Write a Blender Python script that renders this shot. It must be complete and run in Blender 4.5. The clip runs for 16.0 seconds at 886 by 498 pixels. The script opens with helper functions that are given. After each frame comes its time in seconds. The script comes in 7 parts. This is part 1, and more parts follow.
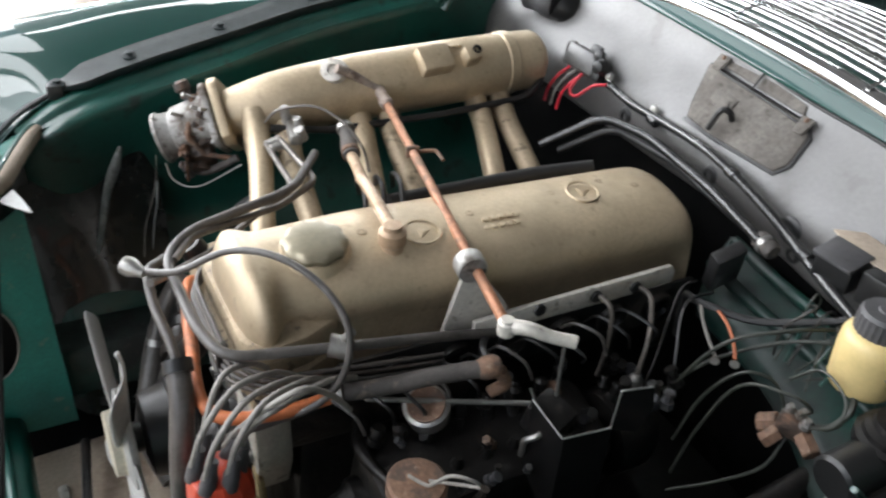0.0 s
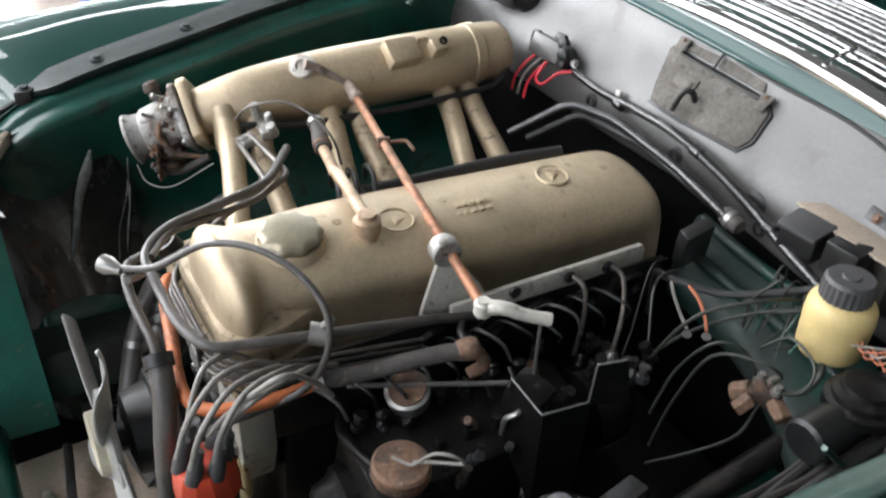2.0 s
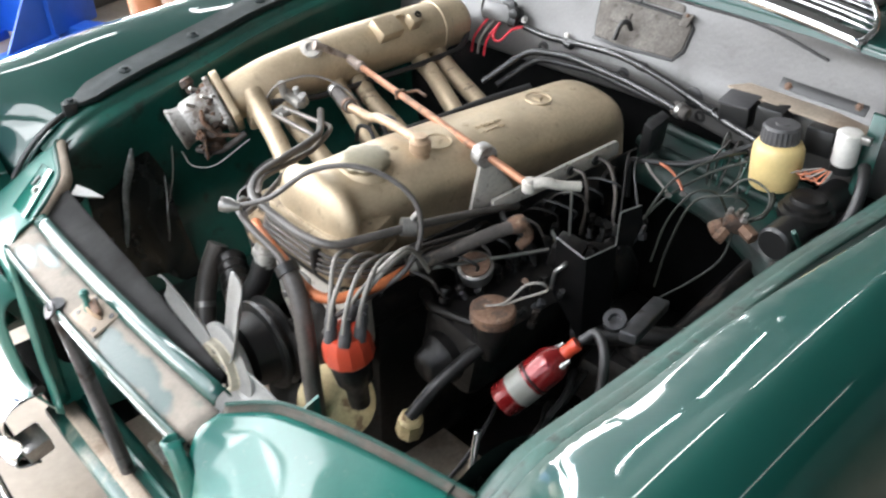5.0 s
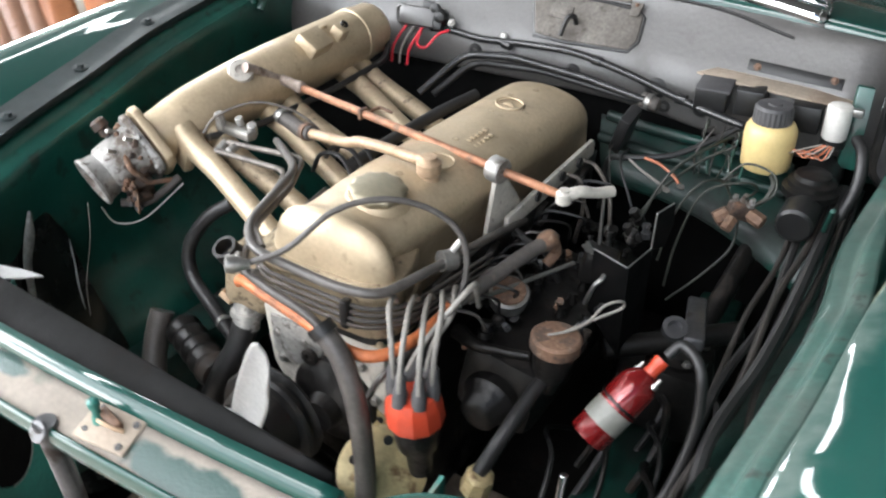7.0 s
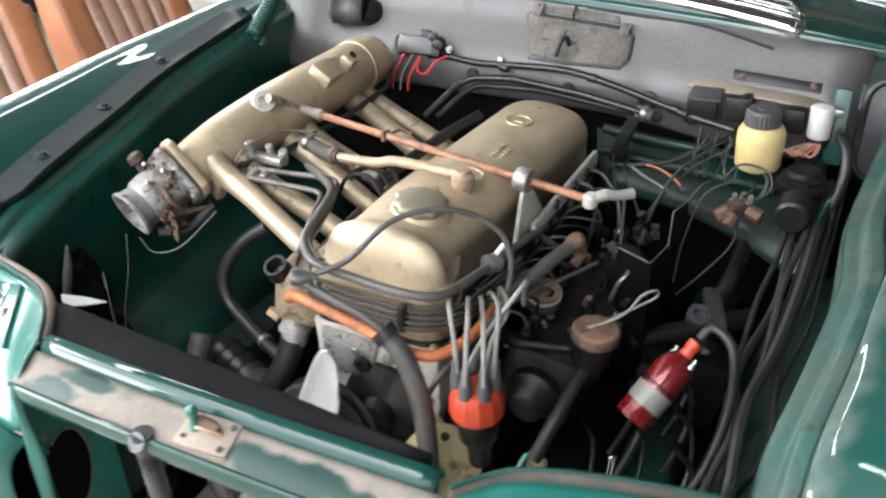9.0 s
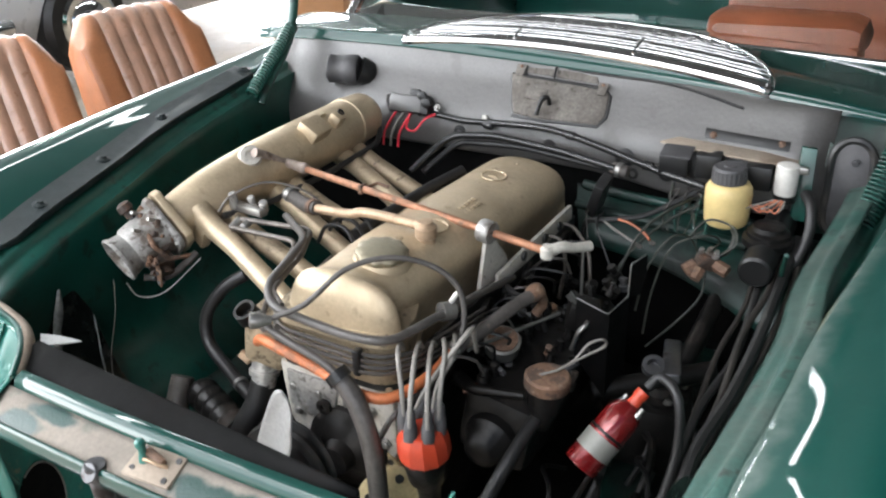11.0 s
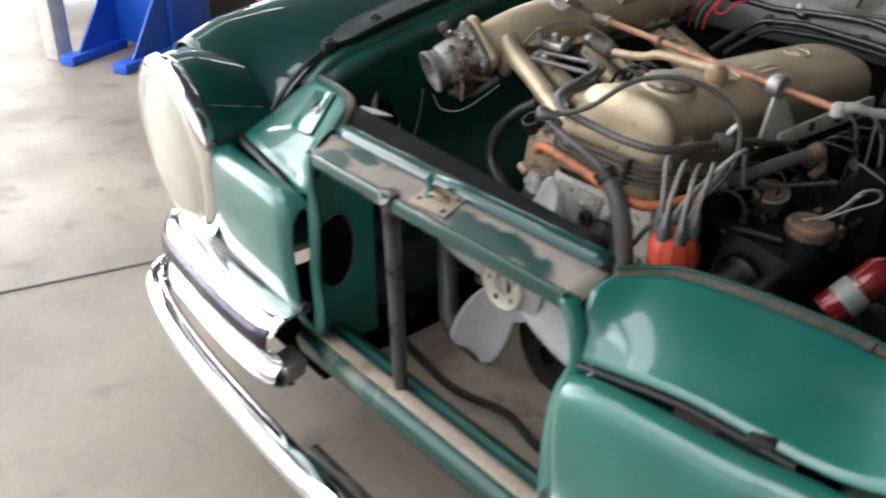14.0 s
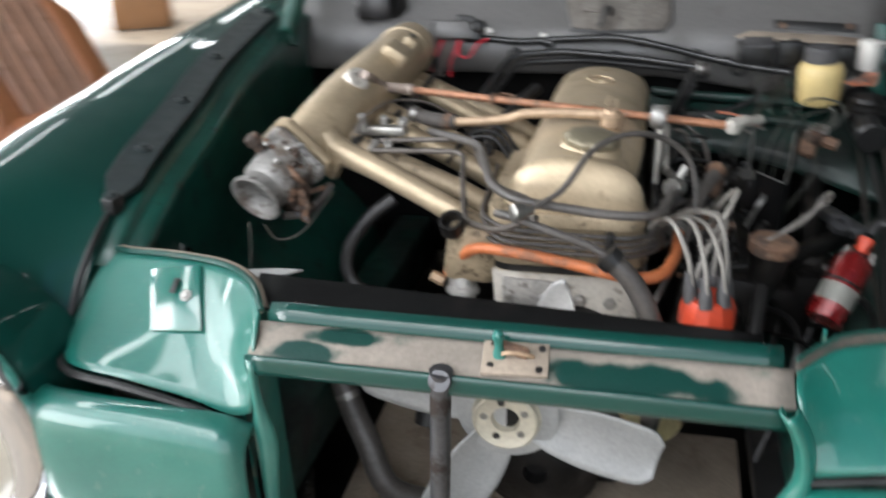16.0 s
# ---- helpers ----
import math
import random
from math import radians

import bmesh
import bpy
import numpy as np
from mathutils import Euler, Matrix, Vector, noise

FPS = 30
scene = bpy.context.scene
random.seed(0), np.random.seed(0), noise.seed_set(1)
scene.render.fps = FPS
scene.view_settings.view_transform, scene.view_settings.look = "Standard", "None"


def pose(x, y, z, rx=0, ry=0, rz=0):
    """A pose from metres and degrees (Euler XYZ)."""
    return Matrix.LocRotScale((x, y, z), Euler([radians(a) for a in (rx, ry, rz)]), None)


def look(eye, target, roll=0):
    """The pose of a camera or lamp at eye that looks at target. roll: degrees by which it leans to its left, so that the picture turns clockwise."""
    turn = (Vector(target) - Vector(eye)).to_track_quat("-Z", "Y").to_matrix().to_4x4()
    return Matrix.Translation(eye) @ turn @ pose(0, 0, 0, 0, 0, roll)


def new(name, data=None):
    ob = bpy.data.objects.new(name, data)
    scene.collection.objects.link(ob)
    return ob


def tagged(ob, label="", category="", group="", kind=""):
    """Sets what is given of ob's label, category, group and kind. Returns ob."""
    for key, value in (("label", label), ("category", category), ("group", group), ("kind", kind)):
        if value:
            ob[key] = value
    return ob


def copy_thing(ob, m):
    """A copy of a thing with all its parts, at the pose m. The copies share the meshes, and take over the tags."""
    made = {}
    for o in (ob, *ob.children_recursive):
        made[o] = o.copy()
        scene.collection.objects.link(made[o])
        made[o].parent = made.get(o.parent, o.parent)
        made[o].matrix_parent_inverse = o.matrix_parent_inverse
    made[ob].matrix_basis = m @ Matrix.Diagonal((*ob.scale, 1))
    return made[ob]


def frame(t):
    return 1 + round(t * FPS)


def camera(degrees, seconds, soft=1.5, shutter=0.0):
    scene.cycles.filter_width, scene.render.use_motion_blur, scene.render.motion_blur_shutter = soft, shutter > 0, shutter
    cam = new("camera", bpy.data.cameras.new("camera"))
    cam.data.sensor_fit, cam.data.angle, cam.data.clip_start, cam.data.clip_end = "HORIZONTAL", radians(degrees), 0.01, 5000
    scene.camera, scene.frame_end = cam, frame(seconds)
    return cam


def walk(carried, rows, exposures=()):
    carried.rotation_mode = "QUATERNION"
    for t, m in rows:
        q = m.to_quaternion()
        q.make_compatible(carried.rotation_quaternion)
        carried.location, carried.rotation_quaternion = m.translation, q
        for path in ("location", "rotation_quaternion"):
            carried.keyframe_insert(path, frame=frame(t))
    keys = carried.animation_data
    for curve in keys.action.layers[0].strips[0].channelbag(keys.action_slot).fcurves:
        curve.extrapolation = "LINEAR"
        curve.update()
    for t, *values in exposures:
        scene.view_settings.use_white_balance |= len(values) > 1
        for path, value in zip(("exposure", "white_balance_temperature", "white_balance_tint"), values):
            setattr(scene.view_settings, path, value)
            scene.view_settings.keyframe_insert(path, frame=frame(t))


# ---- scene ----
# Car axes: x to the car's left, y towards the windscreen, z up; x = y = 0 at the lock panel.
cam = camera(53.8, 16.0, soft=2.2, shutter=0.7)
PATH = [
    (0, (0.911, 0.118, 1.518), (-0.515, 0.941, 0.383), 4.4),
    (0.5, (0.914, 0.122, 1.517), (-0.479, 1.006, 0.386), 4.6),
    (1, (0.913, 0.114, 1.521), (-0.504, 0.983, 0.408), 4.0),
    (1.5, (0.927, 0.107, 1.517), (-0.487, 0.983, 0.406), 3.9),
    (2, (0.934, 0.106, 1.512), (-0.465, 0.98, 0.382), 3.2),
    (2.5, (0.931, 0.085, 1.492), (-0.435, 0.956, 0.319), 1.4),
    (3, (0.898, -0.02, 1.486), (-0.435, 0.944, 0.349), 0.2),
    (3.5, (0.888, -0.149, 1.506), (-0.407, 0.925, 0.424), -4.1),
    (4, (0.901, -0.203, 1.526), (-0.309, 0.996, 0.479), -0.8),
    (4.5, (1.022, -0.237, 1.532), (-0.21, 0.928, 0.472), -1.8),
    (5, (1.081, -0.309, 1.527), (-0.187, 0.799, 0.447), -1.5),
    (7.5, (0.583, -0.542, 1.469), (-0.182, 0.996, 0.445), -2.1),
    (8, (0.529, -0.68, 1.492), (-0.167, 0.915, 0.506), -4.2),
    (8.5, (0.539, -0.68, 1.483), (-0.139, 0.914, 0.485), -3.5),
    (9, (0.615, -0.591, 1.489), (-0.176, 0.947, 0.485), -1.3),
    (9.5, (0.668, -0.514, 1.477), (-0.159, 0.99, 0.45), -0.3),
    (10, (0.682, -0.515, 1.503), (-0.199, 1.008, 0.552), -1.5),
    (12.5, (0.883, -0.723, 1.498), (-0.046, 0.828, 0.642), -2.5),
    (13, (0.893, -0.733, 1.479), (-0.189, 0.724, 0.639), -2.0),
    (13.5, (0.89, -0.694, 1.339), (-0.421, 0.512, 0.43), 0.3),
    (14, (0.881, -0.752, 1.327), (-0.464, 0.385, 0.379), 0.8),
    (14.5, (0.812, -0.913, 1.361), (-0.286, 0.534, 0.525), 0.7),
    (15, (0.648, -0.885, 1.359), (-0.093, 0.768, 0.511), 1.6),
    (15.5, (0.38, -0.798, 1.364), (-0.432, 0.815, 0.505), -2.8),
    (16, (0.138, -0.831, 1.336), (-0.302, 0.907, 0.449), -2.4),
]
walk(cam, [(t, look(eye, target, roll)) for t, eye, target, roll in PATH],
     exposures=[(0, 0.42), (2, 0.46), (3, 0.70), (4.5, 0.74), (8.5, 0.62), (10, 0.50), (12.5, 0.04), (13.5, -0.27), (14.5, -0.30), (16, -0.03)])

# ---- light ----
world = bpy.data.worlds.new("sky")
scene.world = world
world.use_nodes = True
sky = world.node_tree.nodes.new("ShaderNodeTexSky")
sky.sky_type, sky.sun_disc = "NISHITA", False
sky.sun_elevation, sky.sun_rotation = radians(69.4), radians(-51)
background = world.node_tree.nodes["Background"]
background.inputs["Strength"].default_value = 0.12
world.node_tree.links.new(sky.outputs["Color"], background.inputs["Color"])
scene.view_settings.exposure = -0.5


def area(name, place, target, size_x, size_y, watts, colour=(1, 1, 1)):
    lamp = bpy.data.lights.new(name, "AREA")
    lamp.shape, lamp.size, lamp.size_y, lamp.energy, lamp.color = "RECTANGLE", size_x, size_y, watts, colour
    ob = new(name, lamp)
    ob.matrix_world = look(place, target)
    return ob


for strip_x, strip_watts in ((-5.74, 50), (-2.44, 11), (2.4, 1.5)):
    for k in range(5):
        area("tube_light", (strip_x, 0.4 + 1.9 * k, 3.26), (strip_x, 0.4 + 1.9 * k, 0), 0.14, 1.45, strip_watts, (0.92, 0.98, 1.0))
# Fill lamps added at unseen front and side openings, in place of daylight.
area("front_fill_light", (0.6, -3.25, 1.8), (0.4, 0, 1.2), 7.2, 2.8, 110, (0.97, 0.98, 1.0))
area("yard_light", (-4.9, -3.25, 1.75), (-2.0, 0, 0.9), 3.1, 2.9, 265, (0.97, 0.98, 1.0))
area("high_fill_light", (-2.9, -3.25, 4.6), (-1.5, 0, 1.6), 7.8, 2.6, 235, (0.97, 0.98, 1.0))
area("roof_front_light", (-2.2, -2.0, 6.4), (-1.8, -1.6, 0), 9.0, 2.5, 530, (0.97, 0.98, 1.0))
area("side_front_light", (-6.95, -1.65, 3.3), (0, -1.6, 2.4), 3.2, 5.6, 460, (0.97, 0.98, 1.0))
area("side_door_light", (-6.95, 4.5, 1.1), (-3, 3.5, 0.0), 8.0, 2.0, 1150, (0.97, 0.98, 1.0))
sun = new("sun", bpy.data.lights.new("sun", "SUN"))
sun.data.energy, sun.data.angle, sun.data.color = 5.0, radians(0.5), (1.0, 0.95, 0.88)
sun.matrix_world = look((-2.5, 2.0, 8.5), (0, 0, 0))


# ---- materials ----
def mat(name, base, rough=0.5, metal=0.0, coat=0.0, var=0.15, scale=9.0, grain=0.1, grain_scale=160.0,
        stain=None, stain_amount=0.4, stain_scale=7.0, bump=0.15, bump_scale=220.0, spec=0.5, trans=0.0, soft=0.10, specks=0.0, speck_tone=(0.03, 0.025, 0.02), speck_scale=70.0, coat_rough=0.035):
    """Procedural surface: broad tone changes, fine grain, stains of their own shape, fine relief."""
    m = bpy.data.materials.new(name)
    m.use_nodes = True
    n, l = m.node_tree.nodes, m.node_tree.links
    bsdf = n["Principled BSDF"]
    geo = n.new("ShaderNodeTexCoord")

    def cloud(size, detail=4.0, rough_=0.55):
        t = n.new("ShaderNodeTexNoise")
        t.inputs["Scale"].default_value, t.inputs["Detail"].default_value, t.inputs["Roughness"].default_value = size, detail, rough_
        l.new(geo.outputs["Object"], t.inputs["Vector"])
        return t.outputs["Fac"]

    def ramp(fac, a, b, ca, cb):
        r = n.new("ShaderNodeValToRGB")
        r.color_ramp.elements[0].position, r.color_ramp.elements[1].position = a, b
        r.color_ramp.elements[0].color, r.color_ramp.elements[1].color = (*ca, 1), (*cb, 1)
        l.new(fac, r.inputs["Fac"])
        return r.outputs["Color"]

    def mix(kind, fac, a, b):
        x = n.new("ShaderNodeMix")
        x.data_type, x.blend_type = "RGBA", kind
        if isinstance(fac, float):
            x.inputs["Factor"].default_value = fac
        else:
            l.new(fac, x.inputs["Factor"])
        l.new(a, x.inputs["A"])
        l.new(b, x.inputs["B"])
        return x.outputs["Result"]

    lo = tuple(max(0.0, c * (1 - var)) for c in base)
    hi = tuple(min(1.0, c * (1 + var)) for c in base)
    colour = ramp(cloud(scale), 0.3, 0.7, lo, hi)
    if grain:
        colour = mix("MULTIPLY", 1.0, colour, ramp(cloud(grain_scale, 2.0), 0.3, 0.7, (1 - grain,) * 3, (1, 1, 1)))
    rough_link = ramp(cloud(scale * 2.3), 0.3, 0.7, (rough * 0.85,) * 3, (min(1, rough * 1.15),) * 3)
    if stain:
        edge = ramp(cloud(stain_scale, 6.0, 0.65), 0.62 - 0.3 * stain_amount, 0.62 + soft - 0.3 * stain_amount, (0, 0, 0), (1, 1, 1))
        flat = n.new("ShaderNodeRGB")
        flat.outputs[0].default_value = (*stain, 1)
        colour = mix("MIX", edge, colour, flat.outputs[0])
        dull = n.new("ShaderNodeRGB")
        dull.outputs[0].default_value = (0.85, 0.85, 0.85, 1)
        rough_link = mix("MIX", edge, rough_link, dull.outputs[0])
    if specks:
        dots = ramp(cloud(speck_scale, 3.0, 0.6), 0.66 - 0.1 * specks, 0.74 - 0.1 * specks, (0, 0, 0), (specks,) * 3)
        tone = n.new("ShaderNodeRGB")
        tone.outputs[0].default_value = (*speck_tone, 1)
        colour = mix("MIX", dots, colour, tone.outputs[0])
    l.new(colour, bsdf.inputs["Base Color"])
    l.new(rough_link, bsdf.inputs["Roughness"])
    bsdf.inputs["Metallic"].default_value = metal
    bsdf.inputs["Coat Weight"].default_value = coat
    bsdf.inputs["Coat Roughness"].default_value = coat_rough
    bsdf.inputs["Specular IOR Level"].default_value = spec
    bsdf.inputs["Transmission Weight"].default_value = trans
    if bump:
        b = n.new("ShaderNodeBump")
        b.inputs["Strength"].default_value, b.inputs["Distance"].default_value = bump, 0.002
        l.new(cloud(bump_scale, 3.0), b.inputs["Height"])
        l.new(b.outputs["Normal"], bsdf.inputs["Normal"])
    return m


TAN = (0.36, 0.30, 0.24)
GREEN = mat("green_car_paint", (0.0017, 0.041, 0.032), 0.45, 0.0, 1.0, 0.06, 5, 0.04, bump=0.0, spec=0.15)
GREEN_WORN = mat("green_inner_paint", (0.005, 0.060, 0.045), 0.42, 0.0, 0.6, 0.4, 7, 0.15, stain=(0.072, 0.092, 0.078), stain_amount=0.36, stain_scale=5, soft=0.5, bump=0.12, bump_scale=40, specks=0.7, speck_tone=(0.009, 0.011, 0.009), speck_scale=18, coat_rough=0.2)
GREEN_DUSTY = mat("dusty_green_paint", (0.004, 0.055, 0.042), 0.4, 0.0, 0.2, 0.25, 9, 0.15, stain=TAN, stain_amount=0.15, stain_scale=8, soft=0.3, bump=0.15)
DUST = mat("dust_film", (0.235, 0.205, 0.172), 0.9, 0, 0, 0.2, 14, 0.15, stain=(0.02, 0.07, 0.055), stain_amount=0.12, stain_scale=9, soft=0.2, bump=0.25)
GOLD = mat("champagne_cast_paint", (0.50, 0.40, 0.27), 0.42, 0.4, 0.0, 0.14, 11, 0.14, stain=(0.30, 0.24, 0.155), stain_amount=0.3, stain_scale=5, soft=0.4, bump=0.22, bump_scale=300, specks=0.36, speck_tone=(0.19, 0.145, 0.09), speck_scale=55)
GOLD_DIRTY = mat("champagne_cast_paint_worn", (0.38, 0.30, 0.20), 0.5, 0.35, 0.0, 0.2, 9, 0.2, stain=(0.14, 0.11, 0.07), stain_amount=0.18, stain_scale=14, bump=0.3, bump_scale=260, specks=0.8, speck_tone=(0.09, 0.065, 0.04), speck_scale=45)
GREY_WALL = mat("grey_firewall_paint", (0.077, 0.073, 0.069), 0.40, 0, 0, 0.18, 3.5, 0.2, stain=(0.046, 0.042, 0.038), stain_amount=0.45, stain_scale=4, soft=0.5, bump=0.3, bump_scale=90, specks=0.6, speck_tone=(0.042, 0.037, 0.032), speck_scale=16, spec=0.95)
RUBBER = mat("black_rubber", (0.017, 0.0165, 0.0165), 0.42, 0, 0, 0.3, 20, 0.2, bump=0.2)
RUBBER_GREY = mat("aged_grey_rubber", (0.082, 0.074, 0.068), 0.36, 0, 0, 0.3, 16, 0.25, bump=0.3, specks=0.4, speck_tone=(0.03, 0.026, 0.023), speck_scale=40)
HOSE = mat("ribbed_hose_rubber", (0.075, 0.066, 0.06), 0.7, 0, 0, 0.3, 16, 0.25, bump=0.4, bump_scale=420, specks=0.6, speck_tone=(0.16, 0.13, 0.10), speck_scale=60)
LEAD = mat("grey_lead_insulation", (0.205, 0.190, 0.170), 0.5, 0, 0, 0.2, 20, 0.2, bump=0.12, specks=0.4, speck_tone=(0.09, 0.08, 0.07), speck_scale=60)
BLACK = mat("black_paint", (0.011, 0.011, 0.011), 0.4, 0, 0, 0.3, 12, 0.2, stain=(0.05, 0.043, 0.037), stain_amount=0.22, bump=0.15)
GREASE = mat("oily_cast_iron", (0.011, 0.010, 0.0095), 0.38, 0.3, 0, 0.5, 14, 0.4, stain=(0.034, 0.026, 0.021), stain_amount=0.2, stain_scale=16, bump=0.6, bump_scale=90)
ALU = mat("cast_aluminium", (0.42, 0.41, 0.39), 0.45, 0.7, 0, 0.2, 12, 0.25, stain=(0.17, 0.15, 0.13), stain_amount=0.25, stain_scale=14, bump=0.35, bump_scale=200, specks=0.7, speck_tone=(0.06, 0.05, 0.04), speck_scale=60)
STEEL = mat("dull_steel", (0.36, 0.35, 0.33), 0.38, 0.85, 0, 0.2, 18, 0.2, bump=0.15)
FAN = mat("grey_painted_fan", (0.42, 0.42, 0.41), 0.5, 0.2, 0, 0.1, 10, 0.15, bump=0.2)
CHROME = mat("chrome", (0.8, 0.8, 0.8), 0.07, 1.0, 0, 0.03, 10, 0.0, bump=0.0)
# Dark metal for the reflection painted on the bumper bar.
DARK_REFLECTION = mat("dark_reflection_chrome", (0.060, 0.055, 0.072), 0.16, 0.9, 0, 0.4, 9, 0.15, stain=(0.14, 0.13, 0.15), stain_amount=0.3, stain_scale=8, soft=0.5, bump=0.03)
COPPER = mat("rusty_orange_rod", (0.44, 0.205, 0.115), 0.5, 0.3, 0, 0.25, 30, 0.3, stain=(0.22, 0.14, 0.095), stain_amount=0.32, stain_scale=40, bump=0.35, specks=0.7, speck_tone=(0.13, 0.08, 0.055), speck_scale=90)
BRASS = mat("tan_plated_pipe", (0.42, 0.295, 0.19), 0.45, 0.3, 0, 0.18, 20, 0.22, stain=(0.22, 0.15, 0.10), stain_amount=0.22, stain_scale=30, soft=0.3, bump=0.25, specks=0.5, speck_tone=(0.12, 0.08, 0.055), speck_scale=80)
RUST = mat("rusty_fitting", (0.185, 0.105, 0.066), 0.72, 0.1, 0, 0.35, 25, 0.35, stain=(0.09, 0.062, 0.048), stain_amount=0.4, stain_scale=34, bump=0.6, specks=0.6, speck_tone=(0.30, 0.22, 0.16), speck_scale=80)
ORANGE = mat("orange_coolant_pipe", (0.52, 0.16, 0.06), 0.5, 0.1, 0, 0.2, 18, 0.2, stain=(0.26, 0.12, 0.07), stain_amount=0.22, stain_scale=25, bump=0.3)
RED = mat("red_orange_plastic", (0.52, 0.055, 0.022), 0.4, 0, 0.2, 0.1, 20, 0.08, bump=0.08)
RED_DEEP = mat("red_enamel", (0.20, 0.008, 0.009), 0.22, 0.35, 0.6, 0.15, 14, 0.08, stain=(0.045, 0.008, 0.008), stain_amount=0.25, stain_scale=26, soft=0.3, bump=0.05)
YELLOW = mat("yellowed_plastic", (0.60, 0.46, 0.205), 0.42, 0, 0, 0.16, 14, 0.08, stain=(0.36, 0.27, 0.12), stain_amount=0.35, stain_scale=16, soft=0.4, bump=0.08)
CREAM = mat("cream_plated_metal", (0.52, 0.42, 0.23), 0.45, 0.3, 0, 0.2, 16, 0.2, stain=(0.2, 0.13, 0.07), stain_amount=0.2, stain_scale=25, bump=0.3)
CAPGREY = mat("dark_grey_plastic", (0.06, 0.058, 0.06), 0.5, 0, 0, 0.2, 20, 0.15, bump=0.2)
WHITE = mat("white_plastic", (0.62, 0.6, 0.56), 0.45, 0, 0, 0.12, 12, 0.12, stain=(0.30, 0.27, 0.23), stain_amount=0.25, stain_scale=40, soft=0.3, bump=0.05)
REDWIRE = mat("red_wire_insulation", (0.6, 0.03, 0.05), 0.45, 0, 0, 0.1, 20, 0.05, bump=0.0)
GREENWIRE = mat("green_grey_wire", (0.024, 0.027, 0.020), 0.5, 0, 0, 0.3, 20, 0.2, bump=0.1)
ORANGEWIRE = mat("orange_wire_insulation", (0.42, 0.13, 0.06), 0.5, 0, 0, 0.1, 20, 0.05, bump=0.0)
LEATHER = mat("tan_leather", (0.42, 0.165, 0.072), 0.36, 0, 0, 0.16, 7, 0.14, stain=(0.30, 0.115, 0.054), stain_amount=0.15, soft=0.3, bump=0.35, bump_scale=300, spec=0.6)
LEATHER_PALE = mat("pale_pleated_leather", (0.44, 0.245, 0.165), 0.30, 0, 0, 0.2, 9, 0.16, stain=(0.33, 0.16, 0.095), stain_amount=0.3, soft=0.4, bump=0.4, bump_scale=240, spec=0.9)
LEATHER_DARK = mat("red_brown_trim", (0.17, 0.048, 0.022), 0.4, 0, 0, 0.2, 7, 0.14, bump=0.3, bump_scale=240)
CONCRETE = mat("workshop_concrete", (0.285, 0.235, 0.183), 0.5, 0, 0, 0.28, 1.1, 0.14, 40, stain=(0.18, 0.15, 0.122), stain_amount=0.5, stain_scale=1.5, soft=0.4, bump=0.15, bump_scale=70, specks=0.6, speck_tone=(0.14, 0.12, 0.10), speck_scale=5)
PLASTER = mat("grey_plaster", (0.11, 0.112, 0.112), 0.85, 0, 0, 0.1, 1, 0.06, 50, bump=0.2, bump_scale=40)
ROOFING = mat("grey_roof_sheet", (0.055, 0.058, 0.06), 0.7, 0, 0, 0.15, 1, 0.1, 30, bump=0.2, bump_scale=30)
SILVER = mat("silver_car_paint", (0.72, 0.73, 0.75), 0.3, 0.1, 0.8, 0.04, 5, 0.02, bump=0.0)
BLUE = mat("blue_plastic", (0.012, 0.09, 0.5), 0.4, 0, 0, 0.12, 6, 0.08, bump=0.1)
CARD = mat("brown_cardboard", (0.45, 0.23, 0.11), 0.8, 0, 0, 0.1, 5, 0.1, bump=0.2, bump_scale=90)
LAMPGLASS = mat("ribbed_lamp_lens", (0.60, 0.56, 0.47), 0.18, 0, 0.6, 0.06, 16, 0.05, bump=0.6, bump_scale=70)
BEIGE = mat("dusty_tray_metal", (0.33, 0.27, 0.21), 0.85, 0, 0, 0.2, 8, 0.2, stain=(0.2, 0.15, 0.11), stain_amount=0.3, stain_scale=9, bump=0.3)
STRIP = mat("dark_seal_strip", (0.009, 0.017, 0.018), 0.48, 0, 0.05, 0.25, 20, 0.2, stain=(0.034, 0.042, 0.041), stain_amount=0.25, stain_scale=14, soft=0.3, bump=0.2)
GREEN_RUST = mat("rusting_green_paint", (0.018, 0.175, 0.142), 0.42, 0, 0.3, 0.3, 8, 0.2, stain=(0.30, 0.22, 0.14), stain_amount=-0.03, stain_scale=13, bump=0.3, bump_scale=80, specks=0.35, speck_tone=(0.26, 0.22, 0.16), speck_scale=26)
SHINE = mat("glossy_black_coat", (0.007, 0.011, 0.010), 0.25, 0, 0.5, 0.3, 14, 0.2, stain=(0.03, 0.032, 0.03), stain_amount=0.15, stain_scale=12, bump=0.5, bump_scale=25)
LOOM = mat("shiny_black_sleeve", (0.016, 0.016, 0.016), 0.22, 0, 0.3, 0.2, 20, 0.1, bump=0.7, bump_scale=130)
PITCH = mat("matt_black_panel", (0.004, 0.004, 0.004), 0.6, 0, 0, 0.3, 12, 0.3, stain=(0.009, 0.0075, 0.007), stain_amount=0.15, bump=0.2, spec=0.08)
# Green with real grime, its base darkened further for shade in the bay.
GREEN_GRIMY_SHADE = mat("grimy_green_with_shade", (0.003, 0.032, 0.024), 0.4, 0.0, 0.15, 0.4, 9, 0.2, stain=(0.011, 0.0115, 0.0105), stain_amount=0.7, stain_scale=7, soft=0.25, bump=0.25, bump_scale=60, specks=0.4, speck_tone=(0.05, 0.045, 0.038), speck_scale=60)
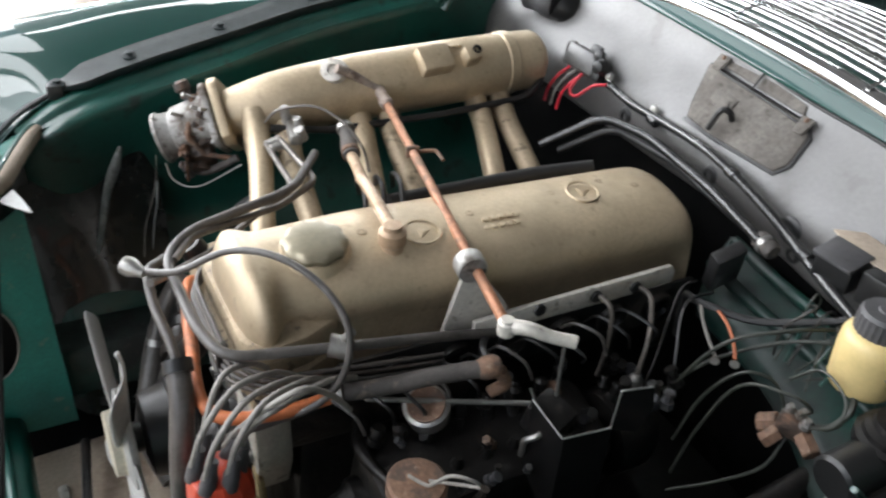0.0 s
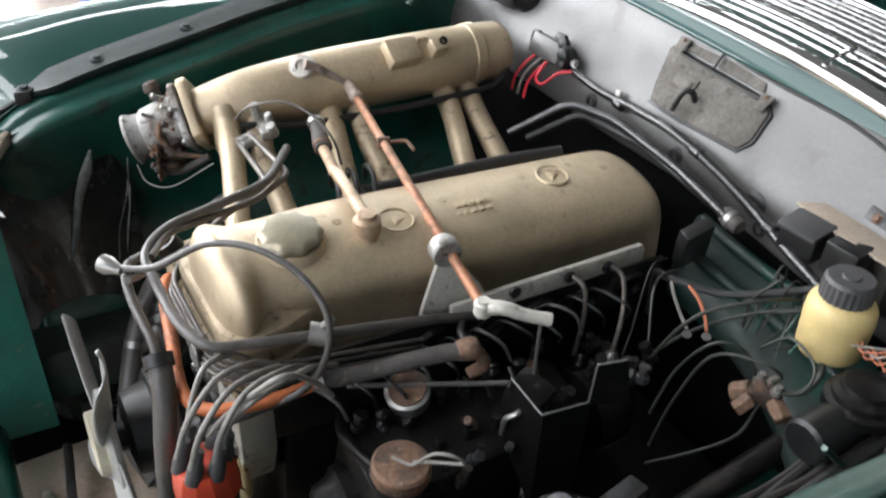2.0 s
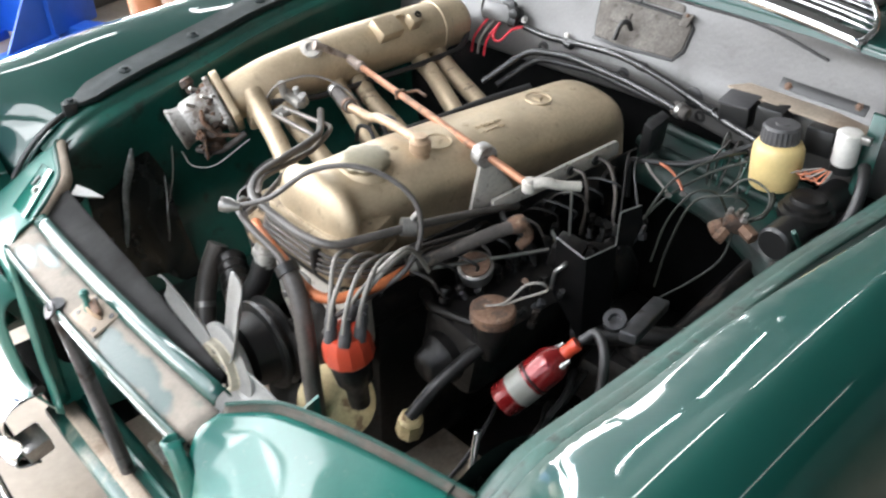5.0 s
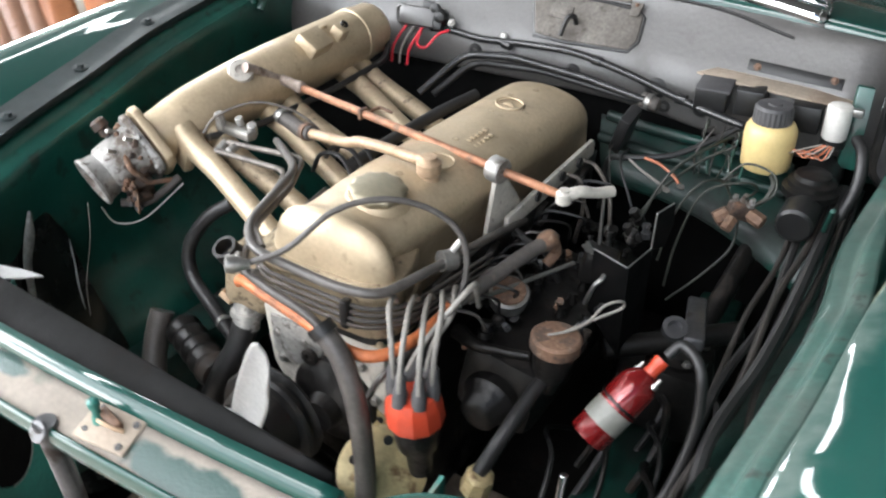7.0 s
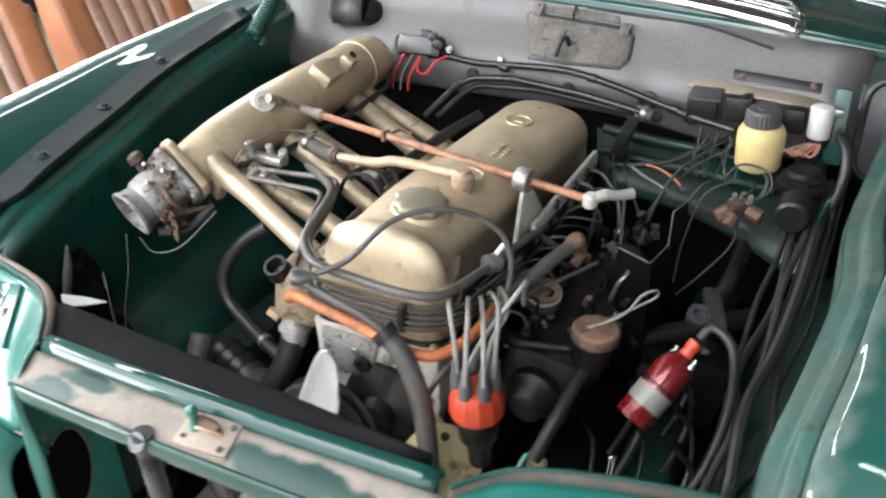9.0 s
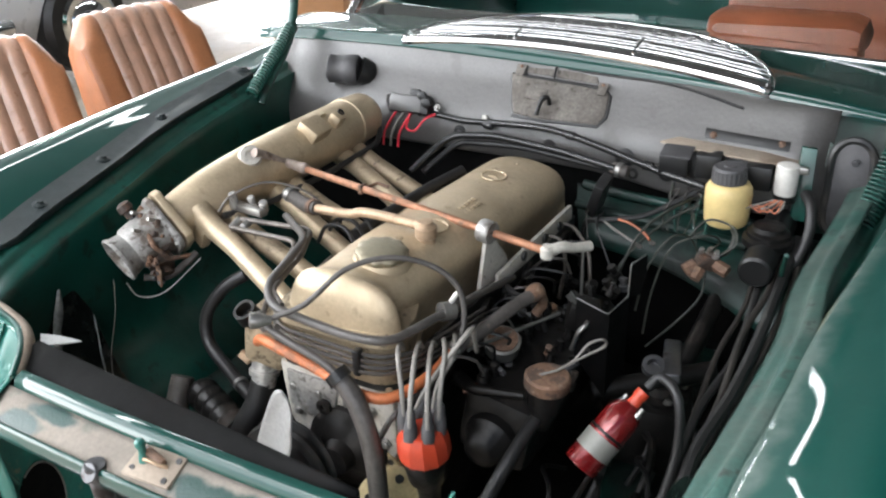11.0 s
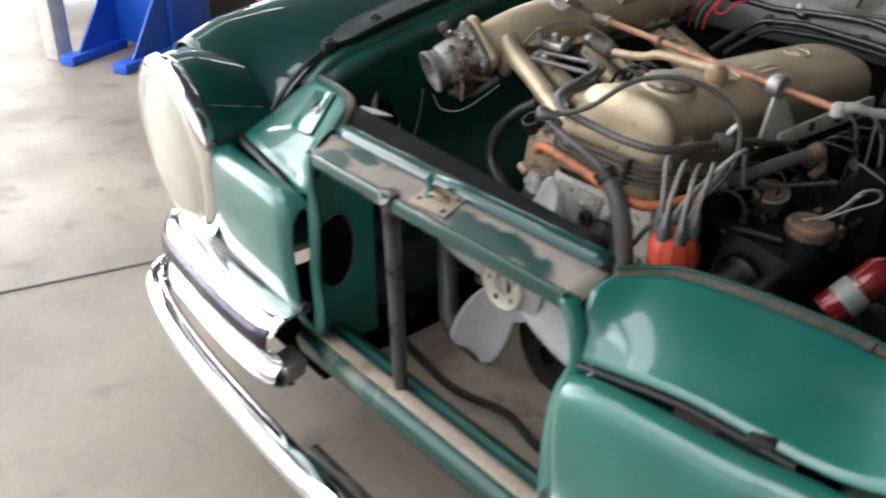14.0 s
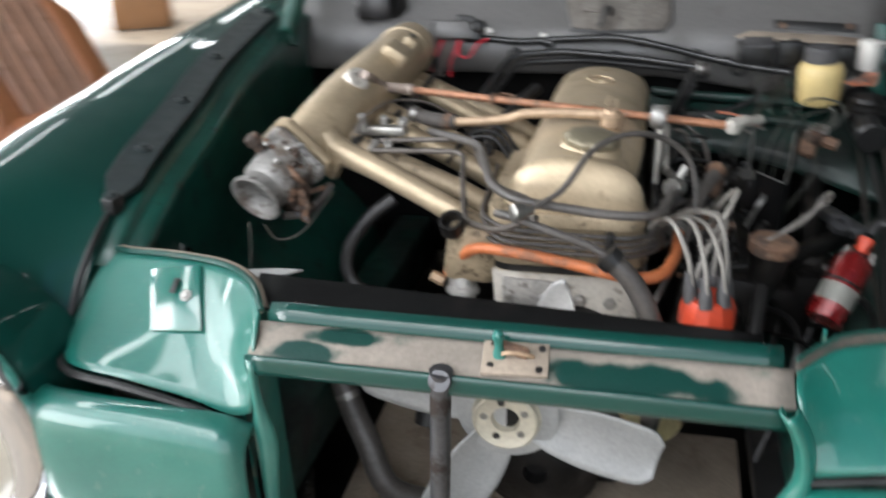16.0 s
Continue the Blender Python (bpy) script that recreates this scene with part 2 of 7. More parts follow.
GREEN_DULL = mat("dust_filmed_green_paint", (0.022, 0.066, 0.053), 0.55, 0.0, 0.1, 0.35, 10, 0.2, stain=(0.098, 0.112, 0.098), stain_amount=0.55, stain_scale=9, soft=0.4, bump=0.2, bump_scale=70, specks=0.7, speck_tone=(0.012, 0.014, 0.012), speck_scale=36)
GREEN_HAZY = mat("hazed_green_paint", (0.008, 0.122, 0.094), 0.36, 0.0, 0.9, 0.14, 6, 0.06, stain=(0.060, 0.17, 0.14), stain_amount=0.40, stain_scale=5, soft=0.5, bump=0.06, bump_scale=30, specks=0.3, speck_tone=(0.12, 0.18, 0.155), speck_scale=60, coat_rough=0.08)
CAST_GREY = mat("dull_cast_grey", (0.30, 0.29, 0.275), 0.55, 0.35, 0, 0.25, 16, 0.25, stain=(0.13, 0.105, 0.085), stain_amount=0.3, stain_scale=18, bump=0.4, bump_scale=160, specks=0.8, speck_tone=(0.06, 0.045, 0.035), speck_scale=70)
LEDGE_DUST = mat("brown_dust_over_green", (0.105, 0.088, 0.070), 0.7, 0, 0, 0.35, 14, 0.3, stain=(0.012, 0.050, 0.040), stain_amount=0.4, stain_scale=18, soft=0.3, bump=0.3)
GREEN_PAD = mat("bright_green_pressing", (0.010, 0.120, 0.092), 0.2, 0.0, 1.0, 0.1, 8, 0.06, bump=0.02, coat_rough=0.08, spec=0.8)
BROWN_GREASE = mat("brown_caked_grease", (0.060, 0.040, 0.030), 0.62, 0.1, 0, 0.5, 22, 0.4, stain=(0.15, 0.085, 0.055), stain_amount=0.3, stain_scale=30, bump=0.8, bump_scale=110, specks=0.7, speck_tone=(0.016, 0.013, 0.011), speck_scale=50)
SLEEVE = mat("dusty_plated_sleeve", (0.34, 0.275, 0.235), 0.5, 0.35, 0, 0.2, 26, 0.25, stain=(0.16, 0.115, 0.09), stain_amount=0.3, stain_scale=34, bump=0.35, specks=0.6, speck_tone=(0.09, 0.065, 0.05), speck_scale=70)
PIPE = mat("dull_brown_steel_pipe", (0.115, 0.100, 0.088), 0.36, 0.35, 0, 0.3, 24, 0.25, bump=0.25, specks=0.6, speck_tone=(0.04, 0.032, 0.027), speck_scale=60)
CABLE = mat("dusty_brown_cable", (0.026, 0.022, 0.019), 0.55, 0, 0, 0.35, 18, 0.3, bump=0.4, specks=0.6, speck_tone=(0.06, 0.05, 0.042), speck_scale=50)
PALE = mat("pale_alloy", (0.56, 0.53, 0.475), 0.5, 0.3, 0, 0.14, 12, 0.18, stain=(0.30, 0.26, 0.21), stain_amount=0.28, stain_scale=12, bump=0.3, soft=0.25, specks=0.6, speck_tone=(0.13, 0.10, 0.08), speck_scale=60)
STRUT = mat("worn_dark_steel", (0.105, 0.105, 0.11), 0.35, 0.7, 0, 0.3, 14, 0.2, stain=(0.05, 0.04, 0.035), stain_amount=0.25, stain_scale=18, bump=0.3)
VENT_CHROME = mat("weathered_chrome", (0.66, 0.66, 0.65), 0.2, 0.95, 0, 0.12, 30, 0.2, stain=(0.22, 0.21, 0.20), stain_amount=0.2, stain_scale=26, soft=0.3, bump=0.1)
VENT_WELL = mat("dusty_dark_well", (0.045, 0.045, 0.042), 0.8, 0, 0, 0.4, 20, 0.3, bump=0.3, specks=0.6, speck_tone=(0.14, 0.13, 0.115), speck_scale=40)
GLASS = bpy.data.materials.new("window_glass")
GLASS.use_nodes = True
_g = GLASS.node_tree.nodes["Principled BSDF"]
_g.inputs["Base Color"].default_value = (0.92, 0.97, 0.95, 1)
_g.inputs["Roughness"].default_value = 0.02
_g.inputs["Transmission Weight"].default_value = 1.0
_g.inputs["IOR"].default_value = 1.1


def overlay(m, kind, colour, rough):
    """Lay dust or bare paint with a shape of its own over a material."""
    n, l = m.node_tree.nodes, m.node_tree.links
    bsdf = n["Principled BSDF"]
    xyz = n.new("ShaderNodeSeparateXYZ")
    geo = n.new("ShaderNodeTexCoord")
    l.new(geo.outputs["Object"], xyz.inputs[0])

    def calc(op, a, b=0.0):
        x = n.new("ShaderNodeMath")
        x.operation = op
        for socket, v in zip(x.inputs, (a, b)):
            if isinstance(v, (int, float)):
                socket.default_value = v
            else:
                l.new(v, socket)
        return x.outputs[0]

    def noise(size, lo, hi):
        t = n.new("ShaderNodeTexNoise")
        t.inputs["Scale"].default_value, t.inputs["Detail"].default_value = size, 5.0
        l.new(geo.outputs["Object"], t.inputs["Vector"])
        r = n.new("ShaderNodeMapRange")
        r.inputs["From Min"].default_value, r.inputs["From Max"].default_value = 0.3, 0.7
        r.inputs["To Min"].default_value, r.inputs["To Max"].default_value = lo, hi
        l.new(t.outputs["Fac"], r.inputs["Value"])
        return r.outputs["Result"]

    def fade(v, lo, hi):
        r = n.new("ShaderNodeMapRange")
        r.interpolation_type = "SMOOTHSTEP"
        r.inputs["From Min"].default_value, r.inputs["From Max"].default_value = lo, hi
        r.inputs["To Min"].default_value, r.inputs["To Max"].default_value = 1.0, 0.0
        l.new(v, r.inputs["Value"])
        return r.outputs["Result"]

    x, y = xyz.outputs["X"], xyz.outputs["Y"]
    if kind == "lip":
        along = calc("SUBTRACT", calc("SUBTRACT", x, calc("MULTIPLY", y, 0.105)), 0.603)
        fac = calc("MULTIPLY", fade(calc("ADD", along, noise(22, -0.012, 0.012)), 0.030, 0.066), noise(60, 0.45, 0.8))
    else:
        fac = None
        for cx, cy, rx, ry in ((0.145, -0.036, 0.105, 0.020), (0.10, -0.044, 0.06, 0.014), (-0.19, -0.016, 0.045, 0.012), (-0.235, -0.038, 0.05, 0.014)):
            d = calc("ADD", calc("POWER", calc("DIVIDE", calc("SUBTRACT", x, cx), rx), 2.0), calc("POWER", calc("DIVIDE", calc("SUBTRACT", y, cy), ry), 2.0))
            f = fade(calc("ADD", d, noise(28, -0.45, 0.45)), 0.5, 1.3)
            fac = f if fac is None else calc("MAXIMUM", fac, f)
    for name, tone in (("Base Color", colour), ("Roughness", (rough,) * 3)):
        old = bsdf.inputs[name].links[0].from_socket
        mx = n.new("ShaderNodeMix")
        mx.data_type = "RGBA"
        l.new(fac, mx.inputs["Factor"])
        l.new(old, mx.inputs["A"])
        mx.inputs["B"].default_value = (*tone, 1)
        l.new(mx.outputs["Result"], bsdf.inputs[name])
    return m


GREEN_LIP = overlay(mat("green_paint_dusty_lip", (0.0017, 0.041, 0.032), 0.45, 0.0, 1.0, 0.06, 5, 0.04, bump=0.0, spec=0.15), "lip", (0.105, 0.135, 0.120), 0.65)
DUST = overlay(DUST, "patches", (0.003, 0.034, 0.027), 0.32)
# Pale coat for the gloss streaks painted on the lamp shaft.
GLOSS_STREAK = mat("pale_gloss_streak", (0.30, 0.32, 0.31), 0.35, 0, 0.3, 0.4, 30, 0.4, bump=0.4, bump_scale=60)


# ---- builders ----
def thing(name, label, category, base=(0, 0, 0), group="", kind=""):
    ob = new(name)
    ob.location = base
    ob.empty_display_size = 0.05
    return tagged(ob, label, category, group, kind)


def mesh_of(name, bm, material, smooth=38):
    me = bpy.data.meshes.new(name)
    bmesh.ops.recalc_face_normals(bm, faces=bm.faces)
    bm.to_mesh(me)
    bm.free()
    me.materials.append(material)
    if smooth:
        me.shade_smooth()
        me.set_sharp_from_angle(angle=radians(smooth))
    return me


def part(name, bm, material, parent, label="", smooth=38, solid=0.0):
    """One mesh under a thing or a part; its points are given in the car's axes."""
    ob = new(name, mesh_of(name, bm, material, smooth))
    ob.parent = parent
    if parent is not None and parent.type == "EMPTY":
        ob.matrix_parent_inverse = Matrix.Translation(-parent.location)
    if solid:
        s = ob.modifiers.new("thickness", "SOLIDIFY")
        s.thickness, s.offset = abs(solid), (-1 if solid > 0 else 1)
    if label:
        tagged(ob, label)
    return ob


def lone(name, bm, material, label, category, smooth=38, group="", kind="", solid=0.0):
    """A top-level thing that is one mesh."""
    return tagged(part(name, bm, material, None, "", smooth, solid), label, category, group, kind)


def spline(points, n=6):
    """A smooth line through the points."""
    p = [Vector(q) for q in points]
    if len(p) < 3:
        return [p[0].lerp(p[-1], i / n) for i in range(n + 1)]
    ext = [p[0] * 2 - p[1], *p, p[-1] * 2 - p[-2]]
    out = []
    for i in range(1, len(ext) - 2):
        a, b, c, d = ext[i - 1:i + 3]
        for k in range(n):
            t = k / n
            out.append(0.5 * ((2 * b) + (c - a) * t + (2 * a - 5 * b + 4 * c - d) * t * t + (3 * b - a - 3 * c + d) * t ** 3))
    return out + [p[-1]]


def rings(bm, line, radii, seg, caps=True):
    """Skin round a line of points, with its own radius at each."""
    up = Vector((0, 0, 1))
    first = (line[1] - line[0]).normalized()
    side = first.cross(up if abs(first.z) < 0.95 else Vector((1, 0, 0))).normalized()
    loops = []
    for i, p in enumerate(line):
        way = (line[min(i + 1, len(line) - 1)] - line[max(i - 1, 0)]).normalized()
        side = (side - way * side.dot(way)).normalized()
        other = way.cross(side)
        r = radii[i]
        loops.append([bm.verts.new(p + (side * math.cos(a) + other * math.sin(a)) * r) for a in (2 * math.pi * k / seg for k in range(seg))])
    for a, b in zip(loops, loops[1:]):
        for k in range(seg):
            bm.faces.new((a[k], a[(k + 1) % seg], b[(k + 1) % seg], b[k]))
    if caps:
        bm.faces.new(loops[0][::-1])
        bm.faces.new(loops[-1])
    return bm


def tube(points, r, seg=10, n=6, bm=None):
    bm = bm or bmesh.new()
    line = spline(points, n)
    if isinstance(r, (list, tuple)):
        m = len(line) - 1
        radii = []
        for i in range(m + 1):
            f = i / m * (len(r) - 1)
            k = min(int(f), len(r) - 2)
            radii.append(r[k] + (r[k + 1] - r[k]) * (f - k))
    else:
        radii = [r] * len(line)
    return rings(bm, line, radii, seg)


def wire(points, r, bend=0.012, seg=10, bm=None):
    """A stiff pipe: straight runs with short round bends."""
    p = [Vector(q) for q in points]
    line = [p[0]]
    for a, b, c in zip(p, p[1:], p[2:]):
        u, v = (a - b), (c - b)
        d = min(bend, u.length * 0.45, v.length * 0.45)
        s, e = b + u.normalized() * d, b + v.normalized() * d
        for k in range(6):
            t = k / 5
            line.append(s * (1 - t) ** 2 + b * 2 * t * (1 - t) + e * t * t)
    line.append(p[-1])
    bm = bm or bmesh.new()
    return rings(bm, line, [r] * len(line), seg)


def turned(p, q, profile, seg=24, bm=None, caps=True):
    """A turned body from p towards q: profile of (metres along, radius)."""
    bm = bm or bmesh.new()
    p, q = Vector(p), Vector(q)
    way = (q - p).normalized()
    side = way.cross(Vector((0, 0, 1)) if abs(way.z) < 0.95 else Vector((1, 0, 0))).normalized()
    other = way.cross(side)
    loops = [[bm.verts.new(p + way * d + (side * math.cos(a) + other * math.sin(a)) * r) for a in (2 * math.pi * k / seg for k in range(seg))] for d, r in profile]
    for a, b in zip(loops, loops[1:]):
        for k in range(seg):
            bm.faces.new((a[k], a[(k + 1) % seg], b[(k + 1) % seg], b[k]))
    if caps:
        bm.faces.new(loops[0][::-1])
        bm.faces.new(loops[-1])
    return bm


def rod(p, q, r, seg=16, edge=0.0, bm=None):
    d = (Vector(q) - Vector(p)).length
    e = edge or min(r * 0.15, d * 0.2)
    return turned(p, q, [(0, r - e), (e, r), (d - e, r), (d, r - e)], seg, bm)


def block(centre, size, turn=(0, 0, 0), bevel=0.003, bm=None):
    """A box with rounded edges."""
    made = bmesh.new()
    bmesh.ops.create_cube(made, size=1.0)
    bmesh.ops.scale(made, vec=size, verts=made.verts)
    if bevel:
        bmesh.ops.bevel(made, geom=made.edges[:], offset=min(bevel, min(size) * 0.45), segments=2, profile=0.5, affect="EDGES")
    bmesh.ops.transform(made, matrix=pose(*centre, *turn), verts=made.verts)
    if bm is None:
        return made
    me = bpy.data.meshes.new("piece")
    made.to_mesh(me)
    made.free()
    bm.from_mesh(me)
    bpy.data.meshes.remove(me)
    return bm


def plate(outline, depth, bevel=0.0):
    """A flat sheet: an outline of points, pushed along the depth vector."""
    bm = bmesh.new()
    face = bm.faces.new([bm.verts.new(p) for p in outline])
    new_geom = bmesh.ops.extrude_face_region(bm, geom=[face])["geom"]
    bmesh.ops.translate(bm, vec=depth, verts=[g for g in new_geom if isinstance(g, bmesh.types.BMVert)])
    if bevel:
        bmesh.ops.bevel(bm, geom=bm.edges[:], offset=bevel, segments=2, profile=0.5, affect="EDGES")
    return bm


def skin(rows, nu=4, nv=4, bm=None):
    """A smooth sheet through a few rows of control points."""
    bm = bm or bmesh.new()
    across = [spline(r, nv) for r in rows]
    cols = [spline([r[k] for r in across], nu) for k in range(len(across[0]))]
    grid = [[bm.verts.new(p) for p in c] for c in cols]
    for a, b in zip(grid, grid[1:]):
        for k in range(len(a) - 1):
            bm.faces.new((a[k], a[k + 1], b[k + 1], b[k]))
    return bm


def bolt_at(place, way, r=0.006, h=0.006):
    return turned(place, Vector(place) + Vector(way), [(0, r * 1.5), (0.0015, r * 1.5), (0.0016, r), (h, r), (h + 0.001, r * 0.8)], 6)


# ---- the workshop ----
def slab(name, lo, hi, material, label, category):
    c, s = [(a + b) / 2 for a, b in zip(lo, hi)], [b - a for a, b in zip(lo, hi)]
    return lone(name, block(c, s, bevel=0.0), material, label, category, smooth=0, kind="structure")


slab("floor", (-7.2, -3.5, -0.2), (7, 11.5, 0), CONCRETE, "grey-beige concrete workshop floor with worn patches", "floor")
slab("wall_east", (6.8, -3.5, 0), (7, 11.5, 6.5), PLASTER, "plain grey plastered workshop wall", "wall")
slab("wall_north", (-7.2, 11.3, 0), (6.8, 11.5, 6.5), PLASTER, "plain grey plastered workshop wall", "wall")
slab("wall_south_a", (-7.2, -3.5, 0), (-6.85, -3.3, 6.5), PLASTER, "plain grey pier beside the open front", "wall")
slab("wall_south_b", (4.4, -3.5, 0), (6.8, -3.3, 6.5), PLASTER, "plain grey wall beside the open front", "wall")
slab("wall_south_lintel", (-6.85, -3.5, 6.0), (4.4, -3.3, 6.5), PLASTER, "plain grey lintel over the open front", "wall")
slab("wall_west_a", (-7.2, 0.0, 0), (-7.0, 0.5, 6.5), PLASTER, "plain grey pier between two side openings", "wall")
slab("wall_west_b", (-7.2, 8.5, 0), (-7.0, 11.3, 6.5), PLASTER, "plain grey wall beside the open side door", "wall")
# Wall out of view, brought down to cut sky reflections on the wing.
slab("wall_west_lintel", (-7.2, 0.5, 2.2), (-7.0, 8.5, 6.5), PLASTER, "unseen grey wall, added to block sky over the side door", "wall")
slab("wall_west_lintel_front", (-7.2, -3.3, 6.0), (-7.0, 0.0, 6.5), PLASTER, "plain grey lintel over the open side", "wall")
# Ceiling out of view, its edges and roof hole set to shape the light.
CEILING = "unseen dark grey light-blocking ceiling"
slab("ceiling_1", (-1.6, -1.0, 3.5), (6.8, 1.6, 3.6), ROOFING, CEILING + " over the car's front", "ceiling")
slab("ceiling_4", (-7.0, -0.40, 3.5), (-1.6, 1.6, 3.6), ROOFING, CEILING + " beside the open front", "ceiling")
slab("ceiling_2", (-7.0, 1.6, 3.5), (6.8, 5.4, 3.6), ROOFING, CEILING + " over the car", "ceiling")
slab("ceiling_5", (-7.0, 5.4, 3.5), (-5.3, 7.4, 3.6), ROOFING, CEILING + " beside the hole cut for the sun", "ceiling")
slab("ceiling_6", (-3.9, 5.4, 3.5), (6.8, 7.4, 3.6), ROOFING, CEILING + " over the car's tail", "ceiling")
slab("ceiling_3", (-7.0, 7.4, 3.5), (6.8, 11.3, 3.6), ROOFING, CEILING + " at the far end", "ceiling")
slab("floor_joint", (-2.6, -3.2, 0.001), (-2.592, 10.8, 0.004), PLASTER, "thin dark joint line in the concrete floor", "floor joint").matrix_basis = pose(1.15, 0, 0, 0, 0, -13)
fixture = thing("ceiling_tube_fixture", "slim grey tube lamp fixture under the ceiling", "lamp", (-2.44, 0.4, 3.4), "ceiling tube fixtures")
part("housing", block((-2.44, 0.4, 3.36), (0.26, 1.6, 0.12), (0, 0, 0), 0.01), ROOFING, fixture)
part("hanger", block((-2.44, 0.4, 3.46), (0.04, 0.5, 0.08), (0, 0, 0), 0.005), STEEL, fixture)
for fixture_x in (-5.74, -2.44, 2.4):
    for k in range(5):
        if k or fixture_x != -2.44:
            copy_thing(fixture, pose(fixture_x, 0.4 + 1.9 * k, 3.4))
slab("ground", (-60, -60, -0.35), (60, 60, -0.21), CONCRETE, "pale concrete yard outside the workshop", "ground")

# ---- the car's body ----
car = thing("classic_car", "dark green classic saloon with open engine bay and no grille", "car", (0, 0.8, 0))
BOLT_LINE = ((0.10, 0.605, 0.775), (0.21, 0.614, 0.834), (0.34, 0.633, 0.861), (0.51, 0.650, 0.889), (0.70, 0.676, 0.917), (1.0, 0.70, 0.945), (1.3, 0.715, 0.965))
# y, gutter x, gutter z, crest z
FENDER = ((-0.02, 0.625, 0.66, 0.845), (0.06, 0.622, 0.715, 0.878), (0.13, 0.618, 0.785, 0.893), (0.21, 0.618, 0.834, 0.905), (0.34, 0.638, 0.861, 0.920), (0.51, 0.655, 0.889, 0.932),
          (0.70, 0.680, 0.917, 0.945), (1.0, 0.705, 0.945, 0.958), (1.3, 0.72, 0.962, 0.972), (1.75, 0.74, 0.985, 0.992))


def fender(s):
    rows = []
    spread = {0.06: 0.012, 0.13: 0.024, 0.21: 0.030, 0.34: 0.030, 0.51: 0.032, 0.70: 0.042, 1.0: 0.06, 1.3: 0.05, 1.75: 0.03} if s > 0 else {}
    lip = {-0.10: 0.030, -0.065: 0.035, -0.02: 0.036, 0.06: 0.037, 0.13: 0.022, 0.21: 0.015, 0.34: 0.013, 0.51: 0.010, 0.70: 0.008} if s > 0 else {}
    bulge = {0.13: 0.78, 0.06: 0.816, -0.02: 0.805, -0.065: 0.765, -0.10: 0.67} if s > 0 else {}
    for y, gx, gz, cz in (((-0.10, 0.630, 0.60, 0.735), (-0.065, 0.628, 0.63, 0.80)) if s > 0 else ()) + FENDER:
        gx += spread.get(y, 0.0)
        rows.append([(s * x, y, z) for x, z in (
            (gx, gz), (gx + 0.022, gz + lip.get(y, 0.007)), (0.5 * (gx + 0.81) + 0.01, gz + (cz - gz) * bulge.get(y, 0.72)), (0.805, cz), (0.868, cz - 0.028), (0.905, cz - 0.12), (0.918, 0.62), (0.905, 0.40), (0.885, 0.24))])
    f = part("fender", skin(rows, 4, 5), GREEN if s < 0 else GREEN_LIP, car, "glossy dark green front wing" if s < 0 else "glossy dark green front wing with a dusty inner lip", 60, 0.004 * s)
    # inner wing, from the gutter down to the chassis rail
    inner = []
    for y, gx, gz, cz in FENDER[2:9]:
        gz -= spread.get(y, 0.0) if y > 0.6 else 0.004
        gx += spread.get(y, 0.0) if y < 0.6 else 0.0
        inner.append([(s * x, y, z) for x, z in ((gx, gz), (gx - 0.020, gz - 0.004), (gx - 0.027, gz - 0.018), (gx - 0.046, gz - 0.026), (gx - 0.052, gz - 0.044), (gx - 0.046, 0.70), (gx - 0.06, 0.56), (gx - 0.16, 0.45), (gx - 0.20, 0.30))])
    part("inner_wing", skin(inner, 3, 4), GREEN_WORN if s < 0 else GREEN_DULL, car, "dusty green inner wing panel" if s < 0 else "green inner wing panel under pale dust", 50, 0.003 * s)
    if s > 0:
        part("gutter_channel", skin([[(gx - 0.02, y, gz - spread.get(y, 0) - 0.03), (gx + 0.01, y, gz - spread.get(y, 0) - 0.045), (gx + 0.03, y, gz - 0.5 * spread.get(y, 0) - 0.03), (gx + 0.004 + spread.get(y, 0), y, gz - 0.004)] for y, gx, gz, cz in FENDER[5:9]], 3, 3), GREEN_WORN, car, "green channel holding the hinge spring", 60)
    # rubber seal strip with its bolts in the gutter
    line = spline([(s * (x + 0.014), y, z + 0.012) for y, x, z in BOLT_LINE[1:6]], 8)
    if s < 0:
        wide = [[p + Vector((s * -0.032, 0, -0.010)), p + Vector((s * -0.030, 0, 0.003)), p + Vector((s * 0.0, 0, 0.009)), p + Vector((s * 0.022, 0, 0.0155)), p + Vector((s * 0.027, 0, 0.011))] for p in line]
        for k, f in ((0, 0.35), (1, 0.55), (2, 0.8)):
            wide[k] = [line[k] + (q - line[k]) * f for q in wide[k]]
        seal = part("gutter_strip", skin(wide, 1, 1), STRIP, car, "dusty black seal strip along the wing gutter", 50, 0.003)
        for y, x, z in BOLT_LINE[1:6]:
            washer = part("washer", turned((s * (x + 0.010), y, z + 0.0175), (s * (x - 0.005), y, z + 0.12), [(0, 0.0135), (0.004, 0.0135), (0.0045, 0.0115), (0.0042, 0.0)], 20), STRIP, car)
            part("bolt", bolt_at((s * (x + 0.0095), y, z + 0.0215), (s * -0.15, 0, 1), 0.0068, 0.005), STRIP, washer)
    if s < 0:
        part("seal_clip", block((s * 0.622, 0.205, 0.842), (0.022, 0.026, 0.026), (0, 0, 10 * s), 0.003), BLACK, car)
    # lamp surround
    low = 0.15 if s > 0 else 0.0
    bm = bmesh.new()
    loops = []
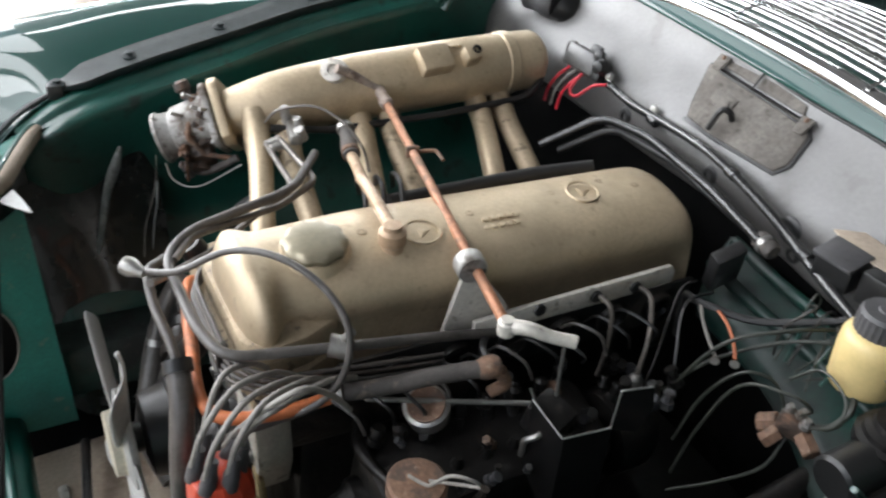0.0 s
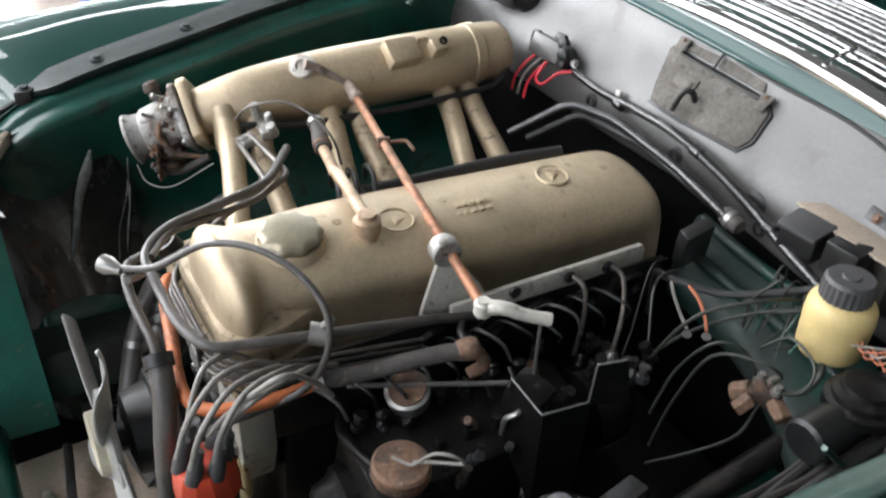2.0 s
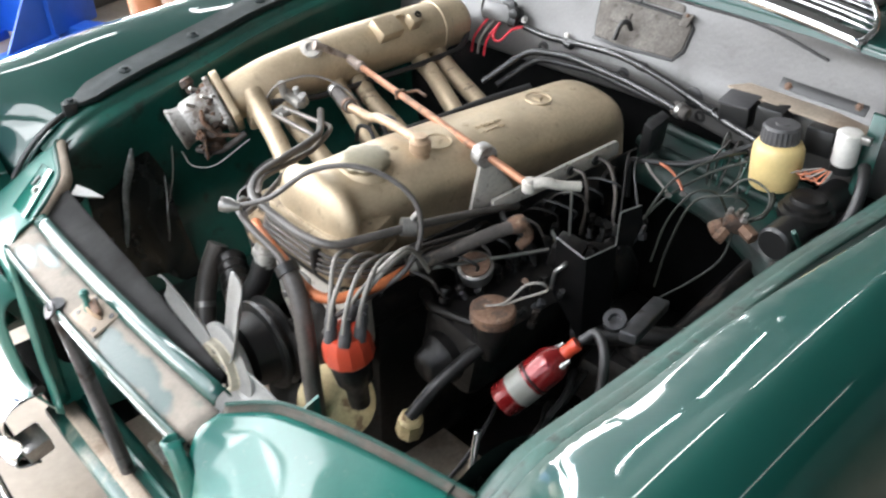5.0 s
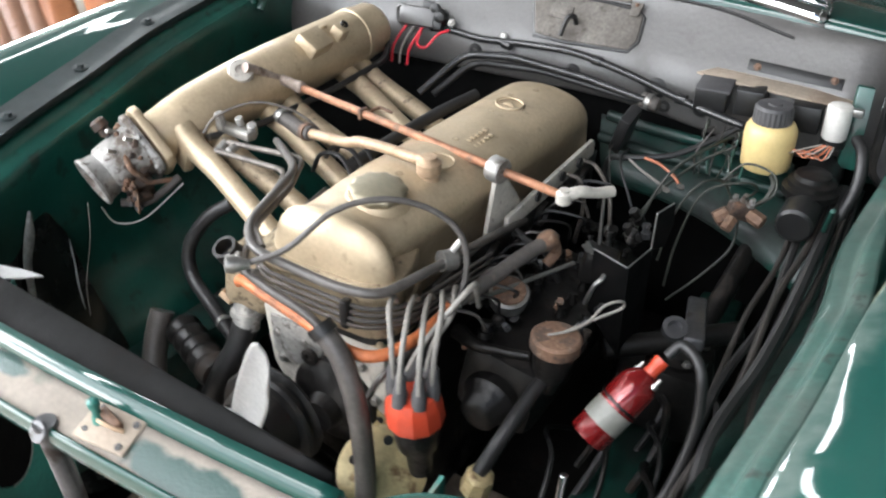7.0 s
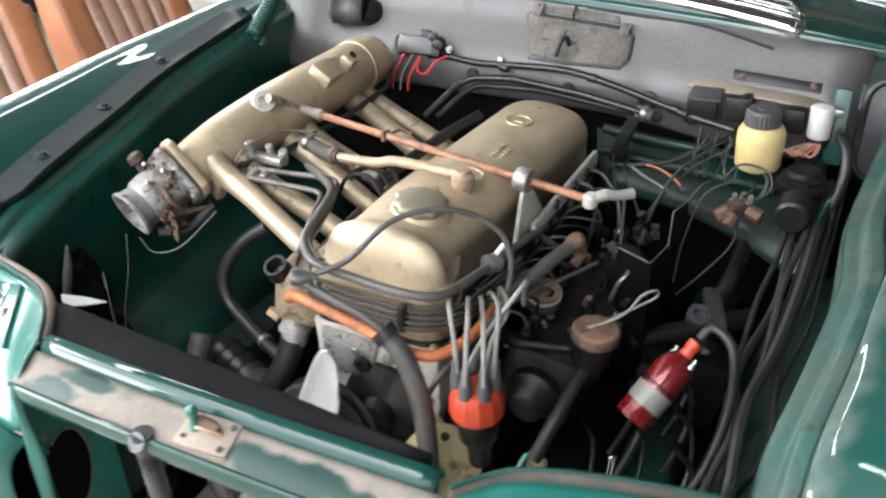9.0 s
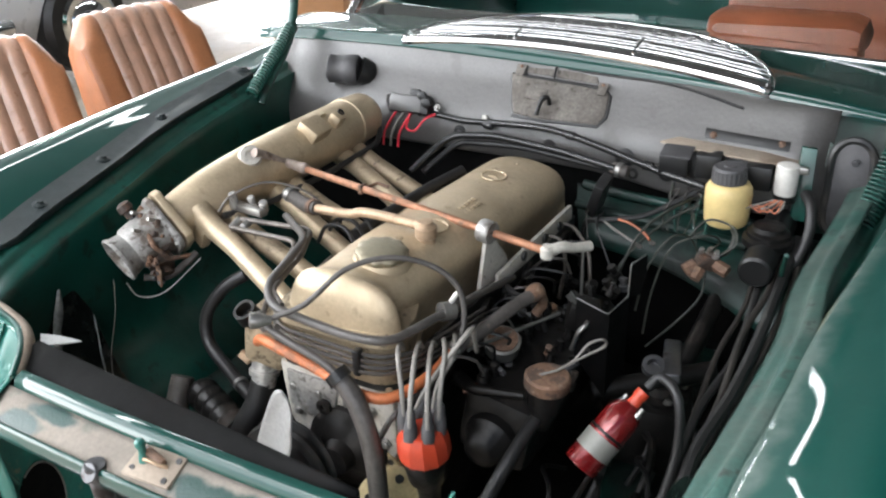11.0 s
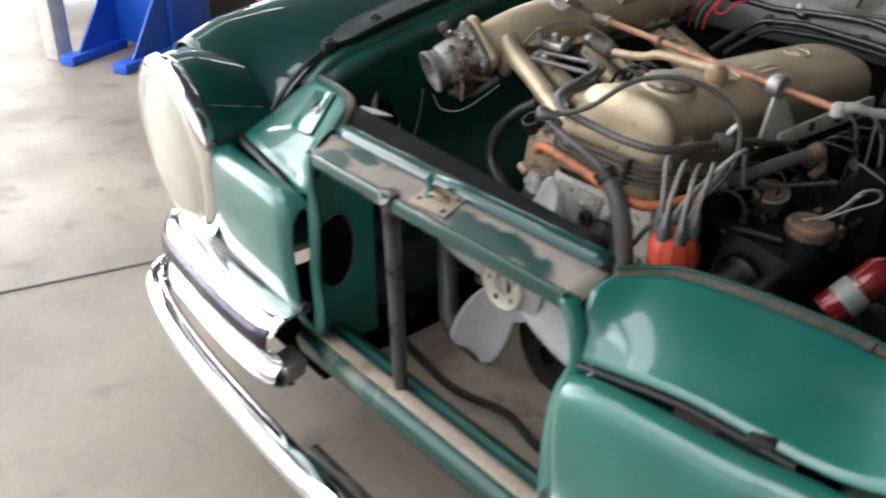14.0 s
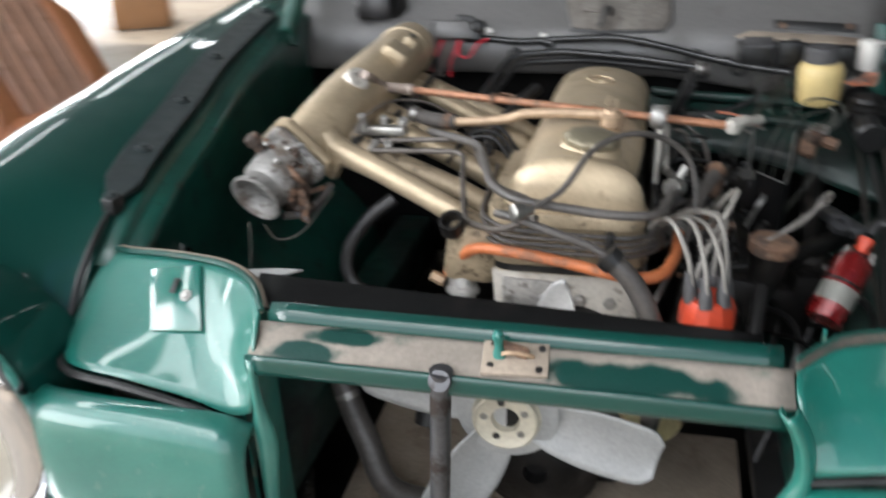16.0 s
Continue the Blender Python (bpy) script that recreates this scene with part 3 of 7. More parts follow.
    for y, cx, cz, hw, hh in ((-0.075, 0.742, 0.648, 0.140, 0.190), (-0.06, 0.742, 0.648, 0.150, 0.200), (-0.02, 0.748, 0.645, 0.158, 0.208), (0.07, 0.752, 0.63, 0.155, 0.195)):
        loops.append([bm.verts.new((s * (cx + hw * math.cos(a)), y - 0.10 * (cz + hh * math.sin(a) - 0.65), cz - low + hh * math.sin(a))) for a in (2 * math.pi * k / 40 for k in range(40))])
    for a, b in zip(loops, loops[1:]):
        for k in range(40):
            bm.faces.new((a[k], a[(k + 1) % 40], b[(k + 1) % 40], b[k]))
    bm.faces.new(loops[0])
    part("lamp_nacelle", bm, GREEN, car, "", 60)
    # upright head lamp
    lamp = part("head_lamp", oval_ring(s, 0.740, -0.082, 0.648 - low, 0.124, 0.173, 0.033), CHROME, car, "chrome rim of the upright oval head lamp", 70)
    bm = bmesh.new()
    loops = []
    for f, y in ((1.0, -0.088), (0.93, -0.104), (0.7, -0.118), (0.35, -0.126), (0.05, -0.128)):
        loops.append([bm.verts.new((s * (0.742 + f * 0.112 * math.cos(a)), y - 0.10 * (f * 0.172 * math.sin(a)), 0.648 - low + f * 0.172 * math.sin(a))) for a in (2 * math.pi * k / 40 for k in range(40))])
    for a, b in zip(loops, loops[1:]):
        for k in range(40):
            bm.faces.new((a[k], a[(k + 1) % 40], b[(k + 1) % 40], b[k]))
    bm.faces.new(loops[-1])
    part("lens", bm, LAMPGLASS, lamp, "milky ribbed glass lamp lens", 70)
    return f


def oval_ring(s, cx, cy, cz, hw, hh, r):
    bm = bmesh.new()
    loops = []
    for k in range(48):
        a = 2 * math.pi * k / 48
        c = Vector((s * (cx + hw * math.cos(a)), cy - 0.10 * hh * math.sin(a), cz + hh * math.sin(a)))
        out = Vector((s * math.cos(a), 0, math.sin(a))).normalized()
        loops.append([bm.verts.new(c + out * r * math.cos(b) + Vector((0, -1, 0)) * r * 0.75 * math.sin(b)) for b in (2 * math.pi * j / 10 for j in range(10))])
    for i in range(48):
        a, b = loops[i], loops[(i + 1) % 48]
        for j in range(10):
            bm.faces.new((a[j], a[(j + 1) % 10], b[(j + 1) % 10], b[j]))
    return bm


def nose(s):
    """The bonnet rest, the gap and the painted nose piece between lamp and grille."""
    rest = [
        [(s * 0.305, 0.004, 0.803), (s * 0.335, 0.045, 0.818), (s * 0.39, 0.082, 0.820), (s * 0.48, 0.112, 0.812), (s * 0.57, 0.140, 0.798), (s * 0.612, 0.165, 0.79)],
        [(s * 0.30, -0.028, 0.793), (s * 0.335, 0.012, 0.79), (s * 0.39, 0.046, 0.788), (s * 0.48, 0.07, 0.784), (s * 0.57, 0.095, 0.776), (s * 0.615, 0.12, 0.772)],
        [(s * 0.30, -0.048, 0.76), (s * 0.335, -0.022, 0.748), (s * 0.39, 0.0, 0.748), (s * 0.48, 0.012, 0.75), (s * 0.57, 0.036, 0.748), (s * 0.618, 0.08, 0.745)],
        [(s * 0.305, -0.056, 0.70), (s * 0.335, -0.055, 0.694), (s * 0.39, -0.05, 0.708), (s * 0.48, -0.044, 0.722), (s * 0.57, -0.026, 0.724), (s * 0.622, 0.045, 0.716)],
    ]
    if s > 0:
        # this one runs out of the lock panel and sweeps up into the wing
        rest = [
            [(0.308, 0.000, 0.793), (0.340, 0.033, 0.797), (0.374, 0.054, 0.800), (0.45, 0.086, 0.793), (0.53, 0.116, 0.780), (0.598, 0.142, 0.764), (0.640, 0.146, 0.772), (0.662, 0.150, 0.806)],
            [(0.306, -0.030, 0.784), (0.343, -0.002, 0.778), (0.384, 0.020, 0.781), (0.462, 0.052, 0.775), (0.54, 0.085, 0.766), (0.602, 0.108, 0.757), (0.648, 0.110, 0.770), (0.682, 0.108, 0.806)],
            [(0.314, -0.052, 0.752), (0.346, -0.035, 0.750), (0.390, -0.018, 0.754), (0.468, 0.005, 0.755), (0.545, 0.035, 0.753), (0.605, 0.056, 0.750), (0.655, 0.056, 0.765), (0.706, 0.052, 0.800)],
            [(0.324, -0.062, 0.708), (0.350, -0.064, 0.715), (0.395, -0.060, 0.721), (0.470, -0.052, 0.729), (0.542, -0.048, 0.729), (0.600, -0.044, 0.728), (0.655, -0.038, 0.732), (0.722, -0.034, 0.755)],
        ]
    part("bonnet_rest", skin(rest, 5, 5), GREEN_HAZY, car, "glossy green curved panel beside the grille opening", 60, -0.003 * s)
    top = rest[0] if s < 0 else rest[0][:6]
    lip = [(p[0], p[1] + (0.004 if s < 0 else 0.010), p[2] + (0.003 if s < 0 else 0.011)) for p in top]
    part("rest_edge", tube(lip, 0.0045 if s < 0 else 0.0026, 8, 5), GREEN_DUSTY, car, "dusty folded top edge")
    ledge = [[(p[0], p[1] + d, p[2] + z) for p in top] for d, z in (((0.002, 0.0), (0.012, 0.003), (0.021, -0.003), (0.022, -0.016)) if s < 0 else ((-0.001, 0.0), (0.005, 0.003), (0.009, 0.009), (0.014, 0.008), (0.016, -0.012)))]
    part("rest_ledge", skin(ledge, 3, 5), BEIGE if s < 0 else LEDGE_DUST, car, "dust-caked ledge behind the folded edge", 60, 0.002 * s)
    seam = [(p[0], p[1] - 0.008, p[2] - 0.006) for p in rest[3][1:]] + ([(s * 0.625, 0.10, 0.775), (s * 0.622, 0.15, 0.815), (s * 0.624, 0.205, 0.838)] if s < 0 else [])
    if s > 0:
        seam = [(p[0], p[1] - 0.003, p[2] - 0.005) for p in rest[3][:6]]
        part("seal_block", block((0.560, -0.046, 0.727), (0.030, 0.016, 0.016), (0, -6, 12), 0.003), BLACK, car, "black rubber end block")
    part("bonnet_seal", tube(seam, 0.0055 if s < 0 else 0.0045, 8, 6), BLACK, car, "black rubber bonnet seal")
    front = []
    lift = 0.014 if s > 0 else 0.0
    for x, dy, dz in ((((0.690, 0.034, 0.020), (0.655, 0.018, 0.018), (0.60, 0.010, 0.016)) if s > 0 else ((0.628, 0.05, -0.012), (0.60, 0.012, -0.004)))
                      + ((0.55, 0.0, lift), (0.43, -0.006, 0.5 * lift), (0.350, -0.006, -0.004), (0.322, -0.002, -0.014), (0.309, 0.012, -0.030))):
        front.append([(s * x, y + dy, z + dz) for y, z in ((-0.035, 0.66), (-0.048, 0.694), (-0.066, 0.703), (-0.088, 0.694), (-0.098, 0.66), (-0.096, 0.58), (-0.088, 0.50), (-0.06, 0.44))])
    part("nose_panel", skin(front, 4, 4), GREEN_HAZY, car, "glossy green nose piece beside the lamp", 60, 0.003 * s)
    side = []
    if s > 0:
        for z, x, w in ((0.785, 0.288, 0.012), (0.756, 0.303, 0.013), (0.725, 0.311, 0.014), (0.70, 0.311, 0.015), (0.675, 0.303, 0.020), (0.655, 0.294, 0.026), (0.62, 0.286, 0.032), (0.59, 0.282, 0.036), (0.52, 0.279, 0.038), (0.42, 0.280, 0.038)):
            side.append([(x + 0.003, -0.050, z), (x, -0.060, z), (x + 0.004, -0.067, z), (x + 0.5 * w, -0.070, z), (x + w, -0.064, z), (x + w + 0.004, -0.052, z)])
    for i, z in enumerate(() if s > 0 else (0.775, 0.72, 0.66, 0.60, 0.54, 0.48, 0.42)):
        wave = 0.006 * math.sin(i * 2.1)
        if z > 0.69:
            side.append([(s * (0.290 + 0.4 * wave), -0.047, z), (s * 0.2955, -0.0555, z), (s * 0.3015, -0.0545, z), (s * 0.3055, -0.050, z)])
        else:
            side.append([(s * (0.283 + wave), -0.05, z), (s * (0.296 + 0.5 * wave), -0.061, z), (s * 0.308, -0.052, z), (s * 0.320, -0.026, z)])
    part("grille_flange", skin(side, 3, 3), GREEN_HAZY, car, "green flange edging the grille opening", 60, -0.003 * s)


for side in (-1, 1):
    fender(side)
    nose(side)

# lock panel across the top of the grille opening
def lock_row(y, z, dip=0.0):
    return [(x, y + 0.10 * x * x, z - dip * (x / 0.29) ** 2) for x in (-0.305, -0.2, -0.1, 0.0, 0.1, 0.2, 0.305)]


lock = part("lock_panel", skin([lock_row(-0.054, 0.762, 0.006), lock_row(-0.060, 0.777, 0.006), lock_row(-0.052, 0.783, 0.006), lock_row(-0.03, 0.794, 0.006), lock_row(-0.008, 0.802, 0.004)], 3, 4), DUST, car,
            "lock panel under a thick film of tan dust", 50, 0.003)
part("front_edge", skin([lock_row(-0.0555, 0.7862, 0.006), lock_row(-0.0595, 0.7856, 0.006), lock_row(-0.0620, 0.780, 0.006), lock_row(-0.0612, 0.762, 0.006)], 3, 4), GREEN, lock, "bare green front edge", 60, 0.003)
back_edge = [(x * 0.965, y, z) for x, y, z in lock_row(0.0, 0.812, 0.004)]
part("rear_flange", skin([[(x, y - 0.009, z - 0.012) for x, y, z in back_edge], [(x, y - 0.003, z + 0.001) for x, y, z in back_edge], [(x, y + 0.012, z + 0.006) for x, y, z in back_edge], [(x, y + 0.017, z - 0.010) for x, y, z in back_edge]], 3, 4), GREEN, lock, "clean green upturned flange", 50, 0.002)
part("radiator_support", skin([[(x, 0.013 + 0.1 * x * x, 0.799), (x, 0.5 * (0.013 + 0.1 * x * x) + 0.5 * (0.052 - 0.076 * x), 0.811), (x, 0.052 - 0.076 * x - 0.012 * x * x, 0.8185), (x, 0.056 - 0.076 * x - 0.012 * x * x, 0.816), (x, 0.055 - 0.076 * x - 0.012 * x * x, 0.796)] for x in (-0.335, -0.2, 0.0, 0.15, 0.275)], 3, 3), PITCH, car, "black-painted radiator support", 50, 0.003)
catch = part("bonnet_catch", block((0.012, -0.028, 0.796), (0.074, 0.046, 0.006), (18, 0, 4), 0.002), BEIGE, car, "dusty catch plate with chipped rusty edges")
part("catch_post", turned((-0.006, -0.027, 0.798), (-0.008, -0.03, 0.85), [(0, 0.008), (0.006, 0.007), (0.012, 0.005), (0.020, 0.005), (0.024, 0.007), (0.030, 0.0065), (0.033, 0.003)], 14), GREEN_RUST, catch, "green-painted catch post with rust")
part("catch_tongue", block((0.010, -0.024, 0.806), (0.034, 0.012, 0.010), (18, 8, -12), 0.003), RUST, catch, "rusty catch tongue")
part("catch_spring", tube([(-0.006, -0.03, 0.802), (0.008, -0.034, 0.808), (0.022, -0.032, 0.806), (0.032, -0.026, 0.80)], 0.0025, 8), BRASS, catch)
for dx, dy in ((-0.026, -0.014), (0.028, -0.014), (-0.026, 0.014), (0.028, 0.014)):
    part("plate_hole", turned((0.012 + dx, -0.028 + dy, 0.7985 + 0.32 * dy), (0.012 + dx, -0.028 + dy - 0.03, 0.85), [(0, 0.0042), (0.0015, 0.0042)], 10), GREASE, catch)
strut = part("support_strut", tube([(-0.066, -0.056, 0.790), (-0.068, -0.054, 0.765), (-0.074, -0.045, 0.68), (-0.086, -0.028, 0.48), (-0.098, -0.012, 0.30)], [0.0135, 0.0125, 0.0125, 0.0125, 0.0125], 16, 5), STRUT, car, "dark steel stay across the grille opening", 60)
part("stay_head", turned((-0.066, -0.064, 0.782), (-0.066, -0.09, 0.80), [(0, 0.0125), (0.002, 0.0135), (0.004, 0.012)], 18), STRUT, strut, "flattened head")
part("sheet_tab", plate([(-0.367, 0.105, 0.808), (-0.330, 0.116, 0.807), (-0.297, 0.123, 0.804), (-0.315, 0.102, 0.806), (-0.338, 0.082, 0.808)], (0, 0, -0.002)), FAN, car, "bent bright sheet tab")

# flat pressed pad with a key slot, on one bonnet rest
pad_n = Vector((-0.15, -0.60, 0.79))
pad = part("pressed_pad", plate([Vector(p) + pad_n * 0.002 for p in ((-0.505, 0.100, 0.797), (-0.425, 0.092, 0.814), (-0.394, 0.016, 0.760), (-0.470, 0.019, 0.752))], pad_n * 0.005, 0.002), GREEN_PAD, car, "flat glossy pressing with a key slot")
part("slot", block(Vector((-0.452, 0.068, 0.792)) + pad_n * 0.008, (0.008, 0.022, 0.004), (37, 8, 0), 0.002), BLACK, pad)
part("screw", bolt_at(Vector((-0.432, 0.056, 0.787)) + pad_n * 0.005, pad_n, 0.006, 0.004), STEEL, pad)

# firewall and cowl
def tilt(x):
    return -0.035 * (x - 0.06)


wall_rows = []
for x in (-0.73, -0.45, -0.15, 0.15, 0.40, 0.615):
    c = 1 - (abs(x) / 0.73) ** 2.5
    low = 0.822 if x < 0.2 else 0.792
    wall_rows.append([(x, 1.118, low - 0.010), (x, 1.100, low - 0.008), (x, 1.092, low), (x, 1.094, 0.862), (x, 1.106, 0.895), (x, 1.135, 0.935), (x, 1.164, 0.975), (x, 1.180, 0.982 + 0.028 * c + tilt(x))])
firewall = part("firewall", skin(wall_rows, 3, 4), GREY_WALL, car, "matt grey firewall with scuffs", 50, 0.004)
end_rows = []
for x, back in ((0.608, 0.0), (0.66, 0.004), (0.705, -0.012), (0.74, -0.05)):
    c = 1 - (abs(x) / 0.73) ** 2.5 if x < 0.73 else 0.0
    end_rows.append([(x, 1.088 + back, 0.76), (x, 1.092 + back, 0.83), (x, 1.100 + back, 0.895), (x, 1.132 + back, 0.937), (x, 1.160 + back, 0.97), (x, 1.176 + back, 0.978 + 0.028 * c + tilt(x))])
part("firewall_end", skin(end_rows, 4, 4), GREEN_GRIMY_SHADE, car, "grimy green end of the firewall, darkened for shade", 60, 0.004)
for gx, gz, gr in ((-0.165, 0.855, 0.016), (0.055, 0.852, 0.017), (0.225, 0.852, 0.022), (0.245, 0.822, 0.014), (0.315, 0.832, 0.018)):
    grommet = part("wall_grommet", turned((gx, 1.094, gz), (gx, 1.05, gz), [(0, gr), (0.004, gr), (0.008, gr * 0.8), (0.009, gr * 0.45), (0.003, gr * 0.4)], 20), RUBBER, firewall, "black rubber grommet")
# Black sheet painted in for the shade below the firewall.
part("lower_bulkhead", skin([[(x, 1.135, 0.90), (x, 1.13, 0.80), (x, 1.12, 0.60), (x, 1.10, 0.35)] for x in (-0.73, -0.3, 0.3, 0.73)], 3, 3), PITCH, car, "lower bulkhead, painted black for the shade there", 50, 0.004)
cowl_rows = []
for x in (-0.80, -0.6, -0.3, 0.06, 0.4, 0.62, 0.80):
    c = 1 - (abs(x) / 0.8) ** 2.5
    t = tilt(x)
    cowl_rows.append([(x, 1.176, 0.968 + 0.035 * c + t), (x, 1.186, 0.986 + 0.035 * c + t), (x, 1.20, 0.990 + 0.035 * c + t), (x, 1.30, 0.99 + 0.035 * c + t), (x, 1.42, 0.985 + 0.03 * c + t), (x, 1.56, 0.975 + 0.02 * c)])
part("cowl", skin(cowl_rows, 4, 4), GREEN, car, "glossy green cowl below the windscreen", 60, -0.004)
grille = part("vent_grille", block((0.06, 1.33, 1.022), (0.70, 0.22, 0.012), (0, 2, 0), 0.004), VENT_WELL, car, "dark dusty well under the chrome air intake slats")


def vent_line(f, lift=0.0, ends=0.42):
    """A curved chrome slat at the share f of the way back."""
    half = ends * (1 - 0.55 * f ** 2)
    return [(0.06 + half * k, 1.198 + 0.27 * f - 0.018 * k * k * (1 - f), 1.020 + tilt(0.06 + half * k) + lift + 0.026 * (1 - (k * half / ends) ** 2) + 0.010 * math.sin(math.pi * f)) for k in (-1, -0.75, -0.4, 0, 0.4, 0.75, 1)]


front_bar = vent_line(0.0)
part("slat", skin([[(x, y - 0.004, z - 0.020) for x, y, z in front_bar], [(x, y - 0.008, z - 0.008) for x, y, z in front_bar], [(x, y - 0.002, z + 0.004) for x, y, z in front_bar], [(x, y + 0.012, z + 0.007) for x, y, z in front_bar], [(x, y + 0.020, z + 0.005) for x, y, z in front_bar]], 3, 4), CHROME, grille, "broad chrome front bar", 60, 0.002)
for f, w in ((0.155, 0.0025), (0.245, 0.003), (0.34, 0.0075), (0.44, 0.004), (0.53, 0.0065), (0.63, 0.0065), (0.73, 0.0065), (0.83, 0.006), (0.92, 0.005)):
    row = vent_line(f)
    part("slat", skin([[(x, y - w, z - 0.003) for x, y, z in row], [(x, y, z + 0.002) for x, y, z in row], [(x, y + w, z) for x, y, z in row]], 2, 4), VENT_CHROME, grille, "", 60, 0.0015)
for side in (-1, 1):
    arch = [vent_line(f)[0 if side < 0 else -1] for f in (0.0, 0.2, 0.45, 0.7, 0.9)] + [vent_line(1.0)[1 if side < 0 else -2], vent_line(1.0)[3]]
    part("grille_rim", tube(arch, 0.006, 8, 5), CHROME, grille, "", 60)
for x in (-0.081, 0.194):
    part("slat_stay", tube([(x, 1.196, 1.050 + tilt(x)), (x, 1.23, 1.060 + tilt(x)), (x, 1.262, 1.064 + tilt(x))], 0.003, 8, 4), CHROME, grille)
part("screen_trim", tube([(x, 1.565 - 0.12 * x * x, 0.992) for x in (-0.75, -0.4, 0, 0.4, 0.75)], 0.009, 8, 5), CHROME, car, "chrome strip along the windscreen's foot", 60)
screen = part("windscreen", skin([[(x, 1.57 - 0.12 * x * x, 0.995), (x * 0.95, 1.78 - 0.14 * x * x, 1.2), (x * 0.88, 2.0 - 0.16 * x * x, 1.42)] for x in (-0.75, -0.4, 0, 0.4, 0.75)], 4, 4), GLASS, car, "clear curved windscreen", 60, 0.004)
screen.visible_shadow = False
for x0, x1 in ((-0.25, 0.14),):
    wiper = part("wiper", tube([(x0, 1.45, 1.03), (0.5 * (x0 + x1), 1.50, 1.045), (x1, 1.535, 1.02)], 0.004, 8, 5), CHROME, car, "thin chrome wiper arm")
    part("blade", tube([(x1 - 0.24, 1.535, 1.03), (x1, 1.543, 1.018), (x1 + 0.1, 1.54, 1.012)], 0.004, 6, 4), RUBBER, wiper)
part("dash_pad", block((0.40, 1.82, 0.972), (0.40, 0.20, 0.11), (0, 0, 0), 0.045), LEATHER_DARK, car, "red-brown dash pad")
part("cabin_seat", block((0.40, 2.35, 1.0), (0.52, 0.16, 0.42), (-12, 0, 0), 0.07), LEATHER_DARK, car, "red-brown leather seat back inside")
part("cabin_floor", block((0, 2.0, 0.55), (1.5, 1.0, 0.5), (0, 0, 0), 0.05), BLACK, car)
part("roof", skin([[(-0.7, 1.95, 1.40), (-0.5, 1.98, 1.45), (0, 2.0, 1.47), (0.5, 1.98, 1.45), (0.7, 1.95, 1.40)], [(-0.7, 3.0, 1.42), (-0.5, 3.0, 1.47), (0, 3.0, 1.5), (0.5, 3.0, 1.47), (0.7, 3.0, 1.42)]], 4, 4), GREEN, car, "", 60, 0.005)
for s in (-1, 1):
    part("door", block((s * 0.88, 2.35, 0.62), (0.06, 1.15, 0.72), (0, 0, 0), 0.025), GREEN, car, "glossy green front door")
    part("screen_pillar", tube([(s * 0.75, 1.50, 0.98), (s * 0.71, 1.72, 1.2), (s * 0.66, 1.95, 1.42)], 0.018, 10, 5), CHROME, car)
part("body_shell", block((0, 3.6, 0.62), (1.8, 1.5, 0.72), (0, 0, 0), 0.09), GREEN, car)
for s in (-1, 1):
    wheel = part("wheel", turned((s * 0.64, 0.62, 0.32), (s * 0.84, 0.62, 0.32), [(0, 0.17), (0.0, 0.28), (0.02, 0.315), (0.14, 0.318), (0.17, 0.29), (0.172, 0.2)], 36), RUBBER, car, "black road wheel inside the wing")

# bonnet hinges with their springs
for s, top, low in ((-1, (-0.655, 1.13, 1.05), (-0.645, 0.945, 0.925)), (1, (0.728, 1.065, 0.968), (0.694, 0.978, 0.838))):
    top, low = Vector(top), Vector(low)
    arm = part("hinge_arm", tube([low + Vector((0, 0.03, -0.03)), low + Vector((0.0, 0.06, 0.01)), top] + ([top + Vector((0, 0.05, 0.25))] if s < 0 else []), 0.012 if s < 0 else 0.006, 10, 5), GREEN_WORN, car, "green bonnet hinge arm")
    way, turns, coil_r = top - low, 26 if s < 0 else 20, 0.015 if s < 0 else 0.021
    side_v = way.cross(Vector((0, 0, 1))).normalized()
    up_v = side_v.cross(way).normalized()
    coil = [low + way * (i / (turns * 8)) + (side_v * math.cos(i * math.pi / 4) + up_v * math.sin(i * math.pi / 4)) * coil_r for i in range(turns * 8 + 1)]
    part("spring", rings(bmesh.new(), coil, [0.0034 if s < 0 else 0.0027] * len(coil), 6), GREEN_WORN, arm, "green painted coil spring")

# front underside: lower cross member, tray and bumper
part("cross_member", skin([[(x, -0.06, 0.35), (x, -0.065, 0.39), (x, -0.02, 0.40), (x, 0.03, 0.385), (x, 0.035, 0.33)] for x in (-0.36, -0.1, 0.1, 0.36)], 3, 3), GREEN_DUSTY, car, "dusty green lower cross member", 50, 0.004)
part("channel_dust", skin([[(x, -0.046, 0.3995), (x, -0.032, 0.4035), (x, -0.018, 0.4035)] for x in (-0.34, -0.1, 0.1, 0.34)], 3, 2), BEIGE, car, "tan dust lying along the cross member", 50, 0.002)
part("channel_ridge", tube([(x, 0.002, 0.398) for x in (-0.35, -0.1, 0.1, 0.35)], 0.007, 8, 3), GREEN_DUSTY, car, "folded green ridge")
tray = part("dirt_tray", block((0, 0.27, 0.296), (0.66, 0.48, 0.012), (2, 0, 0), 0.004), BEIGE, car, "dusty tan tray under the fan")
for x in (-0.2, 0.0, 0.2):
    part("slot", block((x, 0.07, 0.2965), (0.07, 0.016, 0.016), (6, 0, 0), 0.003), PALE, tray, "pale cut-out edge")
part("tray_pipe", tube([(-0.28, 0.12, 0.345), (-0.1, 0.10, 0.34), (0.02, 0.13, 0.335), (0.12, 0.11, 0.335), (0.28, 0.12, 0.335)], 0.008, 8), GREASE, tray)
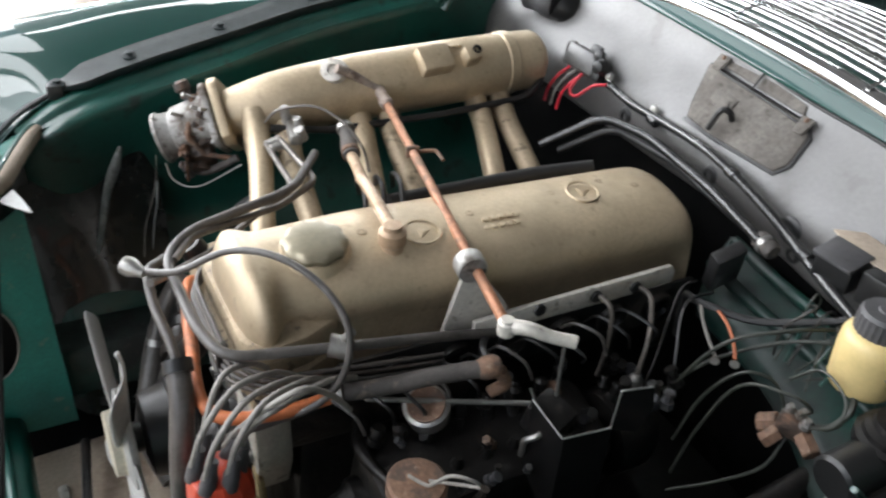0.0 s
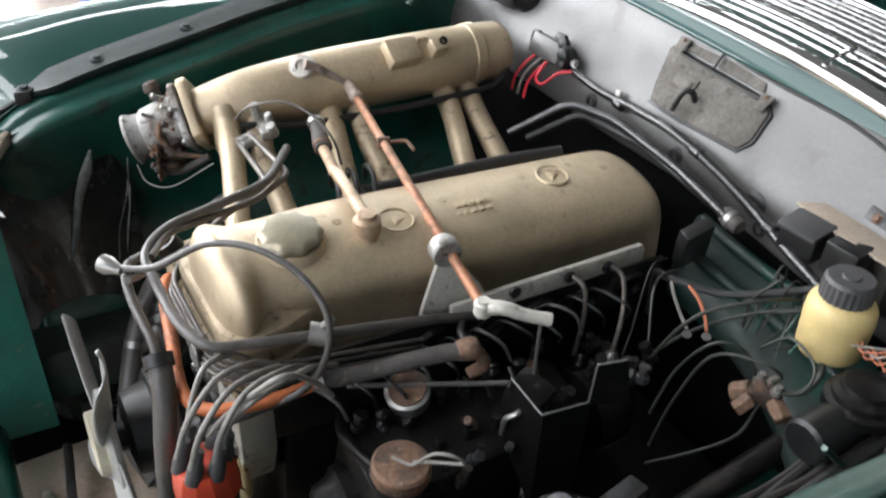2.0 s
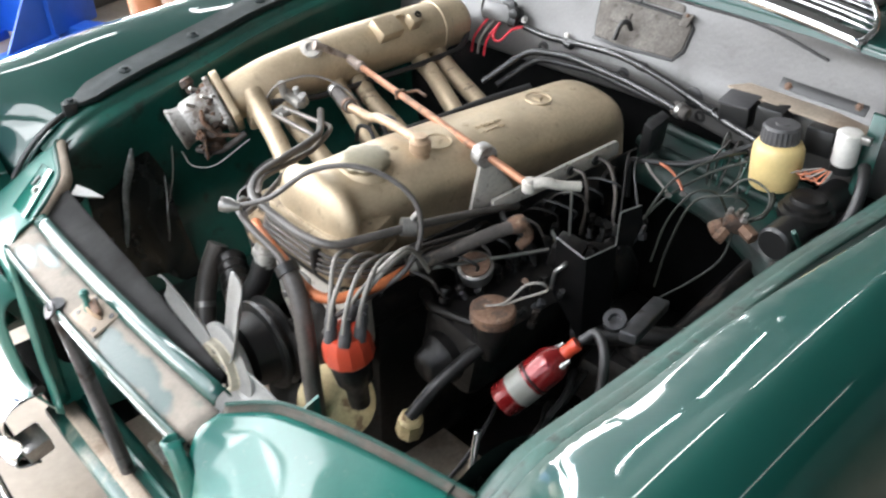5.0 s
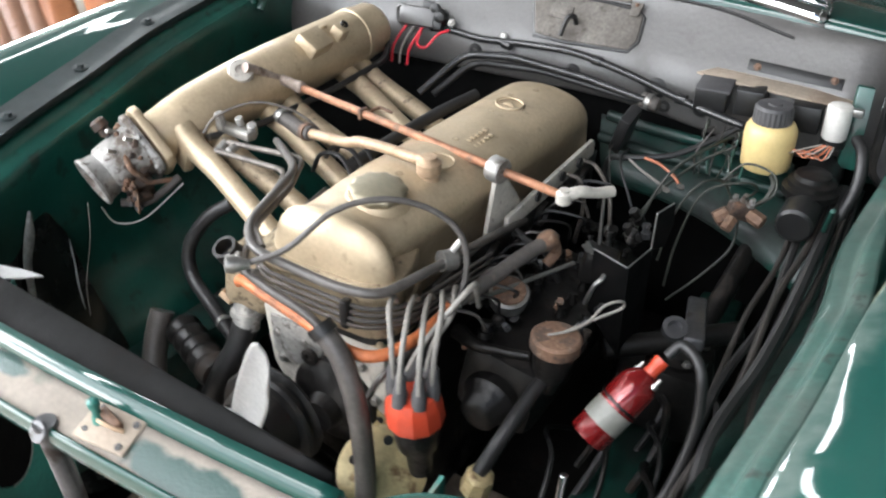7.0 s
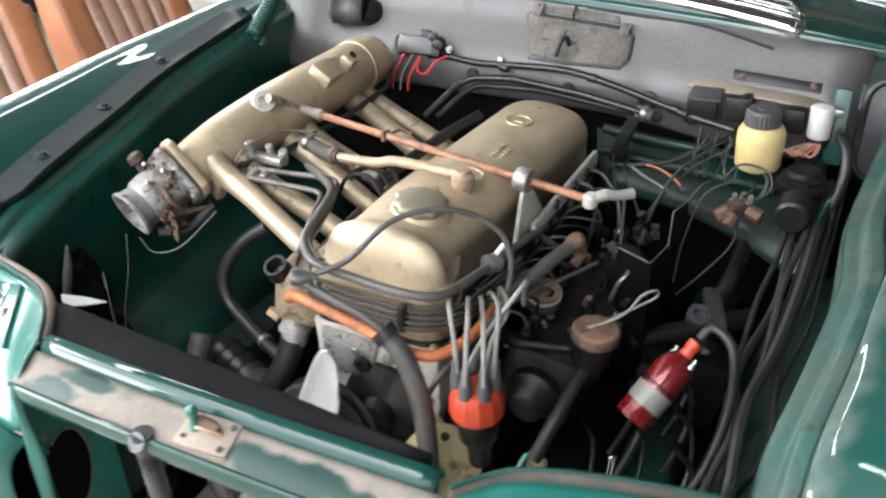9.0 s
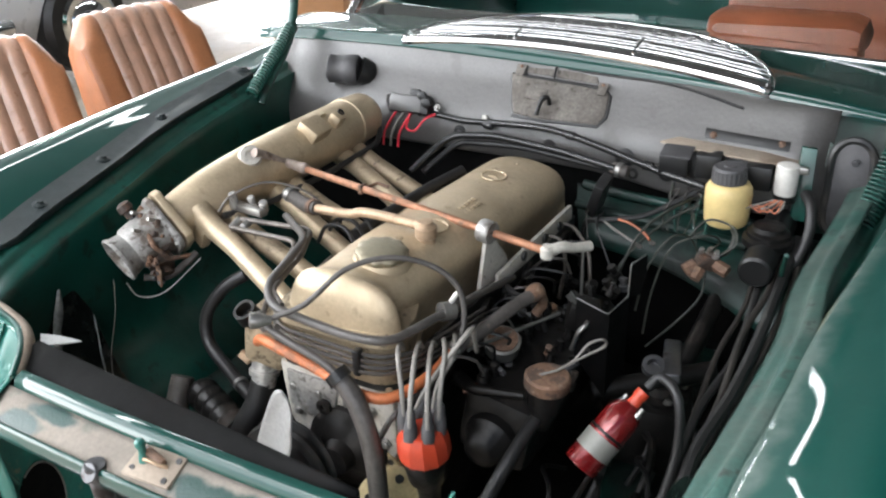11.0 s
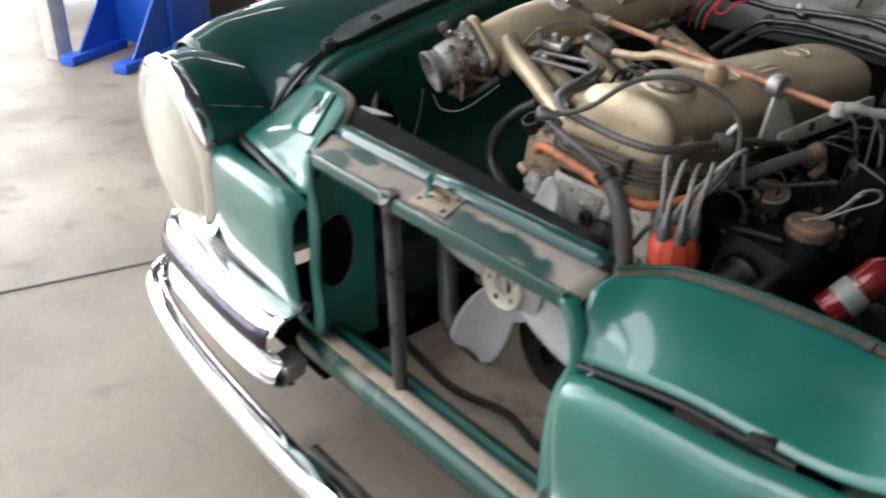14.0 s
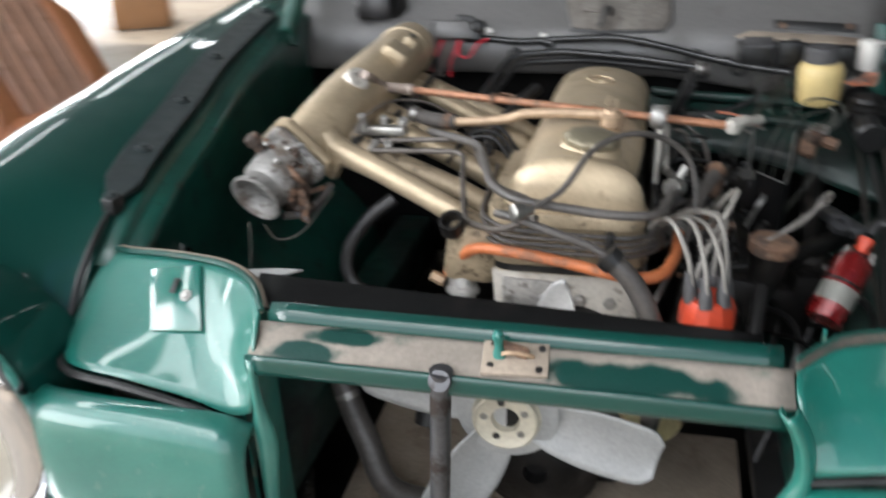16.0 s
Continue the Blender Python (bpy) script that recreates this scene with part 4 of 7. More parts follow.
# Black sheets added to keep the gaps beside the baffles dark.
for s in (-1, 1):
    part("added_dark_sheet", block((s * 0.54, 0.13, 0.285), (0.42, 0.32, 0.012), (0, 0, 0), 0.004), PITCH, car, "black sheet added to hide the bright floor below")
part("underbody", block((0, 0.98, 0.235), (1.30, 1.36, 0.03), (0, 0, 0), 0.005), GREASE, car, "oily black underbody")
for s in (-1, 1):
    part("chassis_rail", block((s * 0.42, 0.62, 0.40), (0.09, 1.05, 0.11), (-2, 0, 0), 0.012), GREEN_GRIMY_SHADE, car, "green chassis rail with grime, darkened for shade")
    baffle = part("side_baffle", plate([(s * 0.352, 0.112, 0.785), (s * 0.352, 0.118, 0.33), (s * 0.325, -0.035, 0.36), (s * 0.325, -0.035, 0.705)], (s * 0.004, 0, 0)), GREEN_RUST, car, "green radiator side plate with tan scuffs")
    oval = [(s * (0.3345 + 0.176 * 0.045 * math.cos(a)), 0.014 + 0.045 * math.cos(a), 0.556 + 0.075 * math.sin(a)) for a in (2 * math.pi * k / 28 for k in range(28))]
    part("air_hole", plate(oval, (s * -0.003, 0, 0)), PITCH, baffle, "dark oval opening")
    part("hole_rim", rings(bmesh.new(), [Vector(p) - Vector((s * 0.003, 0, 0)) for p in oval[20:] + oval[:10]], [0.0016] * 18, 6), STEEL, baffle, "bright cut edge")
bumper = part("bumper", skin([[(x, y - d, z) for d, z in ((0.0, 0.315), (0.03, 0.312), (0.045, 0.295), (0.04, 0.272), (0.015, 0.255), (-0.01, 0.25))] for x, y in ((-0.99, 0.12), (-0.97, -0.02), (-0.90, -0.105), (-0.74, -0.15), (-0.45, -0.18), (0.0, -0.19), (0.45, -0.18), (0.74, -0.15), (0.90, -0.105), (0.97, -0.02), (0.99, 0.12))], 5, 4), CHROME, car, "chrome front bumper with a narrow lower blade", 50, 0.003)
for s in (-1, 1):
    part("upper_bar", skin([[(s * x, y - d, z) for d, z in ((-0.03, 0.475), (0.015, 0.472), (0.045, 0.452), (0.052, 0.42), (0.036, 0.395), (0.034, 0.375), (0.05, 0.36), (0.048, 0.335), (0.01, 0.325))] for x, y in ((0.30, -0.10), (0.34, -0.112), (0.45, -0.115), (0.62, -0.105), (0.78, -0.085), (0.88, -0.03), (0.93, 0.05))], 5, 4), CHROME, bumper, "broad chrome upper bar with a ribbed face", 50, 0.003)
    # Dark strip laid on the chrome in place of a dark reflection.
    part("painted_reflection", skin([[(s * x, y - d, z) for d, z in ((0.0445, 0.457), (0.0535, 0.446), (0.0560, 0.424), (0.0500, 0.408), (0.0400, 0.398))] for x, y in ((0.31, -0.102), (0.34, -0.113), (0.45, -0.116), (0.62, -0.106), (0.78, -0.086), (0.88, -0.031))], 5, 4), DARK_REFLECTION, bumper, "dark band painted along the bar as a reflection", 50, 0.002)
    part("bumper_seal", tube([(s * 0.30, -0.075, 0.48), (s * 0.5, -0.08, 0.485), (s * 0.72, -0.065, 0.48), (s * 0.86, -0.02, 0.475)], 0.012, 8), RUBBER, bumper)
    part("end_bracket", block((s * 0.32, -0.11, 0.36), (0.05, 0.05, 0.05), (10, 20, 8), 0.006), STEEL, bumper)
part("centre_bracket", block((0, -0.17, 0.29), (0.3, 0.02, 0.05), (0, 0, 0), 0.004), BLACK, bumper)
# dark lamp shaft in the inner wing: a black sheet stands for its opening
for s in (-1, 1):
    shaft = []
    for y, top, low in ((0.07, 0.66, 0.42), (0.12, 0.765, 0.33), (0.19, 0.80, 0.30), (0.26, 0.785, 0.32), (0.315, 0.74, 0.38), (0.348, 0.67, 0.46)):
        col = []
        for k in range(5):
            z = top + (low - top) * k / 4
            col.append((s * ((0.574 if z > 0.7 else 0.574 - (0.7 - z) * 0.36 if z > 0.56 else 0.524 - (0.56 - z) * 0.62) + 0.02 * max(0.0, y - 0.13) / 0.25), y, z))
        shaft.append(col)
    well = part("lamp_shaft", skin(shaft, 4, 4), SHINE, car, "black-coated lamp shaft, its dark opening painted as a sheet", 60)
    # Raised pale strips stand in for gloss running down the black coat.
    if s < 0:
        for line, widths in (([(-0.580, 0.290, 0.742), (-0.572, 0.272, 0.70), (-0.566, 0.252, 0.655), (-0.545, 0.232, 0.60), (-0.530, 0.212, 0.54), (-0.52, 0.198, 0.505)], (0.003, 0.011, 0.008, 0.006, 0.004, 0.006)),
                             ([(-0.575, 0.345, 0.66), (-0.568, 0.338, 0.62), (-0.552, 0.325, 0.58), (-0.53, 0.31, 0.53)], (0.0012, 0.0022, 0.0016, 0.001))):
            smear = [[Vector(p) + Vector((0.004, -w, 0)), Vector(p) + Vector((0.007, 0, 0)), Vector(p) + Vector((0.004, w, 0))] for p, w in zip(line, widths)]
            part("painted_gloss", skin(smear, 5, 3), GLOSS_STREAK, well, "pale strip painted in for a gloss streak", 60)

# ---- the engine ----
engine = thing("engine", "dirty six-cylinder engine with a champagne-painted valve cover", "engine", (0.03, 0.65, 0.25))
part("block", block((0.035, 0.66, 0.45), (0.20, 0.60, 0.34), (-3, 0, 0), 0.02), GREASE, engine, "oily black engine block")
part("cylinder_head", block((0.035, 0.675, 0.67), (0.21, 0.64, 0.11), (-3.4, 0, 0), 0.01), GREASE, engine, "dark oily cylinder head")
part("head_flank", plate([(0.142, 0.37, 0.70), (0.142, 1.0, 0.665), (0.150, 1.0, 0.745), (0.150, 0.42, 0.775)], (0.006, 0, 0)), BLACK, engine, "dark grey head flank below the cover")
for i in range(6):
    y = 0.50 + i * 0.088
    part("plug_well", turned((0.147, y, 0.735 - 0.06 * (y - 0.5)), (0.172, y, 0.730 - 0.06 * (y - 0.5)), [(0, 0.027), (0.012, 0.027), (0.014, 0.020), (0.006, 0.018)], 20), GREASE, engine)


def crest(y):
    return 0.893 - 0.060 * (y - 0.43)


def cover_rows():
    rows = []
    shape = ((-0.100, -0.178), (-0.099, -0.150), (-0.096, -0.10), (-0.088, -0.055), (-0.066, -0.018), (-0.03, -0.003), (0.01, 0.0), (0.05, -0.006), (0.085, -0.021), (0.102, -0.052), (0.106, -0.095), (0.105, -0.145), (0.106, -0.178))
    # y, width of the far side, width of the near side, drop of the crest, tuck of the near foot
    for y, wide, near, low, tuck in ((0.312, 0.56, 0.54, 0.066, 0), (0.3145, 0.70, 0.72, 0.040, 0), (0.320, 0.84, 0.89, 0.018, 0), (0.330, 0.96, 1.01, 0.004, 0), (0.341, 1.0, 1.05, 0.0, 0), (0.350, 0.99, 1.00, 0.003, 0.002),
                                     (0.358, 0.97, 0.90, 0.005, 0.004), (0.366, 0.95, 0.83, 0.007, 0.006), (0.378, 0.94, 0.82, 0.007, 0.008), (0.400, 0.94, 0.87, 0.006, 0.011), (0.432, 0.955, 0.92, 0.004, 0.014), (0.48, 0.98, 0.965, 0.001, 0.016), (0.53, 0.995, 0.99, 0.0, 0.018), (0.60, 1.0, 1.0, 0.0, 0.02), (0.70, 1.0, 1.0, 0.0, 0.02),
                                     (0.80, 1.0, 1.0, 0.0, 0.02), (0.92, 1.0, 1.0, 0.0, 0.02), (0.982, 0.995, 1.0, 0.001, 0.018), (1.002, 0.96, 0.975, 0.006, 0.012), (1.012, 0.88, 0.90, 0.018, 0), (1.015, 0.76, 0.78, 0.036, 0)):
        c = crest(y)
        base = c - 0.178
        row = []
        for dx, dz in shape:
            w = near if dx > 0 else wide
            x = dx * (w + (1 - w) * min(1.0, -dz / 0.178) ** 3)
            if dx > 0.09 and dz < -0.09:
                x -= tuck
            row.append((0.030 + x, y, max(c + dz - low * (1 + dz / 0.178), base)))
        rows.append(row)
    return rows


rows = cover_rows()
bm = skin(rows, 3, 3)
for y_end in (rows[0][0][1], rows[-1][0][1]):
    rim = [v for v in bm.verts if abs(v.co.y - y_end) < 1e-5]
    rim.sort(key=lambda v: math.atan2(v.co.z - crest(y_end) + 0.10, v.co.x - 0.03))
    bm.faces.new(rim)
cover = part("valve_cover", bm, GOLD, engine, "champagne-painted cast valve cover", 45)
flange = []
for x, y in ((-0.078, 0.335), (-0.05, 0.318), (0.11, 0.325), (0.14, 0.36), (0.142, 1.0), (0.12, 1.018), (-0.06, 1.018), (-0.08, 0.99)):
    flange.append((x, y, crest(y) - 0.182))
part("cover_flange", plate(flange, (0, 0, 0.010), 0.003), GOLD_DIRTY, cover)


def skirt_line(out, z):
    """The rounded outline round the foot of the cover's front, widened by out."""
    pts = [(-0.080 - out, 0.56, z)]
    for cx, cy, a0 in ((-0.046, 0.346, 180), (0.106, 0.346, 270)):
        pts += [(cx + (0.034 + out) * math.cos(radians(a0 + 15 * k)), cy + (0.034 + out) * math.sin(radians(a0 + 15 * k)), z) for k in range(7)]
    return pts + [(0.134 + out, 0.385, z), (0.115 + out, 0.43, z)]


tiers = ((-0.030, 0.832), (-0.012, 0.8245), (-0.002, 0.8215), (0.0, 0.818), (0.0, 0.802), (-0.003, 0.798), (-0.003, 0.776), (0.002, 0.772), (0.003, 0.768), (0.003, 0.742), (0.0, 0.7385), (-0.006, 0.738))
part("cover_skirt", skin([skirt_line(o + 0.006, z) for o, z in tiers], 1, 1), GOLD_DIRTY, cover, "stepped champagne skirt round the cover's front", 30)
part("skirt_gasket", skin([skirt_line(o + 0.004, z) for o, z in ((-0.004, 0.7385), (0.001, 0.737), (0.001, 0.727), (-0.004, 0.7255))], 1, 1), BLACK, engine, "black gasket under the cover's skirt", 30)
# raised emblems, drawn as plain discs and bars
for x, y in ((0.066, 0.572), (0.042, 0.849)):
    z = crest(y) + (0.0008 if x < 0.05 else -0.0035)
    bm = bmesh.new()
    ring = [(x + 0.024 * math.cos(a), y + 0.024 * math.sin(a), z - 0.10 * 0.024 * math.cos(a) + 0.001) for a in (2 * math.pi * k / 28 for k in range(29))]
    emblem = part("emblem_ring", rings(bm, [Vector(p) for p in ring], [0.0022] * 29, 6, False), GOLD, cover, "raised cast ring")
    part("emblem_boss", turned((x, y, z - 0.001), (x + 0.01, y, z + 0.1), [(0, 0.012), (0.002, 0.011), (0.004, 0.004)], 3), GOLD, emblem)
for k in range(2):
    for j in range(5):
        part("cast_mark", block((0.078 - 0.014 * k + 0.0005 * j, 0.664 + 0.012 * j + 0.005 * k, crest(0.68) - 0.0015 - 0.004 * (1 - k)), (0.008, 0.008, 0.003), (0, 6, 0), 0.001), GOLD, cover)
for x, y in ((0.045, 0.495), (0.045, 0.655), (0.03, 0.80), (0.02, 0.895), (0.045, 0.945)):
    part("stud", turned((x, y, crest(y) - 0.003), (x, y, crest(y) + 0.1), [(0, 0.007), (0.003, 0.0065), (0.0035, 0.0035), (0.0015, 0.003)], 12), GOLD_DIRTY, cover)
cap_axis = Vector((0.10, -0.02, 1))
cap_at = Vector((0.056, 0.426, crest(0.43) - 0.006))
part("filler_neck", turned(cap_at - cap_axis * 0.02, cap_at + cap_axis, [(0, 0.050), (0.018, 0.046), (0.024, 0.042)], 32), GOLD, cover)
bm = turned(cap_at, cap_at + cap_axis, [(0, 0.034), (0.004, 0.0395), (0.011, 0.041), (0.015, 0.0385), (0.018, 0.031), (0.0185, 0.01)], 48)
for v in bm.verts:
    d = v.co - cap_at
    a = math.atan2(d.y, d.x)
    r = d - cap_axis * d.dot(cap_axis) / cap_axis.length_squared
    if r.length > 0.036:
        v.co += r.normalized() * 0.0019 * math.cos(a * 10)
CAPMETAL = mat("dull_grey_green_cap", (0.25, 0.22, 0.155), 0.42, 0.45, 0, 0.12, 14, 0.12, bump=0.15)
tagged(part("oil_filler_cap", bm, CAPMETAL, None), "grey-green scalloped oil filler cap on the valve cover", "oil cap")

# ---- intake manifold with its throttle ----
manifold = thing("intake_manifold", "champagne-painted cast intake manifold with six runners", "manifold", (-0.39, 0.75, 0.6))
axis = [(-0.436, 0.448, 0.838), (-0.425, 0.48, 0.848), (-0.408, 0.55, 0.864), (-0.398, 0.68, 0.874), (-0.39, 0.82, 0.880), (-0.386, 0.95, 0.884), (-0.384, 1.02, 0.885), (-0.384, 1.035, 0.885)]
plenum = part("plenum", tube(axis, [0.040, 0.046, 0.053, 0.058, 0.058, 0.056, 0.054, 0.040], 28, 6), GOLD, manifold, "long champagne plenum chamber", 50)
part("end_ring", turned((-0.386, 0.952, 0.884), (-0.384, 1.02, 0.885), [(0, 0.0555), (0.002, 0.0585), (0.02, 0.0585), (0.023, 0.056)], 32), GOLD, plenum)
part("cast_lug", block((-0.352, 0.80, 0.925), (0.05, 0.062, 0.03), (0, 34, 3), 0.006), GOLD, plenum)
part("cast_lug", block((-0.345, 0.868, 0.925), (0.028, 0.030, 0.036), (0, 34, 3), 0.006), GOLD, plenum)
part("lug_hole", turned((-0.338, 0.876, 0.94), (-0.30, 0.876, 0.975), [(0, 0.008), (0.004, 0.008), (0.0045, 0.005), (0.0, 0.004)], 14), GREASE, plenum)
for j in range(7):
    part("cast_mark", block((-0.372 + 0.0006 * j, 0.79 + 0.011 * j, 0.9385), (0.007, 0.008, 0.006), (0, 14, 0), 0.001), GOLD, plenum)
ax_n = Vector((0.28, 0.93, 0.30)).normalized()
ax_u = (Vector((0.063, 0.010, -0.067)) - ax_n * Vector((0.063, 0.010, -0.067)).dot(ax_n)).normalized()
ax_v = ax_n.cross(ax_u)


def flange_outline(centre, wide, tall):
    return [Vector(centre) + ax_u * wide * u + ax_v * tall * v for u, v in ((-1, -0.7), (-0.8, -1), (0.8, -1), (1, -0.7), (1, 0.7), (0.8, 1), (-0.8, 1), (-1, 0.7))]


part("flange_plate", plate(flange_outline((-0.4345, 0.4425, 0.8395), 0.058, 0.052), ax_n * 0.016, 0.003), GOLD, manifold, "square champagne throttle flange")
for i, (y0, y1) in enumerate(((0.482, 0.425), (0.535, 0.505), (0.665, 0.615), (0.72, 0.69), (0.895, 0.835), (0.945, 0.91))):
    part("runner", tube([(-0.392, y0 + 0.006, 0.862), (-0.365, y0, 0.838), (-0.29, y0 - 0.018, 0.812), (-0.16, y1, 0.764), (-0.07, y1 - 0.01, 0.715)], [0.024, 0.022, 0.0195, 0.0195, 0.021], 18, 5), GOLD_DIRTY if i % 2 else GOLD, manifold, "", 60)
part("runner_collar", block((-0.378, 0.474, 0.818), (0.034, 0.022, 0.05), (0, 30, -15), 0.006), GOLD, manifold)
part("port_flange", block((-0.072, 0.67, 0.705), (0.014, 0.56, 0.06), (-3.4, 0, 0), 0.004), ALU, manifold)
d0, d1 = Vector((-0.466, 0.345, 0.800)), Vector((-0.438, 0.44, 0.836))
bore = turned(d0, d1, [(0.030, 0.026), (0.004, 0.036), (0, 0.041), (0.001, 0.0445), (0.006, 0.0445), (0.010, 0.041), (0.028, 0.038), (0.034, 0.043), (0.060, 0.045), (0.085, 0.047), (0.095, 0.047)], 36)
throttle = part("throttle_body", bore, CAST_GREY, manifold, "grey cast throttle body with a round mouth")
part("valve_plate", turned(d0.lerp(d1, 0.30), d1, [(0, 0.034), (0.002, 0.034)], 24), GREASE, throttle)
part("mount_plate", plate(flange_outline((-0.4385, 0.4275, 0.834), 0.056, 0.050), ax_n * 0.012, 0.003), CAST_GREY, throttle, "dull zinc mounting plate")
rnd_l = random.Random(9)
for k in range(22):
    a = rnd_l.uniform(-0.9, 2.2)
    c = d0.lerp(d1, rnd_l.uniform(0.32, 0.85)) + Vector((0.047 * math.cos(a), rnd_l.uniform(-0.004, 0.008), 0.047 * math.sin(a)))
    size = (rnd_l.uniform(0.006, 0.016), rnd_l.uniform(0.008, 0.024), rnd_l.uniform(0.006, 0.014))
    turn = (rnd_l.uniform(-60, 60), rnd_l.uniform(-60, 60), rnd_l.uniform(-60, 60))
    if k % 4 == 1:
        part("linkage_pin", rod(c, c + Vector((rnd_l.uniform(-0.01, 0.02), -0.02, 0.012)), 0.0035, 8), STEEL, throttle)
    else:
        part("linkage_lug", block(c, size, turn, 0.002), (BROWN_GREASE, STRUT, RUST, BROWN_GREASE)[k % 4], throttle)
side_u = -ax_u if ax_u.x < 0 else ax_u
hub_c = d0.lerp(d1, 0.55) + side_u * 0.050
part("linkage_bracket", block(hub_c, (0.030, 0.044, 0.050), (12, 35, -16), 0.006), BROWN_GREASE, throttle, "grease-caked linkage bracket")
part("linkage_drum", turned(hub_c, hub_c + side_u + Vector((0, -0.4, 0)), [(0, 0.020), (0.008, 0.021), (0.010, 0.014), (0.018, 0.013), (0.020, 0.018), (0.026, 0.017), (0.028, 0.006)], 18), BROWN_GREASE, throttle)
part("linkage_arm", plate([hub_c + Vector(p) for p in ((0.010, -0.020, 0.020), (0.022, -0.026, 0.030), (0.034, -0.030, 0.006), (0.028, -0.030, -0.030), (0.016, -0.026, -0.026))], Vector((0.002, -0.005, 0.001)), 0.001), RUST, throttle, "rusty throttle lever")
for k in range(7):
    part("linkage_nut", turned(hub_c + Vector((0.012 * math.cos(k * 2.4) + 0.014, -0.022 - 0.003 * (k % 3), 0.024 * math.sin(k * 1.7))), hub_c + Vector((0.03 + 0.02 * (k % 2), -0.10, 0.02 * (k % 3))), [(0, 0.006), (0.007, 0.006), (0.0075, 0.0035), (0.014, 0.0035)], 6), (STRUT, RUST, BROWN_GREASE)[k % 3], throttle)
part("linkage_knob", turned(d0.lerp(d1, 0.6) + Vector((-0.018, -0.006, 0.046)), d0.lerp(d1, 0.6) + Vector((-0.05, -0.02, 0.10)), [(0, 0.010), (0.012, 0.010), (0.014, 0.014), (0.026, 0.013), (0.030, 0.007)], 16), BROWN_GREASE, throttle)
part("linkage_shaft", rod(d0.lerp(d1, 0.6) + Vector((-0.018, -0.006, 0.046)), hub_c, 0.006, 10), STRUT, throttle)
part("lever", wire([(-0.42, 0.385, 0.845), (-0.40, 0.375, 0.83), (-0.395, 0.40, 0.795), (-0.38, 0.45, 0.785)], 0.0045, 0.006, 8), RUST, throttle)
part("return_spring", tube([(-0.43, 0.365, 0.765), (-0.40, 0.40, 0.76), (-0.375, 0.45, 0.79)], 0.007, 8), HOSE, throttle)
lone("vacuum_wire", tube([(-0.455, 0.345, 0.758), (-0.44, 0.355, 0.728), (-0.41, 0.39, 0.728), (-0.375, 0.455, 0.775)], 0.0015, 6), STEEL, "thin steel wire looped under the throttle body", "wire")
lone("hanging_wire", tube([(-0.475, 0.335, 0.765), (-0.478, 0.325, 0.70), (-0.483, 0.30, 0.62), (-0.48, 0.29, 0.56)], 0.0008, 6), LEAD, "thin pale wire hanging from the throttle body", "wire")

# ---- linkage rod over the cover ----
link = thing("throttle_linkage", "rusty copper-coloured throttle rod across the valve cover", "linkage", (0.0, 0.64, 0.8))
r0, r1 = Vector((-0.335, 0.692, 0.888)), Vector((0.269, 0.582, 0.873))
part("rod", rod(r0, r1, 0.0068, 14), COPPER, link, "straight rusty copper-coloured rod", 60)
part("rod_clip", block(r0.lerp(r1, 0.33), (0.008, 0.02, 0.018), (0, 0, -10), 0.002), RUST, link)
part("rod_clip", wire([r0.lerp(r1, 0.33), r0.lerp(r1, 0.33) + Vector((0.01, 0.035, 0.0)), r0.lerp(r1, 0.33) + Vector((0.035, 0.035, -0.004))], 0.003, 0.004, 6), RUST, link)
part("sleeve", turned(r0 - (r1 - r0).normalized() * 0.02, r1, [(0, 0.007), (0.004, 0.0095), (0.050, 0.0100), (0.054, 0.0115), (0.066, 0.0115), (0.070, 0.008)], 16), SLEEVE, link, "dusty plated ball-joint sleeve")
part("elbow", tube([(-0.362, 0.622, 0.931), (-0.358, 0.648, 0.918), (-0.352, 0.675, 0.900), (-0.345, 0.694, 0.890)], [0.009, 0.0075, 0.0075, 0.007], 12, 4), SLEEVE, link, "dusty ball joint")
part("boss", turned((-0.392, 0.636, 0.902), (-0.352, 0.606, 0.944), [(0, 0.027), (0.020, 0.024), (0.034, 0.022), (0.038, 0.020), (0.039, 0.010), (0.034, 0.008)], 20), PALE, link, "pale cast boss")
part("end_joint", turned(r1 + Vector((0, 0, -0.012)), r1 + Vector((0, 0, 1)), [(0, 0.009), (0.003, 0.0115), (0.018, 0.0115), (0.020, 0.0085), (0.023, 0.008)], 16), PALE, link)
part("end_lever", tube([r1, r1 + Vector((0.018, 0.018, 0.004)), r1 + Vector((0.032, 0.040, -0.004)), (0.317, 0.648, 0.864)], [0.0095, 0.009, 0.0078, 0.0085], 12, 5), PALE, link, "pale bent end lever")
part("lever_pin", rod((0.308, 0.64, 0.87), (0.308, 0.642, 0.70), 0.0025, 8), STEEL, link)
# bearing bracket and plug rail
rail = thing("plug_lead_rail", "pale aluminium plug lead rail with a bearing bracket", "bracket", (0.15, 0.75, 0.77))
part("bracket_plate", plate([(0.150, 0.560, 0.776), (0.152, 0.585, 0.868), (0.152, 0.592, 0.884), (0.152, 0.606, 0.884), (0.152, 0.612, 0.866), (0.158, 0.650, 0.812), (0.158, 0.665, 0.780)], (0.007, 0, 0), 0.001), PALE, rail, "cast bearing bracket")
part("bearing_ring", turned((0.142, 0.598, 0.880), (0.172, 0.593, 0.878), [(0, 0.010), (0, 0.0185), (0.002, 0.020), (0.022, 0.020), (0.024, 0.0185), (0.024, 0.010)], 24), ALU, rail)
